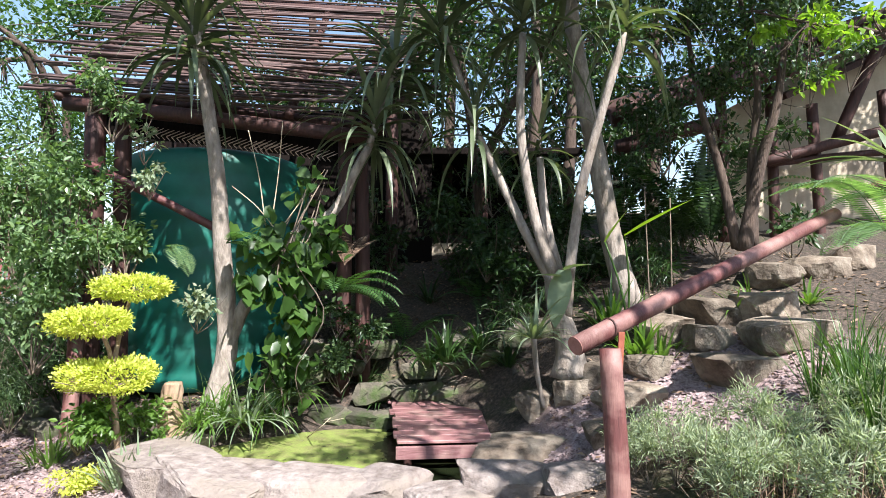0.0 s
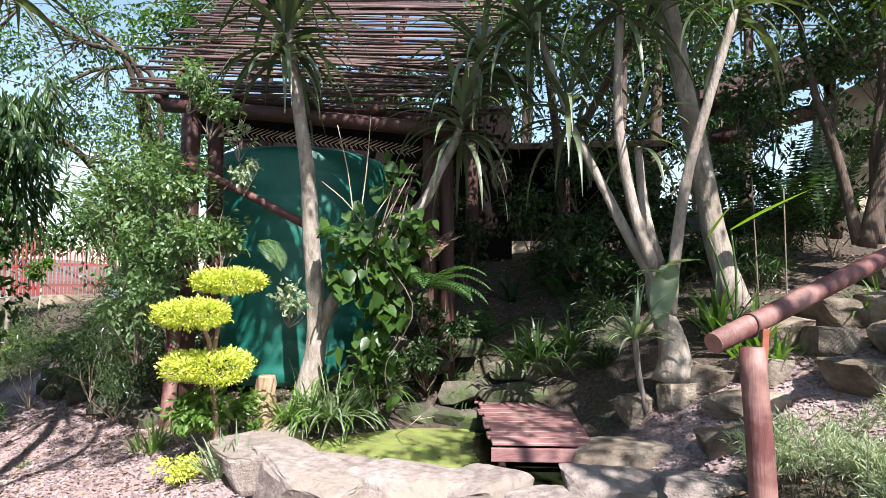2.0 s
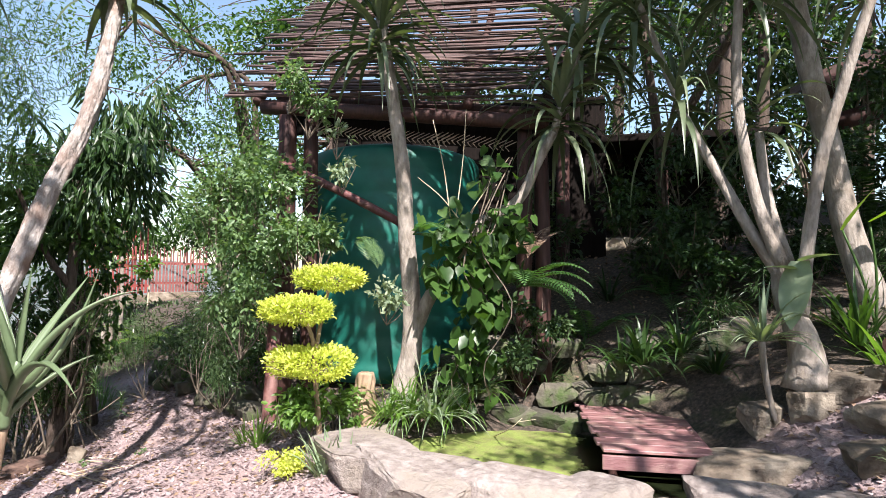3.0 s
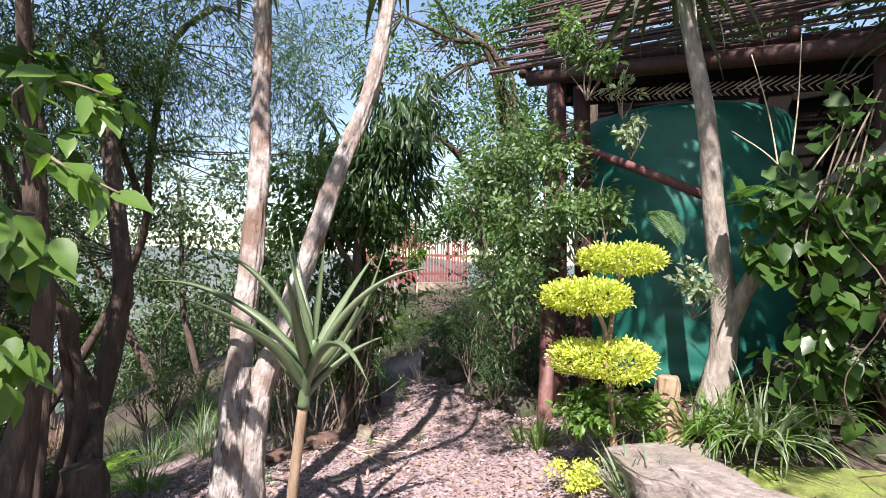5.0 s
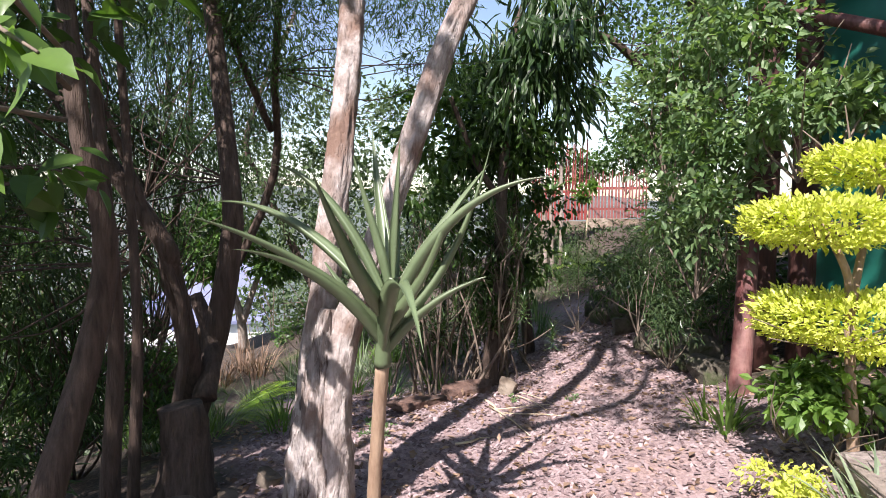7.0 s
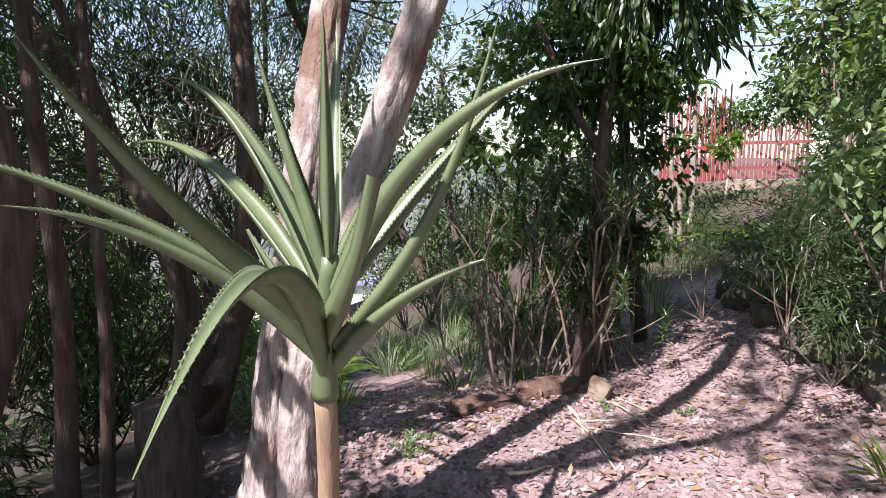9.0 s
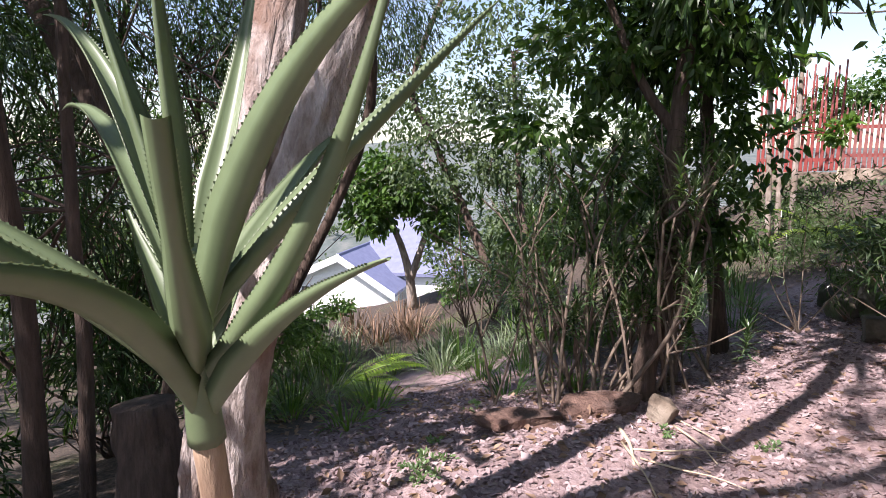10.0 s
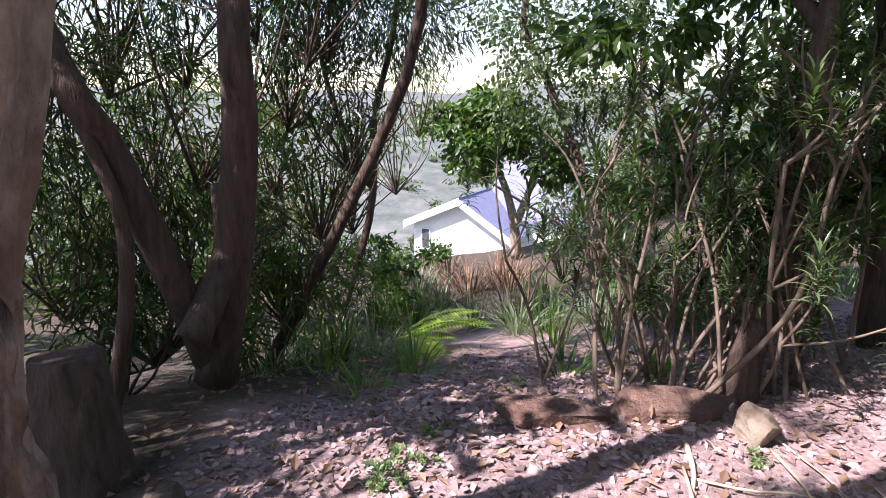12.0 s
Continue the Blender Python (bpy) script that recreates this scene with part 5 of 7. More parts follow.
# strap-leaved clumps round the pond
for k, (p, n, ln) in enumerate((((-2.37, 6.05, 0.04), 70, 0.6), ((-2.10, 6.05, 0.04), 80, 0.62), ((-2.51, 5.89, 0.05), 50, 0.5), ((-1.94, 6.31, -0.02), 60, 0.55), ((-1.78, 6.56, 0.20), 50, 0.55))):
    tuft("arching pale green spider plant on the pond edge", p, n, ln, 0.026, 1.9, (LEAF_LIGHT, LEAF_SILVER)[k == 1], 410 + k, "spider_plant", spread=1.35, group="spider plants by the pond", radius=0.15)
for k, (p, n, ln) in enumerate((((0.04, 6.80, 0.55), 44, 0.62), ((-0.16, 6.90, 0.47), 30, 0.55), ((0.46, 6.99, 0.67), 34, 0.6), ((-1.74, 6.57, 0.20), 30, 0.55))):
    tuft("dark glossy clivia clump on the pond bank", p, n, ln, 0.045, 1.9, LEAF_DARK, 420 + k, "clivia", spread=1.0, group="clivias on the bank", radius=0.1)
for k, (p, n, ln) in enumerate((((2.07, 6.06, 0.60), 40, 0.8), ((1.85, 6.23, 0.88), 30, 0.75), ((2.22, 5.90, 0.59), 26, 0.6))):
    tuft("bright green upright strap-leaved clump on the bank", p, n, ln, 0.045, 1.1, (LEAF_LIGHT, LEAF_MID, LEAF_LIGHT)[k], 430 + k, "strap_lily", spread=0.75, group="strap lilies", radius=0.1)
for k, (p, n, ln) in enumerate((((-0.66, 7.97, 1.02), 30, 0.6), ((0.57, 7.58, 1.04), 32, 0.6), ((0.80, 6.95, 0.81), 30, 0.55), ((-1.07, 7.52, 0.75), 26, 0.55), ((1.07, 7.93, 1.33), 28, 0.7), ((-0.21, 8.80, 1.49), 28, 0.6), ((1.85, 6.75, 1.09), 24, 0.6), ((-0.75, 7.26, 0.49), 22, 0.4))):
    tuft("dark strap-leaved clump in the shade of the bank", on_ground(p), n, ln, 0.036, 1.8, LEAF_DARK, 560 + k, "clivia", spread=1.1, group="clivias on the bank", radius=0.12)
yu = thing("yucca", "blue-green spiky yucca on a thin leaning stem", "yucca", (1.00, 5.71, 0.26))
under("stem", tube("stem", [(1.00, 5.71, 0.25), (0.94, 5.72, 0.59), (0.91, 5.73, 0.93)], 0.022, 0.03, ALOE_BARK, 10, 8, 0.08, 0, 4), yu)
under("leaves", tuft_mesh("leaves", (0.91, 5.73, 0.93), 42, 0.62, 0.04, 1.3, LEAF_SILVER, 1.35, 440), yu)
pl = thing("paddle_plant", "large grey-green paddle leaf hanging on the trunk", "plant", (1.24, 5.77, 1.61))
for k, (p, w, ln, wd) in enumerate((((1.24, 5.77, 1.62), (-0.25, -0.3, -0.9), 0.62, 0.26), ((1.24, 5.77, 1.62), (0.35, -0.5, 0.15), 0.35, 0.16), ((1.19, 5.78, 1.55), (-0.6, -0.3, 0.1), 0.3, 0.15))):
    v, q, t = strap_np(p, w, ln, wd, 0.3, 10, 0.2, 0.35)
    under("leaf", raw_mesh("leaf", v, q, t, LEAF_SILVER, True), pl)
st = thing("strelitzia", "strelitzia with a broad upright green leaf", "plant", on_ground((2.13, 6.56, 1.49)))
for a, b2, w in (((2.11, 6.57, 2.03), (2.81, 6.36, 2.45), 0.2), ((1.90, 6.63, 1.96), (2.17, 6.65, 2.36), 0.12)):
    av, bv = Vector(a), Vector(b2)
    v, q, t = strap_np(a, bv - av, (bv - av).length, w, 0.1, 10, 0.25, 0.7)
    under("leaf", raw_mesh("leaf", v, q, t, LEAF_LIME, True), st)
    under("stalk", tube("stalk", [st.location, (st.location + av) / 2 + Vector((0.03, 0, 0)), av], 0.014, 0.01, LEAF_MID, 8, 6), st)
# stems of young canes beside it
for k, (a, b2) in enumerate((((2.54, 6.31, 1.12), (2.58, 6.40, 2.45)), ((2.46, 6.77, 1.36), (2.46, 6.87, 2.66)))):
    th = thing("cane", "thin bare upright cane", "plant", a, "bare canes")
    under("stem", tube("stem", [on_ground(a), b2], 0.009, 0.006, TWIG, 5, 6), th)

# ferns
def fern(label, p, fronds, length, width, droop, leaf, seed, el=0.9, group="ferns", to=None, pairs=24):
    g = np.random.default_rng(seed)
    th = thing("fern", label, "fern", p, group)
    for f in range(fronds):
        a = f * 2.4 + g.normal() * 0.3 if to is None else math.atan2(to[1], to[0]) + 0.45 * g.normal()
        e = el + 0.2 * g.normal()
        v, q, t = frond_np(p, (math.cos(a) * math.cos(e), math.sin(a) * math.cos(e), math.sin(e)), length * (0.75 + 0.4 * g.random()), width, droop, pairs, g)
        under("frond", raw_mesh("frond", v, q, t, leaf), th)
    return th


fern("dark green tree fern fronds arching over the bank", (-1.31, 6.78, 1.36), 7, 0.85, 0.2, 1.6, LEAF_FERN, 450, 0.5, to=(1.0, -0.35))
fern("dark fern on the shaded bank", on_ground((-0.52, 8.18, 1.25)), 9, 0.9, 0.18, 1.6, LEAF_FERN, 458, 0.8)
fern("dark fern on the shaded bank", on_ground((-1.19, 8.32, 1.49)), 9, 0.9, 0.18, 1.6, LEAF_FERN, 459, 0.8)
fern("dark fern on the shaded bank", on_ground((0.56, 8.58, 1.49)), 8, 0.8, 0.18, 1.6, LEAF_FERN, 448, 0.8)
fern("pale fern fronds in front of the tank", (-3.05, 6.30, 1.87), 5, 0.5, 0.13, 2.2, LEAF_FERN_PALE, 451, 0.3, to=(0.7, -0.7))
fern("green fern fronds over the aloe limb", (-2.36, 6.16, 1.92), 5, 0.6, 0.14, 1.4, LEAF_FERN, 452, 0.4, to=(0.9, -0.4))
fern("brown-tipped fern frond above the bank", (-1.20, 6.90, 1.70), 4, 0.6, 0.14, 1.1, LEAF_DRY, 453, 1.2)
fern("light green tree fern beside the handrail", (3.65, 4.64, 1.91), 6, 1.1, 0.2, 1.1, LEAF_FERN_PALE, 454, 0.35, to=(-0.9, -0.25), pairs=34)
fern("light green tree fern beside the handrail", (3.71, 4.59, 2.18), 5, 1.0, 0.2, 1.2, LEAF_FERN_PALE, 455, 0.5, to=(-0.9, -0.2), pairs=34)
fern("sunlit lime green fern below the path", on_ground((-9.2, 3.66, 0), 0.15), 9, 1.0, 0.2, 1.0, LEAF_LIME, 456, 0.45, to=(0.5, 0.6), pairs=30)
fern("lime green fern near the fence bank", on_ground((-9.9, 10.9, 0)), 9, 1.0, 0.2, 1.5, LEAF_LIME, 457, 0.8)
ag = thing("agave", "pale blue-green agave with pointed leaves beside the lodge", "agave", (4.06, 4.95, 2.49))
under("leaves", tuft_mesh("leaves", (4.06, 4.94, 2.54), 18, 0.8, 0.11, 0.6, LEAF_SILVER, 1.35, 460, n=10), ag)

# climber with heart-shaped leaves
g = np.random.default_rng(470)
vine = thing("climber", "green heart-leaved climber hanging round the leaning limb", "climber", (-1.81, 6.45, 0.60))
LN = [(-1.45, 6.44, 2.59), (-1.67, 6.33, 2.00), (-1.77, 6.25, 1.62), (-1.56, 6.31, 1.12), (-1.75, 6.26, 0.57), (-1.63, 6.29, 0.14)]
for k in range(6):
    off = g.normal(0, 0.12, 3)
    under("stem", tube("stem", [np.array(p) + off + g.normal(0, 0.05, 3) for p in LN], 0.008, 0.005, TWIG, 20, 5), vine)
pts = []
for p, r, n in (((-1.54, 6.42, 2.59), (0.22, 0.2, 0.2), 22), ((-1.89, 6.22, 1.93), (0.3, 0.25, 0.25), 70), ((-1.54, 6.32, 1.68), (0.3, 0.25, 0.3), 80), ((-1.99, 6.19, 1.49), (0.25, 0.2, 0.2), 55),
                ((-1.59, 6.30, 1.06), (0.2, 0.2, 0.32), 70), ((-1.75, 6.26, 0.63), (0.25, 0.2, 0.3), 60), ((-1.32, 6.47, 2.01), (0.25, 0.2, 0.2), 55)):
    pts.append(np.array(p) + g.normal(0, 0.55, (n, 3)) * np.array(r))
pts = np.vstack(pts)
v, t = leaves_np(pts, g.normal(0, 0.5, (len(pts), 3)) + [0.1, -0.5, -0.7], 0.11 + 0.09 * g.random(len(pts)), HEART, 0.5, g)
under("leaves", raw_mesh("leaves", v, None, t, LEAF_MID, True), vine, "broad glossy heart-shaped leaves")
tw = thing("bare_branch", "thin dry twigs rising before the tank", "branch", (-1.92, 6.31, 2.00))
for a, b2 in (((-1.98, 6.30, 2.12), (-2.17, 6.23, 3.19)), ((-1.92, 6.31, 2.12), (-1.82, 6.34, 3.32)), ((-1.86, 6.33, 2.06), (-2.32, 6.18, 2.55)), ((-1.80, 6.35, 2.13), (-1.36, 6.46, 2.79))):
    under("twig", tube("twig", [a, (Vector(a) + Vector(b2)) / 2 + Vector((0.02, 0, 0.03)), b2], 0.008, 0.004, STRAW, 8, 5), tw)

# pale-leaved saplings in front of the tank
bush("sapling with pale green rounded leaves by the tank", [ball((-3.10, 5.94, 2.66), 0.24, 170), ball((-3.20, 6.00, 3.00), 0.2, 60), ball((-2.61, 6.06, 1.28), 0.26, 240)], 0.07, OVAL, LEAF_SILVER, 480, tw=0.006)
# shrub mass by the shelter
bush("dense green shrub climbing the shelter post", [ball((-3.72, 6.16, 1.98), 0.45, 900), ball((-4.17, 6.35, 2.58), 0.55, 1000), ball((-4.44, 6.41, 1.88), 0.6, 1100), ball((-4.55, 6.33, 1.24), 0.6, 900), ball((-3.56, 6.02, 3.38), 0.3, 260), ball((-3.75, 5.91, 3.71), 0.35, 350),
      ball((-3.43, 6.10, 1.86), 0.3, 400)], 0.08, OVAL, LEAF_PALE, 481, tw=0.012)
bush("tall shrub with small green leaves beyond the shelter", [ball((-5.68, 7.62, 2.41), 0.9, 1400), ball((-5.95, 7.96, 2.50), 0.8, 1200), ball((-5.49, 7.67, 3.04), 0.7, 1000)], 0.085, OVAL, LEAF_PALE, 482, tw=0.012)
bush("low dark undergrowth along the path", [ball((-5.05, 7.13, 0.95), 0.5, 700), ball((-5.65, 7.06, 0.64), 0.6, 700), ball((-6.74, 7.33, 0.59), 0.7, 700), ball((-4.84, 6.42, 0.32), 0.4, 400), ball((-7.20, 8.45, 0.13), 0.6, 700), ball((-6.07, 8.29, 0.25), 0.55, 700)], 0.08, NARROW, LEAF_GLOSSY, 483)

# lavender-like grey bush and grasses beside the handrail
cl = []
g = np.random.default_rng(490)
for k in range(40):
    x, y = 1.35 + 1.7 * g.random(), 2.8 + 1.7 * g.random()
    if abs(x - 0.98) < 0.35:
        x += 0.4
    cl.append(((x, y, top(x, y) + 0.2 + 0.16 * g.random()), (0.19, 0.19, 0.2), 440))
bush("silvery grey-green lavender bush beside the handrail", cl, 0.06, NARROW, LEAF_LAVENDER, 491, droop=-0.5, tw=0.004, per=9)
for k in range(4):
    x, y = 1.5 + 1.2 * g.random(), 2.75 + 0.5 * g.random()
    tuft("small dry straw tuft among the lavender", (x, y, top(x, y)), 40, 0.45, 0.006, 1.2, LEAF_DRY, 530 + k, spread=0.9, group="dry tufts by the handrail", radius=0.12)
for k in range(9):
    x, y = 2.6 + 0.8 * g.random(), 3.5 + 1.2 * g.random()
    tuft("tall narrow green grass tuft by the steps", (x, y, top(x, y)), 40, 0.8, 0.014, 1.1, LEAF_MID, 500 + k, spread=0.55, group="grass tufts by the steps")
for k, p in enumerate(((3.43, 6.33, 1.37), (4.00, 6.23, 1.49), (3.19, 6.23, 1.22))):
    tuft("small bright green lily clump between the stones", on_ground(p), 26, 0.42, 0.035, 1.5, LEAF_LIGHT, 510 + k, "lily_clump", spread=1.0, group="lily clumps in the bank")
for k, p in enumerate(((-2.79, 4.99, -0.30), (-3.99, 5.89, -0.40), (-2.64, 5.07, -0.28), (-4.25, 6.11, -0.50))):
    tuft("grassy strap-leaved tuft beside the bark path", p, 30, 0.45, 0.03, 1.0, (LEAF_SILVER, LEAF_LIGHT)[k % 2], 515 + k, spread=0.8, group="path-side tufts", radius=0.1)

# ---- trees and bushes down the slope ----
# mulberry branch near the path
mul = thing("mulberry", "mulberry tree with broad bright green leaves", "tree", on_ground((-5.2, 1.75, 0)))
under("trunk", tube("trunk", [on_ground((-5.2, 1.75, 0)), (-5.39, 2.15, 0.77), (-5.31, 2.06, 1.62), (-5.32, 2.00, 2.37), (-4.9, 1.8, 3.4)], 0.07, 0.035, DARK_BARK, 20, 10, 0.06, 0.03, 600), mul)
BR = [[(-5.11, 2.02, 1.75), (-4.54, 1.80, 1.89), (-4.13, 1.82, 1.75), (-3.80, 1.93, 1.61)], [(-5.11, 2.02, 1.90), (-4.54, 1.74, 2.10), (-4.13, 1.80, 2.11), (-4.00, 1.98, 2.06)], [(-5.11, 2.00, 1.60), (-4.55, 1.67, 1.56), (-4.15, 1.64, 1.45), (-4.04, 1.74, 1.33)],
      [(-4.95, 1.65, 1.55), (-4.25, 1.56, 1.10), (-3.95, 1.62, 0.96), (-3.94, 1.68, 0.90)]]
g = np.random.default_rng(601)
for b2 in BR:
    under("branch", tube("branch", b2, 0.014, 0.005, TWIG, 12, 6), mul)
    ln = spline(b2, 40)[14:]
    at_ = np.repeat(ln, 2, axis=0)[: 48] + g.normal(0, 0.045, (min(48, 2 * len(ln)), 3))
    way = np.tile(np.array(b2[3]) - np.array(b2[2]), (len(at_), 1)) * 1.3 + g.normal(0, 0.25, (len(at_), 3)) + [0, 0, -0.35]
    v, t = leaves_np(at_[::2], way[::2], 0.13 + 0.08 * g.random(len(at_[::2])), BROAD, 0.35, g)
    nv = len(BROAD[0])
    for i0 in range(len(v) // nv):
        under("leaf", raw_mesh("leaf", v[i0 * nv:(i0 + 1) * nv], None, BROAD[1], LEAF_LIGHT, True), mul)
under("crown", crown_mesh("crown", [ball((-5.14, 1.80, 2.02), 0.5, 70), ball((-5.19, 2.17, 2.38), 0.5, 70), ball((-4.96, 1.53, 1.28), 0.6, 110), ball((-5.2, 1.6, 3.2), 0.8, 260)], 0.16, BROAD, LEAF_MID, 0.7, 0.4, 602), mul)

# dark trunks beside the path
tree("dark forked tree leaning beside the path", [[(-6.90, 2.78, -0.72), (-6.75, 3.02, 0.20), (-6.69, 3.12, 0.88), (-6.69, 3.13, 1.42), (-7.4, 3.1, 3.6)], [(-6.87, 2.76, -0.60), (-6.53, 2.77, 0.00), (-6.34, 2.62, 0.72), (-6.26, 2.49, 1.09), (-6.9, 1.6, 2.6)],
      [(-6.47, 2.86, -0.29), (-6.73, 2.97, 0.11), (-6.92, 2.89, 0.47)]],
     [ball((-7.5, 3.2, 3.2), 1.1, 800), ball((-7.2, 2.3, 3.0), 1.0, 350), ball((-6.9, 1.5, 2.4), 1.0, 1500), ball((-8.2, 2.6, 2.0), 0.9, 200), ball((-6.6, 3.2, 3.8), 1.1, 1200)], 0.11, NARROW, LEAF_DARK, DARK_BARK, 610, 0.115, 0.07, 0.5)
tree("dark slender tree in the shade", [[on_ground((-5.75, 2.15, 0)), (-5.68, 2.22, 0.43), (-5.67, 2.18, 1.38), (-5.9, 2.1, 3.0)], [on_ground((-5.9, 2.3, 0)), (-5.92, 2.35, 0.18), (-5.91, 2.35, 0.84), (-6.2, 2.3, 2.8)], [on_ground((-6.2, 2.5, 0)), (-6.26, 2.69, 0.26), (-6.24, 2.50, 1.04), (-6.4, 1.9, 2.8)]],
     thick([ball((-6.1, 1.9, 2.7), 1.0, 1500), ball((-6.6, 1.4, 1.8), 0.9, 1300), ball((-6.0, 1.0, 1.6), 0.8, 1100), ball((-6.8, 2.4, 3.3), 1.0, 1200), ball((-6.5, 0.9, 0.7), 0.8, 1000), ball((-7.0, 1.7, 0.9), 0.7, 800)], 1.4), 0.10, NARROW, LEAF_DARK, DARK_BARK, 620, 0.05, 0.03, 0.5)
stump = thing("tree_stump", "dark weathered tree stump by the path", "stump", on_ground((-5.85, 2.62, 0)))
under("stump", tube("stump", [(-5.85, 2.62, -0.75), (-5.86, 2.62, -0.4), (-5.88, 2.6, -0.12)], 0.17, 0.14, DARK_BARK, 10, 16, 0.09, 0.06, 8), stump)
bush("tangle of bare dark twigs and narrow leaves", thick([ball((-9.52, 2.85, 0.60), 0.8, 320), ball((-8.16, 1.99, 0.44), 0.9, 500), ball((-9.99, 3.13, 1.12), 0.7, 300), ball((-8.85, 2.65, -0.25), 0.7, 350), ball((-7.69, 1.97, -0.01), 0.8, 600)], 1.8), 0.13, NARROW, LEAF_DARK, 630, per=26, tw=0.014, bark=DARK_BARK, droop=0.6)
tree("tall tree with blue-green hanging foliage", [[on_ground((-10.5, 2.7, 0)), (-10.81, 3.20, -0.38), (-10.82, 3.29, 0.88), (-10.85, 3.55, 2.06), (-10.9, 3.6, 4.2)], [(-10.81, 3.21, -0.02), (-10.74, 2.79, 1.01), (-10.70, 2.63, 1.78)]],
     thick([ball((-10.85, 3.55, 1.99), 0.9, 1500), ball((-10.51, 2.69, 2.00), 0.9, 1400), ball((-10.8, 3.6, 3.6), 1.2, 2000), ball((-11.17, 4.55, 3.05), 0.9, 1500)], 1.5), 0.13, NARROW, LEAF_DARK, DARK_BARK, 640, 0.05, 0.03, 0.8)
tree("small round-crowned tree at the end of the lower path", [[(-16.76, 5.82, -2.42), (-16.60, 5.68, -1.50), (-16.62, 5.42, -0.60), (-16.66, 4.88, 0.41)], [(-16.59, 5.74, -1.63), (-16.55, 6.05, -0.71), (-16.50, 6.39, 0.06)]],
     [ball((-16.67, 4.76, 0.03), 0.85, 1000), ball((-16.79, 5.78, 0.54), 0.9, 1100), ball((-16.47, 6.53, -0.19), 0.7, 700), ball((-16.88, 4.24, 0.65), 0.7, 700), ball((-16.84, 5.26, 1.03), 0.7, 600)], 0.19, OVAL, LEAF_MID, ALOE_BARK, 650, 0.13, 0.05, 0.5)
tree("tall feathery blue-green tree above the valley", [[on_ground((-14.5, 7.4, 0)), (-15.43, 6.66, 0.36), (-15.54, 6.03, 1.79), (-15.59, 5.65, 3.05), (-16, 7, 6.2)], [on_ground((-14.0, 8.0, 0)), (-14.60, 7.81, 0.41), (-14.63, 7.72, 1.93), (-14.67, 7.61, 3.45)]],
     [ball((-15.58, 5.79, 2.22), 1.2, 1069), ball((-15.63, 5.32, 3.06), 1.3, 1023), ball((-15.39, 6.85, 2.41), 1.2, 1069), ball((-14.73, 7.40, 1.33), 1.0, 790), ball((-15.44, 6.62, 1.02), 1.0, 744), ball((-14.52, 8.04, 2.59), 1.2, 930), ball((-14.20, 6.88, 2.89), 1.1, 837), ball((-12.67, 8.03, 3.23), 1.0, 790), ball((-14.99, 5.85, 1.17), 1.0, 604), ball((-11.34, 8.39, 3.35), 0.8, 465), ball((-14.21, 6.87, 4.33), 1.2, 837)], 0.12, OVAL, LEAF_FAR, DARK_BARK, 660, 0.10, 0.05, 0.4)

# many-stemmed shrub at the path's edge: forked stems that each end in a rosette
sh = thing("shrub", "many-stemmed shrub with rosettes of narrow dark leaves beside the path", "shrub", on_ground((-6.9, 5.85, 0)))
g = np.random.default_rng(670)
bits, heads = [], []
for k in range(52):
    b0 = np.array(on_ground((-7.25 + 0.30 * g.normal(), 5.80 + 0.48 * g.normal(), 0)))
    a, sp = g.random() * 6.28, 0.2 + 0.6 * g.random()
    e = b0 + [math.cos(a) * sp * 0.6, math.sin(a) * sp * 0.75, 0.55 + 1.25 * g.random()]
    mid = (b0 + e) / 2 + g.normal(0, 0.09, 3)
    rr = 0.010 + 0.009 * g.random()
    bits.append(tube_np([b0, mid, e], rr, rr * 0.65, 10, 6, 0.06, cap=False, seed=k))
    for f in range(2 + k % 3):
        src = e if f < 2 else mid
        tip = src + [0.2 * g.normal(), 0.24 * g.normal(), 0.25 + 0.4 * g.random()]
        bits.append(tube_np([src, (src + tip) / 2 + g.normal(0, 0.04, 3), tip], rr * 0.62, rr * 0.4, 7, 5, cap=False))
        heads.append(tip)
v, q, t = merge(bits)
under("branchwork", raw_mesh("branchwork", v, q, t, TWIG, True), sh)
under("trunk", tube("trunk", [(-6.78, 5.92, -0.78), (-6.80, 5.97, -0.48), (-6.93, 6.18, 0.13), (-6.97, 6.25, 1.35), (-7.02, 6.40, 2.7)], 0.095, 0.055, DARK_BARK, 26, 14, 0.06, 0.05, 5), sh, "dark leaning main trunk")
under("limb", tube("limb", [(-6.97, 6.25, 1.30), (-7.10, 5.98, 1.75), (-7.25, 5.70, 2.5)], 0.045, 0.025, DARK_BARK, 14, 10, 0.05, 0, 6), sh)
bits = []
for k, hd in enumerate(heads):
    n = 30 + int(12 * g.random())
    for f in range(n):
        el, a = 0.1 + 1.25 * f / n, f * 2.399 + k
        way = (math.cos(a) * math.cos(el), math.sin(a) * math.cos(el), math.sin(el) * 0.9)
        bits.append(strap_np(np.array(hd) - [0, 0, 0.24 * (1 - f / n)], way, 0.09 + 0.075 * g.random(), 0.015 + 0.006 * g.random(), 1.1, 4, 0.3, 0.7, g))
v, q, t = merge(bits)
under("foliage", raw_mesh("foliage", v, q, t, LEAF_GLOSSY, True), sh, "rosettes of narrow glossy leaves")
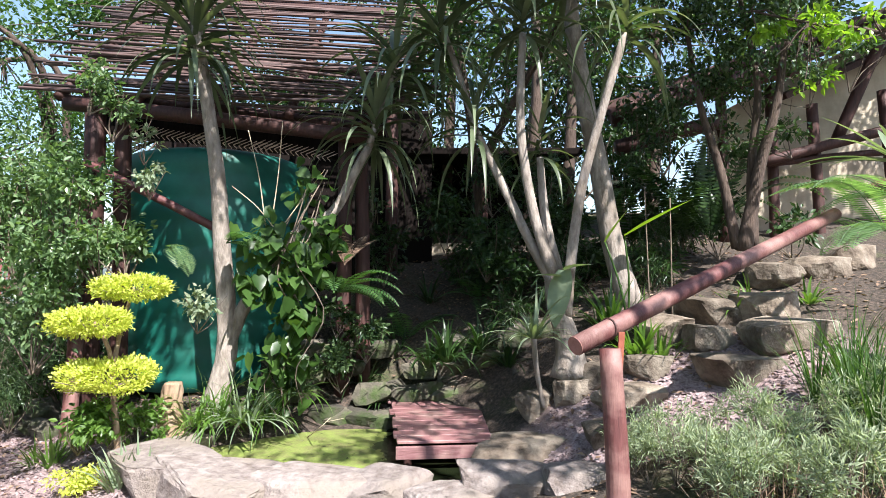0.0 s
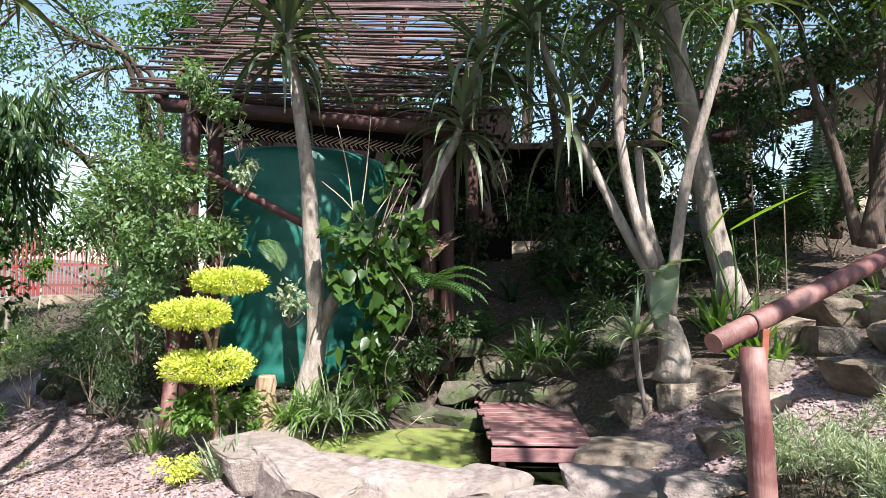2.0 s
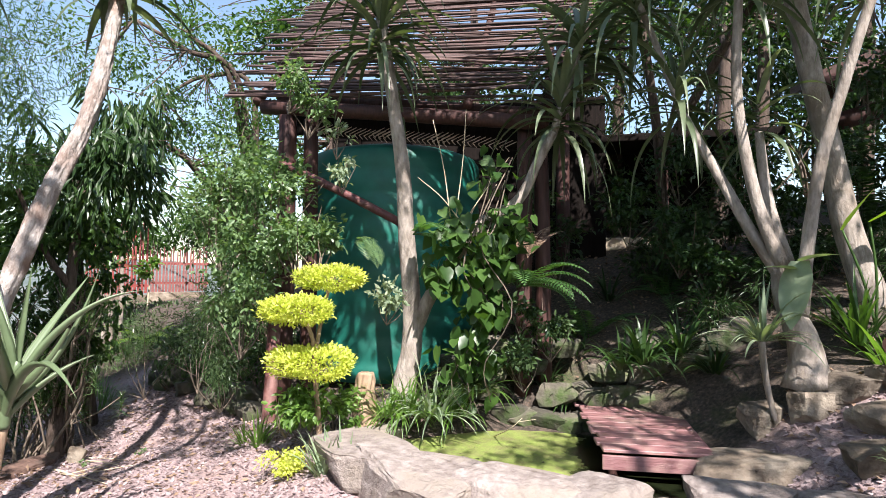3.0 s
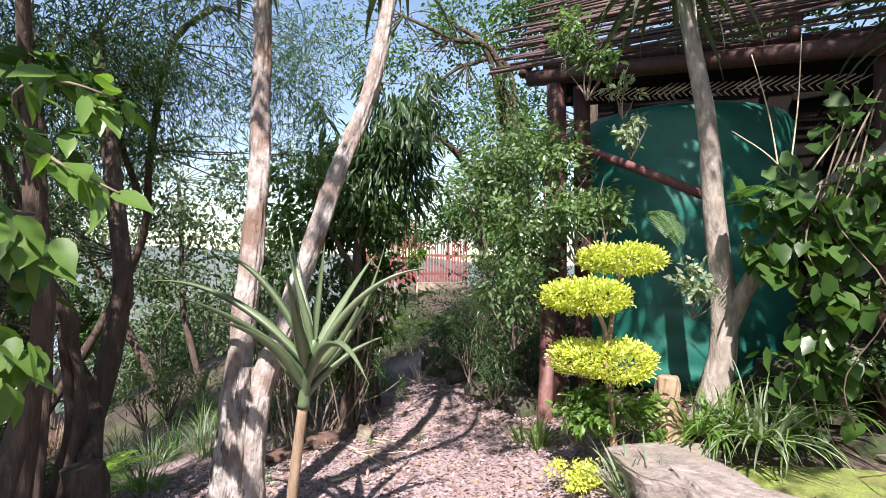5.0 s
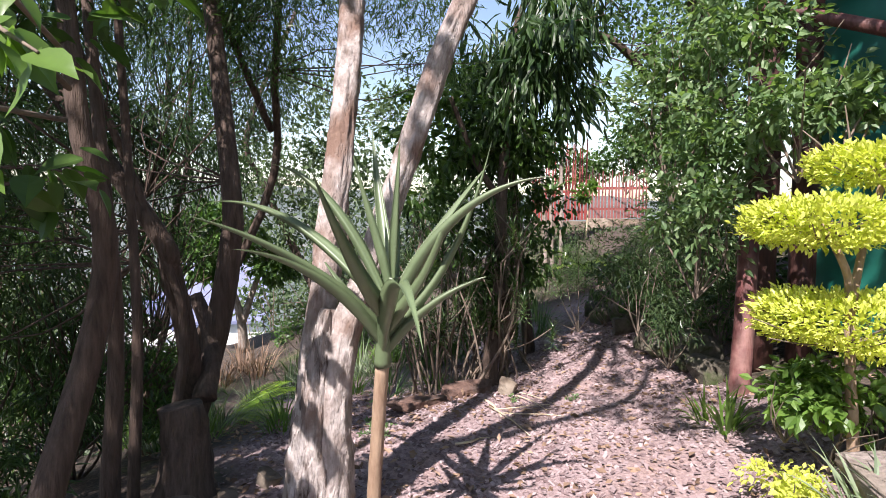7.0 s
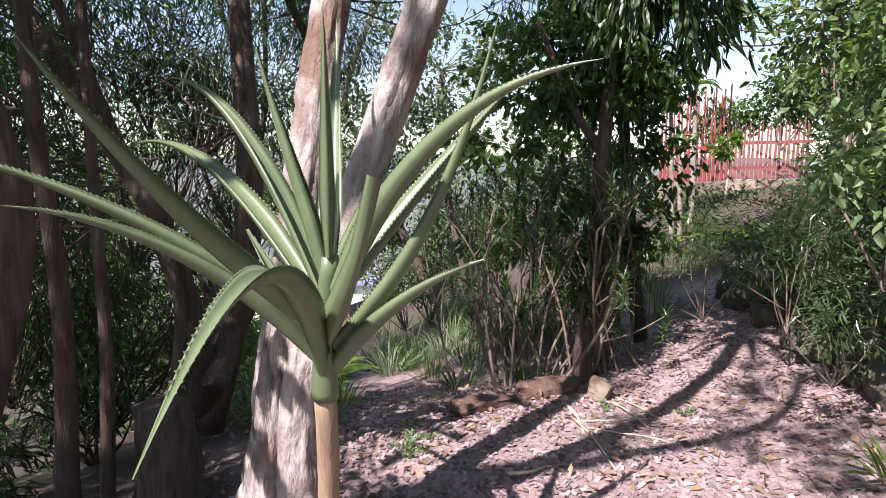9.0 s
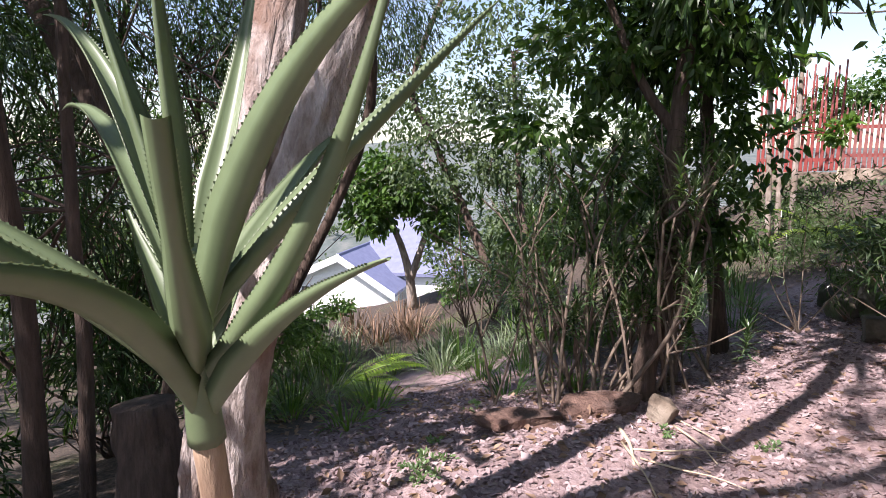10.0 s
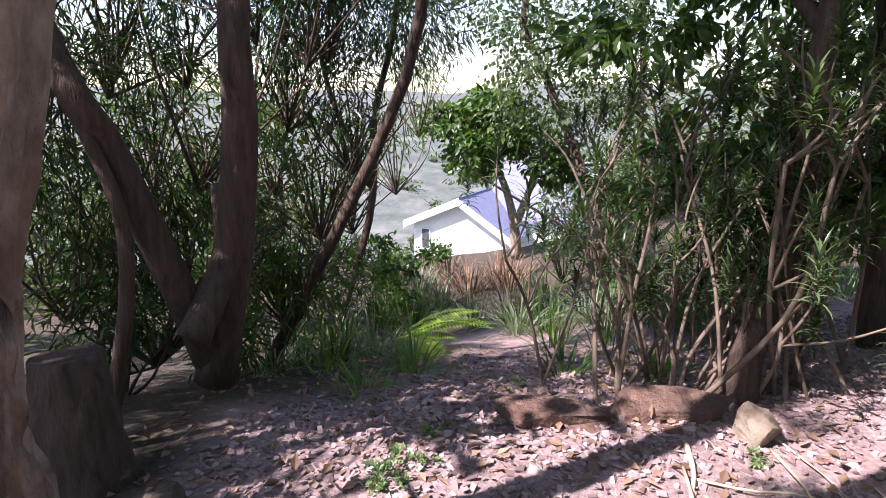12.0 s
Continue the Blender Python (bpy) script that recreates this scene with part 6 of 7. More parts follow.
under("upper_foliage", crown_mesh("upper_foliage", thick([ball((-7.3, 5.6, 1.9), 0.5, 700), ball((-7.2, 6.1, 2.2), 0.55, 900), ball((-6.9, 6.5, 2.0), 0.5, 800), ball((-7.5, 5.4, 1.35), 0.45, 600), ball((-7.63, 6.94, 1.5), 0.6, 900), ball((-7.8, 5.8, 2.4), 0.6, 900), ball((-7.7, 6.2, 0.9), 0.5, 900), ball((-7.9, 5.6, 0.5), 0.45, 700), ball((-7.6, 6.6, 0.3), 0.5, 900), ball((-7.4, 7.0, 0.6), 0.5, 900), ball((-7.3, 6.2, 0.2), 0.4, 500), ball((-8.2, 7.0, 1.8), 0.8, 1000), ball((-8.0, 7.6, 1.1), 0.7, 1000), ball((-8.0, 7.6, 2.3), 0.8, 1000)], 0.5), 0.115, OVAL, LEAF_MID, 0.6, 0.6, 672), sh)
tree("dark large-leaved tree overhanging the path", [[on_ground((-7.6, 7.3, 0)), (-7.74, 7.12, 1.34), (-7.74, 6.98, 3.16), (-7.45, 7.14, 4.27)]],
     [ball((-7.01, 6.73, 2.69), 0.9, 800), ball((-6.66, 6.80, 3.09), 0.7, 600), ball((-7.41, 6.59, 2.26), 0.7, 500), ball((-7.57, 6.41, 3.19), 0.8, 500), ball((-6.86, 6.88, 3.97), 0.7, 350)], 0.27, LANCE, LEAF_DARK, DARK_BARK, 680, 0.07, 0.04, 1.4)
# feathery tree behind the tree aloe
tree("feathery fine-leaved tree behind the tree aloe", [[on_ground((-8.6, 2.5, 0)), (-8.32, 3.90, 1.28), (-7.90, 3.89, 2.67), (-7.56, 3.93, 3.84), (-7.8, 4.6, 4.6)], [(-8.11, 3.91, 2.06), (-7.67, 3.33, 3.01), (-7.74, 3.08, 3.65)]],
     thick([ball((-7.37, 3.86, 3.05), 0.9, 2400), ball((-7.58, 3.30, 3.32), 0.8, 2000), ball((-7.07, 5.06, 3.44), 0.7, 1700), ball((-7.29, 4.06, 3.80), 0.9, 2000), ball((-7.08, 5.40, 2.79), 0.5, 700), ball((-7.75, 3.42, 2.45), 0.6, 300), ball((-7.01, 5.49, 4.14), 0.8, 1300)], 1.3), 0.11, (NARROW[0] * np.array([0.6, 1, 1]), NARROW[1]), LEAF_MID, DARK_BARK, 690, 0.05, 0.03, 0.5)
tree("spreading thin-branched acacia against the sky", [[on_ground((-7.2, 10.6, 0)), (-7.0, 10.4, 2.0), (-6.52, 8.86, 4.82), (-7.09, 8.41, 5.61)], [(-7.0, 10.4, 1.6), (-6.43, 8.97, 4.80), (-7.00, 8.29, 5.25), (-7.60, 7.77, 5.61)], [(-7.0, 10.4, 1.8), (-7.01, 8.54, 3.35), (-7.43, 7.92, 3.67), (-7.90, 7.47, 3.66)],
      [(-7.0, 10.4, 1.6), (-6.91, 10.12, 5.09), (-7.50, 9.48, 5.28), (-8.10, 9.00, 4.73)]],
     [ball((-6.82, 8.44, 5.49), 0.8, 900), ball((-7.33, 7.74, 4.86), 0.8, 700), ball((-6.19, 8.65, 4.11), 0.7, 800), ball((-7.79, 7.29, 5.05), 0.9, 800), ball((-7.15, 8.17, 3.82), 0.8, 700), ball((-7.37, 9.32, 4.63), 0.8, 900), ball((-7.89, 8.92, 3.98), 0.6, 600), ball((-6.77, 9.26, 3.64), 0.7, 800)],
     0.075, SMALL, LEAF_MID, DARK_BARK, 700, 0.09, 0.03, 0.2, per=12, tw=0.014)
bush("leafy creeper heaped over the fence", [ball((-14.02, 15.98, 2.73), 0.8, 900), ball((-13.34, 16.55, 3.07), 1.0, 1200), ball((-14.93, 15.68, 2.67), 0.7, 600), ball((-12.87, 16.91, 3.66), 1.2, 1300), ball((-12.10, 16.97, 2.92), 1.2, 1200)], 0.14, OVAL, LEAF_MID, 710, tw=0.02)
bush("grey-green bush below the fence", [((-11.91, 12.76, 0.49), (0.9, 0.9, 0.5), 2200), ((-11.14, 13.19, 0.47), (0.8, 0.8, 0.5), 2000), ((-10.34, 13.31, 0.41), (0.8, 0.8, 0.5), 2000), ((-11.90, 11.92, 0.28), (0.7, 0.7, 0.5), 1500), ((-10.39, 11.85, -0.01), (0.8, 0.8, 0.4), 1800), ((-9.15, 11.57, -0.04), (0.8, 0.8, 0.4), 1800)], 0.09, SMALL, LEAF_FAR, 711)
bush("mixed green undergrowth on the bank beside the path", [ball((-7.3, 9.0, 0.2), 0.6, 700), ball((-6.4, 8.2, 0.0), 0.55, 700), ball((-8.9, 10.6, -0.1), 0.45, 300), ball((-6.9, 10.6, 0.8), 0.8, 900), ball((-5.6, 7.8, 0.0), 0.5, 600), ball((-6.6, 9.6, 0.7), 0.8, 900), ball((-5.4, 8.6, 0.6), 0.7, 900)], 0.10, OVAL, LEAF_GLOSSY, 712)
bush("dark leafy clump round the shelter posts", [ball((-1.25, 7.0, 0.55), 0.32, 420), ball((-0.95, 7.1, 0.9), 0.32, 380), ball((-1.3, 6.95, 1.15), 0.26, 240)], 0.085, OVAL, LEAF_GLOSSY, 715)
bush("dark shrubs crowding the bank beside the path", [ball((-5.9, 8.1, 0.3), 0.6, 900), ball((-5.0, 7.55, 0.35), 0.5, 700), ball((-7.1, 9.5, 0.4), 0.7, 1000), ball((-6.3, 8.7, 0.9), 0.7, 1000), ball((-8.3, 10.5, 0.5), 0.7, 900), ball((-5.3, 8.2, 1.2), 0.6, 900), ball((-7.6, 10.2, 1.1), 0.7, 900)], 0.10, NARROW, LEAF_GLOSSY, 713, per=10, tw=0.008)
bush("grey-green undergrowth where the path ends", [ball((-9.0, 9.9, 0.0), 0.55, 900), ball((-9.8, 10.8, 0.2), 0.6, 900), ball((-10.6, 11.4, 0.35), 0.6, 900), ball((-8.7, 10.5, 0.15), 0.45, 600), ball((-9.6, 9.6, -0.1), 0.45, 600), ball((-11.4, 11.2, 0.2), 0.6, 800)], 0.09, NARROW, LEAF_PALE, 714, droop=0.1, per=8)
paw = thing("pawpaw", "young pale-stemmed pawpaw trees below the fence", "tree", on_ground((-10.3, 10.2, 0)))
for k, (a, b2) in enumerate((((-10.82, 10.73, 0.18), (-10.91, 10.64, 2.30)), ((-10.60, 10.96, 0.19), (-10.63, 10.93, 2.74)), ((-10.73, 10.83, 0.18), (-10.78, 10.78, 1.63)))):
    under("stem", tube("stem", [on_ground(a), b2], 0.05, 0.035, ALOE_BARK, 10, 8, 0.05), paw)
    under("foliage", tuft_mesh("foliage", b2, 18, 0.7, 0.12, 1.4, LEAF_MID, 1.4, 720 + k), paw)
tree("pale forked tree beside the fence", [[on_ground((-9.6, 13.3, 0)), (-9.8, 13.4, 2.0), (-10.1, 13.2, 3.5)], [(-9.8, 13.4, 1.9), (-9.7, 13.5, 2.9), (-9.5, 13.6, 3.9)]],
     [ball((-9.2, 12.9, 2.6), 0.6, 420), ball((-8.8, 12.6, 1.7), 0.6, 500), ball((-9.4, 13.4, 4.2), 0.7, 420), ball((-8.6, 12.9, 3.4), 0.7, 500)], 0.12, OVAL, LEAF_GLOSSY, PALE_BARK, 728, 0.11, 0.06)
for k, (x, y) in enumerate(((-8.2, 8.0), (-8.7, 8.5), (-9.3, 8.9), (-9.0, 8.1), (-9.9, 9.2), (-10.6, 10.0), (-9.8, 8.3))):
    tuft("arching grass tuft on the slope behind the shrub", (x, y, top(x, y) - 0.02), 60, 0.55, 0.016, 1.4, (LEAF_MID, LEAF_PALE)[k % 2], 980 + k, spread=0.9, group="grass tufts behind the shrub", radius=0.25)
sap = thing("sapling", "thin sapling with a round leafy head by the fence", "tree", on_ground((-11.17, 12.35, 0.64)))
under("stem", tube("stem", [on_ground((-11.17, 12.35, 0.64)), (-11.13, 12.40, 1.58)], 0.02, 0.015, STRAW, 6, 6), sap)
under("crown", crown_mesh("crown", [ball((-11.11, 12.41, 1.68), 0.32, 160)], 0.15, OVAL, LEAF_LIGHT, 0.3, 0.6, 725), sap)

# undergrowth down the slope
for k, (p, n, ln, lf) in enumerate((((-8.84, 3.48, -1.20), 60, 0.6, LEAF_SILVER), ((-7.88, 3.93, -1.05), 60, 0.45, LEAF_LIGHT), ((-8.69, 3.18, -1.20), 60, 0.6, LEAF_MID), ((-10.20, 5.35, -1.50), 90, 0.8, LEAF_MID), ((-9.99, 5.05, -1.50), 70, 0.7, LEAF_SILVER), ((-7.60, 5.09, -0.95), 40, 0.45, LEAF_MID),
                                 ((-7.09, 3.65, -0.85), 50, 0.3, LEAF_LIGHT), ((-8.07, 2.74, -1.00), 60, 0.6, LEAF_SILVER), ((-7.61, 5.76, -0.90), 50, 0.4, LEAF_LIGHT), ((-11.41, 4.58, -1.70), 70, 0.7, LEAF_SILVER), ((-11.95, 3.74, -1.80), 80, 0.7, LEAF_MID), ((-12.22, 3.19, -1.80), 80, 0.8, LEAF_MID))):
    tuft("arching grass tuft on the lower slope", on_ground(p), n, ln, 0.018, 1.5, lf, 730 + k, spread=0.9, group="grass tufts of the lower slope", radius=0.18)
for k, (p, r) in enumerate((((-5.81, 4.01, -0.62), 0.13), ((-6.15, 4.14, -0.62), 0.06), ((-7.08, 4.61, -0.75), 0.1), ((-6.03, 5.65, -0.60), 0.05), ((-5.69, 6.09, -0.60), 0.07), ((-5.70, 3.98, -0.62), 0.1))):
    th = thing("weed", "small pale green weed in the bark chips", "weed", on_ground(p), "weeds in the bark")
    under("foliage", crown_mesh("foliage", [((p[0], p[1], top(p[0], p[1]) + 0.03), (r, r, 0.03), int(1100 * r))], 0.032, SMALL, LEAF_PALE, -0.4, 0.4, 750 + k), th)
bush("dark understorey along the slope", [ball((-8.6, 2.6, -0.7), 0.6, 700), ball((-9.6, 3.0, -1.0), 0.6, 600), ball((-8.0, 1.5, -0.5), 0.8, 900), ball((-9.8, 2.0, -0.8), 0.9, 900), ball((-11.4, 3.2, -1.4), 0.7, 700), ball((-7.3, 2.7, -0.75), 0.4, 400), ball((-12.5, 7.4, -1.2), 0.8, 800), ball((-9.2, 6.6, -0.9), 0.6, 700), ball((-8.3, 6.6, -0.5), 0.5, 600)], 0.13, NARROW, LEAF_MID, 760, droop=0.4)
bush("dense dark thicket beside the path", thick([ball((-7.0, 0.6, 0.0), 0.9, 900), ball((-7.6, 1.4, 0.5), 0.9, 900), ball((-8.2, 2.2, 1.4), 0.9, 200), ball((-8.8, 1.2, 2.4), 1.1, 900), ball((-7.6, 0.2, 1.6), 1.0, 900), ball((-6.4, -0.4, 0.6), 0.8, 800), ball((-9.5, 2.8, 2.6), 1.0, 800), ball((-6.2, 1.6, -0.55), 0.4, 420), ball((-5.6, 1.0, -0.35), 0.45, 450), ball((-7.2, 2.0, -0.5), 0.5, 500),
      ball((-8.4, 0.4, 3.4), 1.1, 900), ball((-9.4, 1.6, 3.6), 1.1, 900), ball((-10.5, 3.2, 3.8), 1.0, 700), ball((-5.0, 0.6, -0.2), 0.4, 350)], 1.25), 0.12, NARROW, LEAF_DARK, 765, droop=0.5, per=9, tw=0.016, bark=DARK_BARK)
bush("lacy twiggy trees between the garden and the valley", thick([ball((-11.80, 1.70, 0.87), 0.9, 300), ball((-12.54, 2.66, 0.02), 0.8, 260), ball((-13.14, 3.31, 0.71), 0.9, 260), ball((-11.46, 2.36, -0.50), 0.7, 260), ball((-10.55, 1.20, 0.74), 0.9, 380), ball((-13.66, 3.66, 1.63), 0.9, 300), ball((-9.87, 0.94, 1.15), 0.9, 420), ball((-11.38, 2.04, 1.86), 0.9, 380), ball((-13.56, 2.64, -1.38), 0.5, 220), ball((-12.86, 6.67, -0.89), 0.7, 300), ball((-12.49, 6.05, -1.01), 0.6, 300)], 1.4),
     0.14, NARROW, LEAF_MID, 766, droop=0.5, per=16, tw=0.014, bark=DARK_BARK)
g = np.random.default_rng(768)
for k in range(34):
    x, y = -7.9 - 5.5 * g.random(), 2.6 + 4.6 * g.random()
    if (abs(y - 5.0 - 0.25 * (x + 8)) < 0.5 and x > -12) or math.hypot(x + 8.9, y - 3.9) < 0.9:
        continue
    tuft("arching grass tuft on the lower slope", (x, y, top(x, y) - 0.02), 46, 0.4 + 0.35 * g.random(), 0.016, 1.5, (LEAF_MID, LEAF_SILVER, LEAF_LIGHT)[k % 3], 920 + k, spread=0.95, group="grass tufts of the lower slope", radius=0.22)
for k, (x, y, ln, lf) in enumerate(((-14.0, 4.6, 0.8, LEAF_DRY), (-13.6, 5.3, 0.8, LEAF_DRY), (-14.6, 5.2, 0.9, LEAF_DRY), (-13.2, 4.0, 0.7, LEAF_SILVER), (-14.2, 3.6, 0.8, LEAF_SILVER), (-15.0, 4.2, 0.9, LEAF_DRY))):
    tuft("dry pale grass tuft at the end of the lower path", (x, y, top(x, y) - 0.02), 90, ln, 0.02, 1.1, lf, 960 + k, spread=0.7, group="dry grass tufts", radius=0.35)
bush("low leafy bushes before the house", [ball((-14.2, 3.2, -1.9), 0.5, 500), ball((-15.2, 3.9, -2.0), 0.45, 420), ball((-13.0, 3.0, -1.6), 0.5, 500), ball((-16.0, 6.8, -2.0), 0.6, 500), ball((-12.4, 3.5, -1.9), 0.35, 300)], 0.12, OVAL, LEAF_MID, 967)
bush("dense dark crowns over the thicket", thick([ball((-8.95, 1.23, 2.32), 0.8, 1300), ball((-9.38, 1.65, 2.12), 0.8, 1300), ball((-9.70, 2.25, 2.56), 0.8, 1300), ball((-9.96, 2.91, 2.29), 0.7, 1100), ball((-9.11, 1.38, 1.32), 0.7, 1100), ball((-9.93, 2.45, 1.44), 0.6, 800), ball((-8.29, 0.88, 1.76), 0.9, 1300), ball((-9.46, 2.00, 3.04), 0.9, 1300)], 1.0), 0.12, NARROW, LEAF_DARK, 763, droop=0.6, per=8, tw=0.014, bark=DARK_BARK)
# woods below and around
cl = []
g = np.random.default_rng(770)
for k in range(64):
    x = -11 - 14 * g.random()
    y = 3.2 + x * 0.04 - (0.5 + 12 * g.random())
    cl.append(((x, y, height(x, y) + 0.6 + 2.9 * g.random()), (1.2, 1.2, 1.1), 260))
tagged(bush("green wooded slope below the garden", cl, 0.2, OVAL, LEAF_FAR, 771, tw=0.03, per=4), kind="stuff")
cl = []
for k in range(46):
    x, y = -14 - 13 * g.random(), 8.2 + 8 * g.random()
    cl.append(((x, y, height(x, y) + 1.0 + 2.2 * g.random()), (1.4, 1.4, 1.6), 420))
tagged(bush("green wooded slope beside the valley", cl, 0.2, OVAL, LEAF_FAR, 772, tw=0.03, per=4), kind="stuff")
# Added trees, never in view, that cut the low sky light.
cl = []
for k in range(60):
    a = -2.9 + 2.6 * g.random()
    rr = 8.5 + 3.5 * g.random()
    x, y = -0.5 + rr * math.cos(a), 1.0 + rr * math.sin(a)
    cl.append(((x, y, height(x, y) + 0.6 + 3.6 * g.random()), (1.4, 1.4, 1.2), 330))
tagged(bush("unseen leafy hedge added behind the start of the path to block low sky", cl, 0.19, OVAL, LEAF_MID, 775, tw=0.03, per=4), kind="stuff")
cl = []
for k in range(90):
    x, y = -45 - 200 * g.random() ** 1.4, -140 + 290 * g.random()
    s = 2.2 + 2.5 * g.random()
    cl.append(((x, y, height(x, y) + s * 0.5), (s * 1.5, s * 1.5, s), 130))
tagged(bush("distant wooded valley and hills", cl, 1.3, OVAL, LEAF_FAR, 773, tw=0.2, per=2), kind="stuff")
cl = []
for k in range(34):
    x, y = -6 + 12 * g.random(), 11.5 + 4 * g.random()
    cl.append(((x, y, height(x, y) + 1.2 + 3.2 * g.random()), (1.2, 1.0, 1.2), 420))
tagged(bush("tall dark trees behind the shelter", cl, 0.16, OVAL, LEAF_DARK, 774, tw=0.04, per=4), kind="stuff")
# More dark leaves, added so that the bank reads as shaded.
bush("dense dark shrubbery added to deepen the shade of the bank", [ball((0.61, 7.98, 2.13), 0.5, 800), ball((0.90, 7.75, 1.65), 0.4, 600), ball((0.05, 8.60, 2.52), 0.5, 700), ball((1.73, 8.01, 2.29), 0.5, 700), ball((1.46, 8.27, 2.90), 0.6, 800), ball((2.95, 8.50, 2.94), 0.6, 700)], 0.09, OVAL, LEAF_DARK, 775, tw=0.01)
tree("leafy tree canopy above the bank", [[on_ground((0.6, 9.2, 0)), (0.5, 9.0, 3.5), (0.2, 8.6, 5.5)], [(0.5, 9.0, 3.2), (1.4, 8.4, 4.8), (1.8, 7.8, 5.4)]],
     [ball((0.2, 8.4, 5.0), 0.9, 900), ball((1.2, 8.2, 5.3), 0.9, 900), ball((2.2, 8.2, 5.2), 0.9, 800), ball((-0.6, 8.8, 5.5), 0.8, 700)], 0.09, OVAL, LEAF_MID, DARK_BARK, 776, 0.09, 0.05)

# Unseen tree, its clumps set where they shade the path and left ground.
tree("unseen leafy tree added over the start of the path for shade", [[on_ground((-2.6, -2.6, 0)), (-2.7, -2.4, 2.6), (-3.0, -1.6, 4.8)], [(-2.7, -2.4, 2.4), (-3.8, -1.8, 4.4), (-4.2, -1.2, 5.2)], [(-3.0, -1.6, 4.8), (-2.8, 0.0, 5.4), (-2.5, 1.6, 5.7), (-2.9, 2.6, 5.9)]],
     [ball((-2.3, 1.7, 5.7), 0.6, 260), ball((-3.0, 2.5, 5.9), 0.6, 240), ball((-1.7, 2.3, 5.9), 0.6, 200), ball((-2.9, 1.0, 5.6), 0.5, 160), ball((-3.0, -1.4, 5.2), 0.8, 800), ball((-3.9, -1.3, 5.4), 0.8, 800), ball((-3.5, -2.0, 5.0), 0.8, 700), ball((-4.6, -0.9, 5.2), 0.7, 600), ball((-5.2, -0.6, 5.0), 0.8, 900), ball((-4.6, -2.2, 5.6), 0.9, 1300), ball((-3.2, -2.8, 5.4), 0.9, 1300), ball((-5.4, -1.7, 5.6), 0.9, 700)], 0.11, OVAL, LEAF_MID, DARK_BARK, 785, 0.12, 0.05)
# Added out of view; its sparse clumps throw dapples on pond and deck.
tree("unseen leafy tree added behind the start of the path to dapple the pond", [[on_ground((4.4, -1.6, 0)), (4.2, -1.2, 3.0), (3.4, -0.2, 5.2), (2.3, 1.0, 6.1)], [(4.2, -1.2, 2.6), (4.0, 0.4, 5.0), (3.2, 1.6, 6.0)]],
     [ball((1.9, 1.3, 6.3), 0.8, 260), ball((1.0, 1.0, 6.4), 0.7, 120), ball((2.8, 1.7, 6.3), 0.8, 420), ball((0.9, 2.2, 6.5), 0.7, 130), ball((3.4, 0.9, 6.0), 0.8, 700), ball((3.6, 2.4, 6.3), 0.8, 800)], 0.12, OVAL, LEAF_MID, DARK_BARK, 783, 0.12, 0.05)
# Off to the right, out of view: added to keep sun off the lodge.
tree("unseen leafy tree added below the lodge to shade its wall", [[on_ground((8.6, 4.2, 0)), (8.6, 5.0, 4.0), (8.4, 6.6, 6.6)]],
     [ball((8.4, 7.0, 7.0), 1.1, 1000), ball((7.3, 7.2, 6.8), 1.0, 1000), ball((9.4, 6.8, 6.6), 1.1, 1000), ball((8.8, 7.6, 7.6), 1.0, 900), ball((10.4, 6.6, 6.2), 1.1, 900), ball((6.2, 7.0, 7.2), 0.9, 900), ball((9.8, 6.0, 5.4), 1.0, 800), ball((5.2, 7.0, 7.4), 0.9, 800)], 0.12, OVAL, LEAF_MID, DARK_BARK, 787, 0.14, 0.06)
# Tree outside the view, added so its crown darkens the path and slope.
tree("unseen tall tree added beside the path for shade", [[on_ground((-5.9, 0.4, 0)), (-5.8, 0.5, 2.5), (-5.3, 0.6, 5.0)], [(-5.8, 0.5, 2.2), (-6.4, 0.9, 4.4), (-6.6, 1.4, 5.4)]],
     [ball((-5.0, 0.6, 5.4), 1.0, 800), ball((-5.9, 0.9, 5.8), 1.0, 220), ball((-6.7, 1.5, 5.4), 1.0, 260), ball((-4.3, 1.2, 6.0), 0.8, 450), ball((-5.6, 1.9, 6.2), 0.9, 600), ball((-7.2, 2.2, 5.6), 1.0, 900), ball((-7.2, 3.4, 5.6), 1.0, 800) ], 0.11, OVAL, LEAF_MID, DARK_BARK, 780, 0.10, 0.05)
for k, (bx, by, hh) in enumerate(((-6.5, 12.5, 7.5), (-3.0, 12.0, 8.5), (0.0, 12.3, 8.0), (2.6, 12.0, 7.5), (5.0, 13.5, 8.5), (8.2, 13.5, 9.0), (-9.0, 13.2, 5.5), (1.6, 10.6, 7.0))):
    gz = height(bx, by)
    g = np.random.default_rng(790 + k)
    cl = [((bx + 1.3 * g.normal(), by + 0.7 * g.normal(), gz + hh * (0.35 + 0.6 * g.random())), (1.1, 1.0, 0.9), 520) for _ in range(11 if k < 6 else 5)]
    tree("tall leafy tree behind the garden buildings", [[(bx, by, gz - 0.2), (bx + 0.2, by, gz + hh * 0.5), (bx, by + 0.2, gz + hh * 0.95)]], cl, 0.13, OVAL, (LEAF_MID, LEAF_DARK, LEAF_MID, LEAF_DARK)[k % 4], DARK_BARK, 800 + k * 5, 0.14, 0.05, per=5, tw=0.025)

# ---- bark chips and litter ----
g = np.random.default_rng(900)
N = 78000
px, py = -8.5 + 13.5 * g.random(N), -0.5 + 9.5 * g.random(N)
keep = (on_track(px, py) > 0.3 + 0.5 * g.random(N))
px, py = px[keep], py[keep]
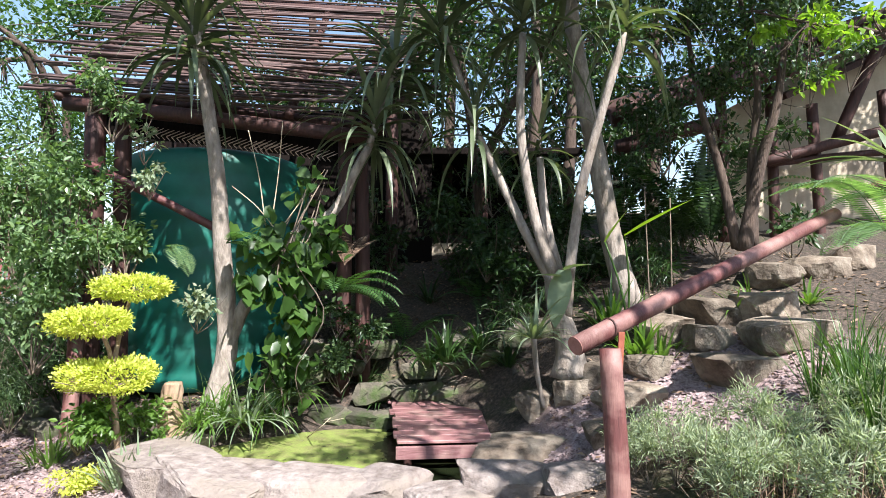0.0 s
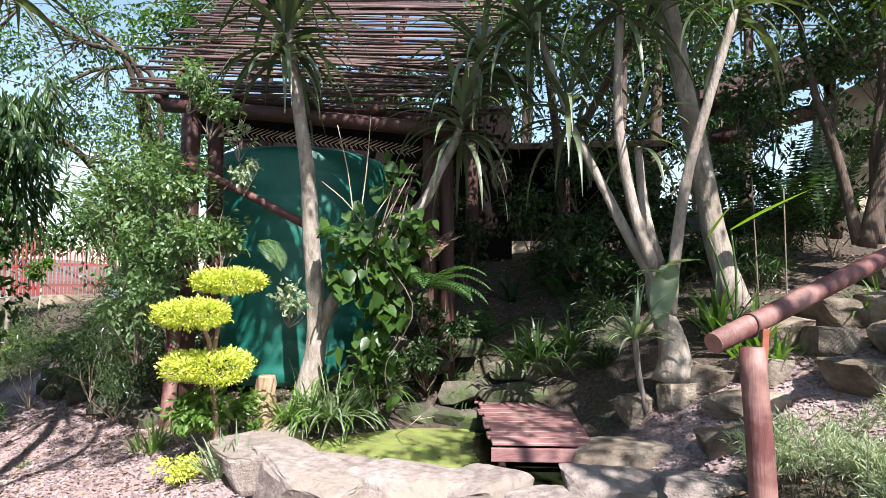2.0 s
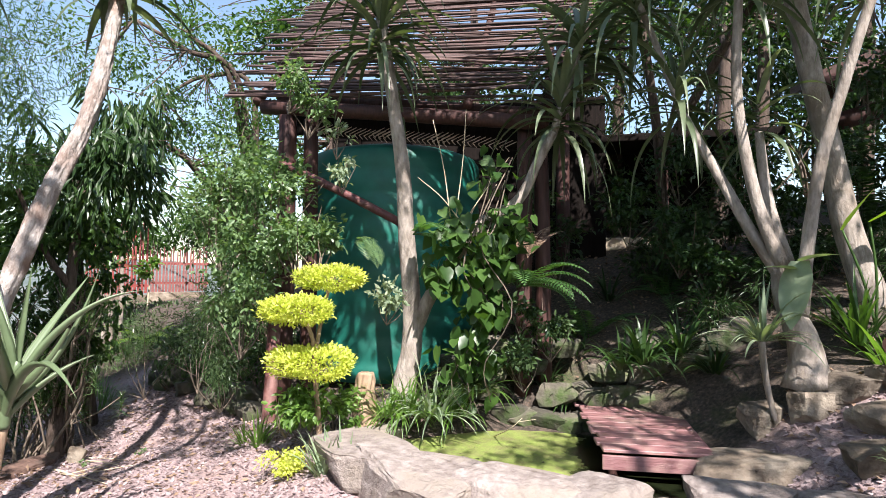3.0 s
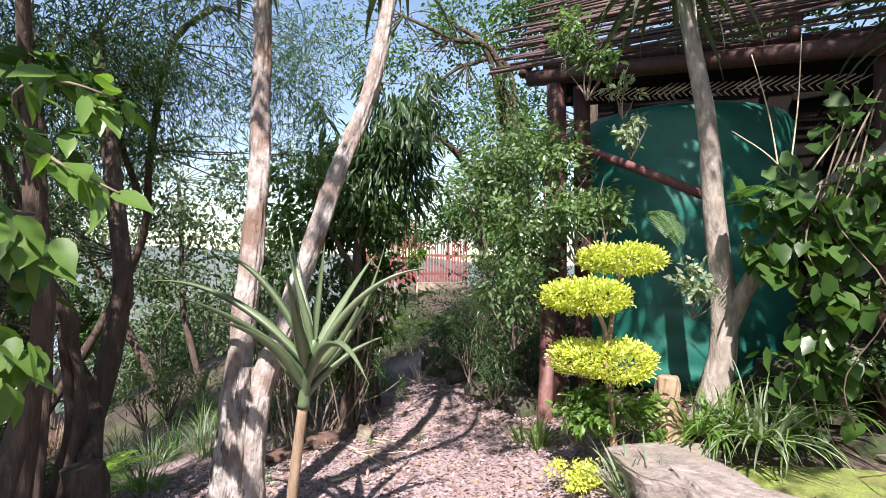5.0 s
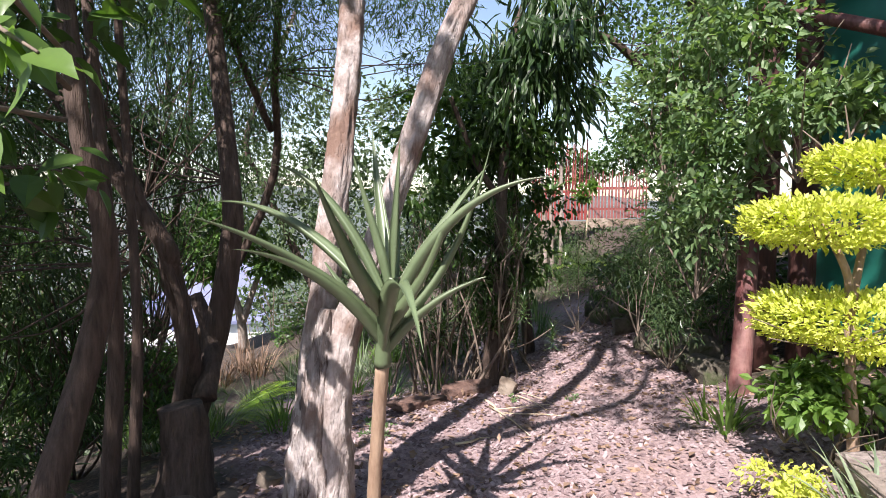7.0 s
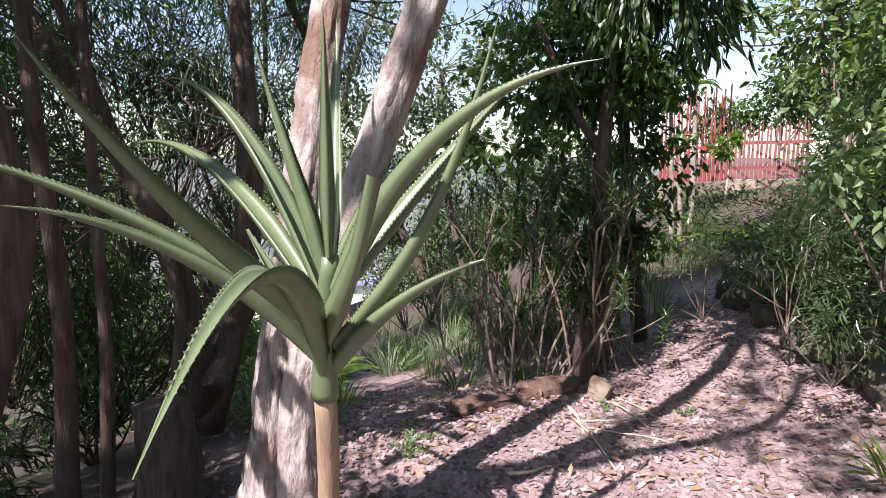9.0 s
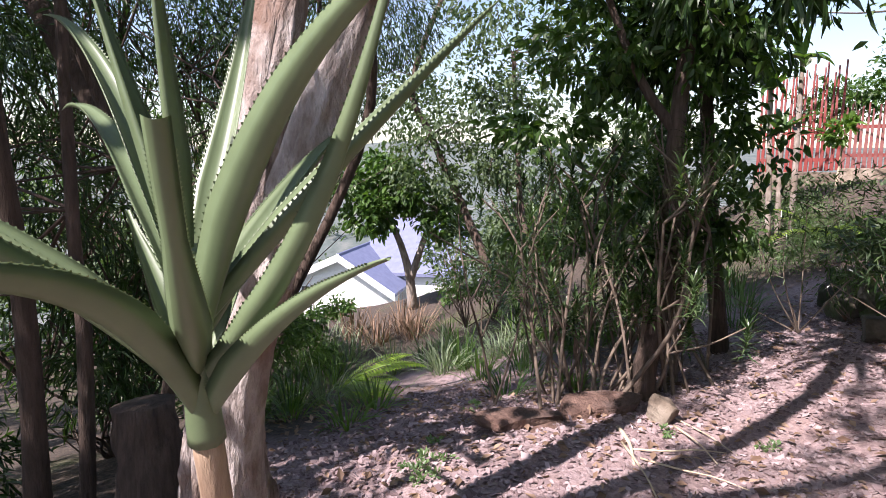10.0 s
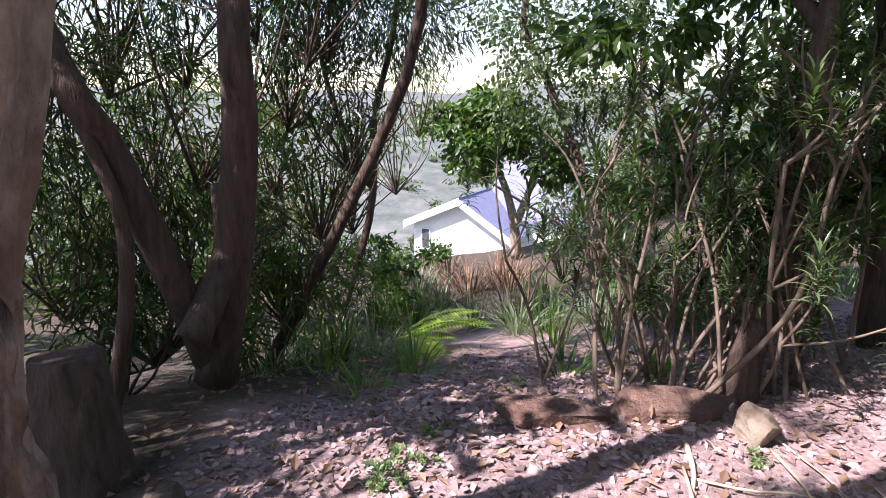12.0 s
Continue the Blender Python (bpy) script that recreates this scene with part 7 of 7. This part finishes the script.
pz = land(px, py) + np.array([noise.noise(Vector((a * 1.3, b * 1.3, 0))) * 0.05 + noise.noise(Vector((a * 4, b * 4, 3))) * 0.022 for a, b in zip(px, py)])
n = len(px)
sx_, sy_ = 0.009 + 0.021 * g.random(n) ** 2, 0.007 + 0.010 * g.random(n)
a = g.random(n) * 6.28
tilt = g.normal(0, 0.35, (n, 2))
cs, sn = np.cos(a), np.sin(a)
loc = np.array([(-1, -1, 0), (1, -0.8, 0), (0.9, 1, 0), (-0.8, 0.9, 0), (-0.9, -0.9, 1), (0.9, -0.7, 1), (0.8, 0.9, 1), (-0.7, 0.8, 1)])
lx, ly = loc[None, :, 0] * sx_[:, None] * (1 + g.normal(0, 0.15, (n, 8))), loc[None, :, 1] * sy_[:, None]
V = np.stack([px[:, None] + lx * cs[:, None] - ly * sn[:, None], py[:, None] + lx * sn[:, None] + ly * cs[:, None],
              pz[:, None] + 0.002 + 0.005 * loc[None, :, 2] + lx * tilt[:, :1] + ly * tilt[:, 1:] + 0.008 * g.random((n, 1))], -1)
F = np.array([(4, 5, 6, 7), (0, 1, 5, 4), (1, 2, 6, 5), (2, 3, 7, 6), (3, 0, 4, 7)])
Q = (F[None] + (np.arange(n) * 8)[:, None, None]).reshape(-1, 4)
tagged(part("bark_chips", raw_mesh("bark_chips", V.reshape(-1, 3), Q, None, CHIP)), "loose pinkish bark chips strewn over the path", "bark chips", kind="stuff")
N = 9000
px, py = -9 + 14 * g.random(N), 2.5 + 8 * g.random(N)
pond = (np.abs(px + 0.85) < 1.9) & (np.abs(py - 5.85) < 1.2)
px, py = px[~pond], py[~pond]
pz = land(px, py) + np.array([noise.noise(Vector((a * 1.3, b * 1.3, 0))) * 0.05 for a, b in zip(px, py)]) + 0.015
v, t = leaves_np(np.stack([px, py, pz], -1), np.c_[g.normal(0, 1, (len(px), 2)), g.normal(0, 0.25, len(px))], 0.04 + 0.05 * g.random(len(px)), SMALL, 0.4, g)
tagged(part("leaf_litter", raw_mesh("leaf_litter", v, None, t, LEAF_DRY)), "dry brown fallen leaves over the soil", "leaf litter", kind="stuff")
for k, (p, q2, r) in enumerate((((-5.93, 5.27, -0.57), (-5.08, 5.00, -0.57), 0.012), ((-6.12, 5.36, -0.60), (-5.66, 5.19, -0.60), 0.022), ((-5.85, 5.29, -0.60), (-5.71, 5.84, -0.58), 0.01), ((-6.29, 5.84, -0.60), (-5.66, 5.87, -0.58), 0.009),
                               ((-5.74, 5.28, -0.58), (-5.18, 5.56, -0.58), 0.01), ((-6.13, 5.77, -0.58), (-5.59, 5.68, -0.58), 0.012), ((-5.26, 4.40, -0.58), (-5.27, 4.74, -0.58), 0.016))):
    th = thing("fallen_stick", "dry pale stick lying on the bark chips", "stick", p, "fallen sticks")
    a, b2 = np.array(on_ground(p, 0.012)), np.array(on_ground(q2, 0.012))
    under("stick", tube("stick", [a, (a * 2 + b2) / 3 + [0.03, 0.01, 0.01], (a + b2 * 2) / 3 + [-0.02, 0.03, 0.0], b2], r * 0.65, r * 0.35, STRAW, 9, 6, 0.1), th)
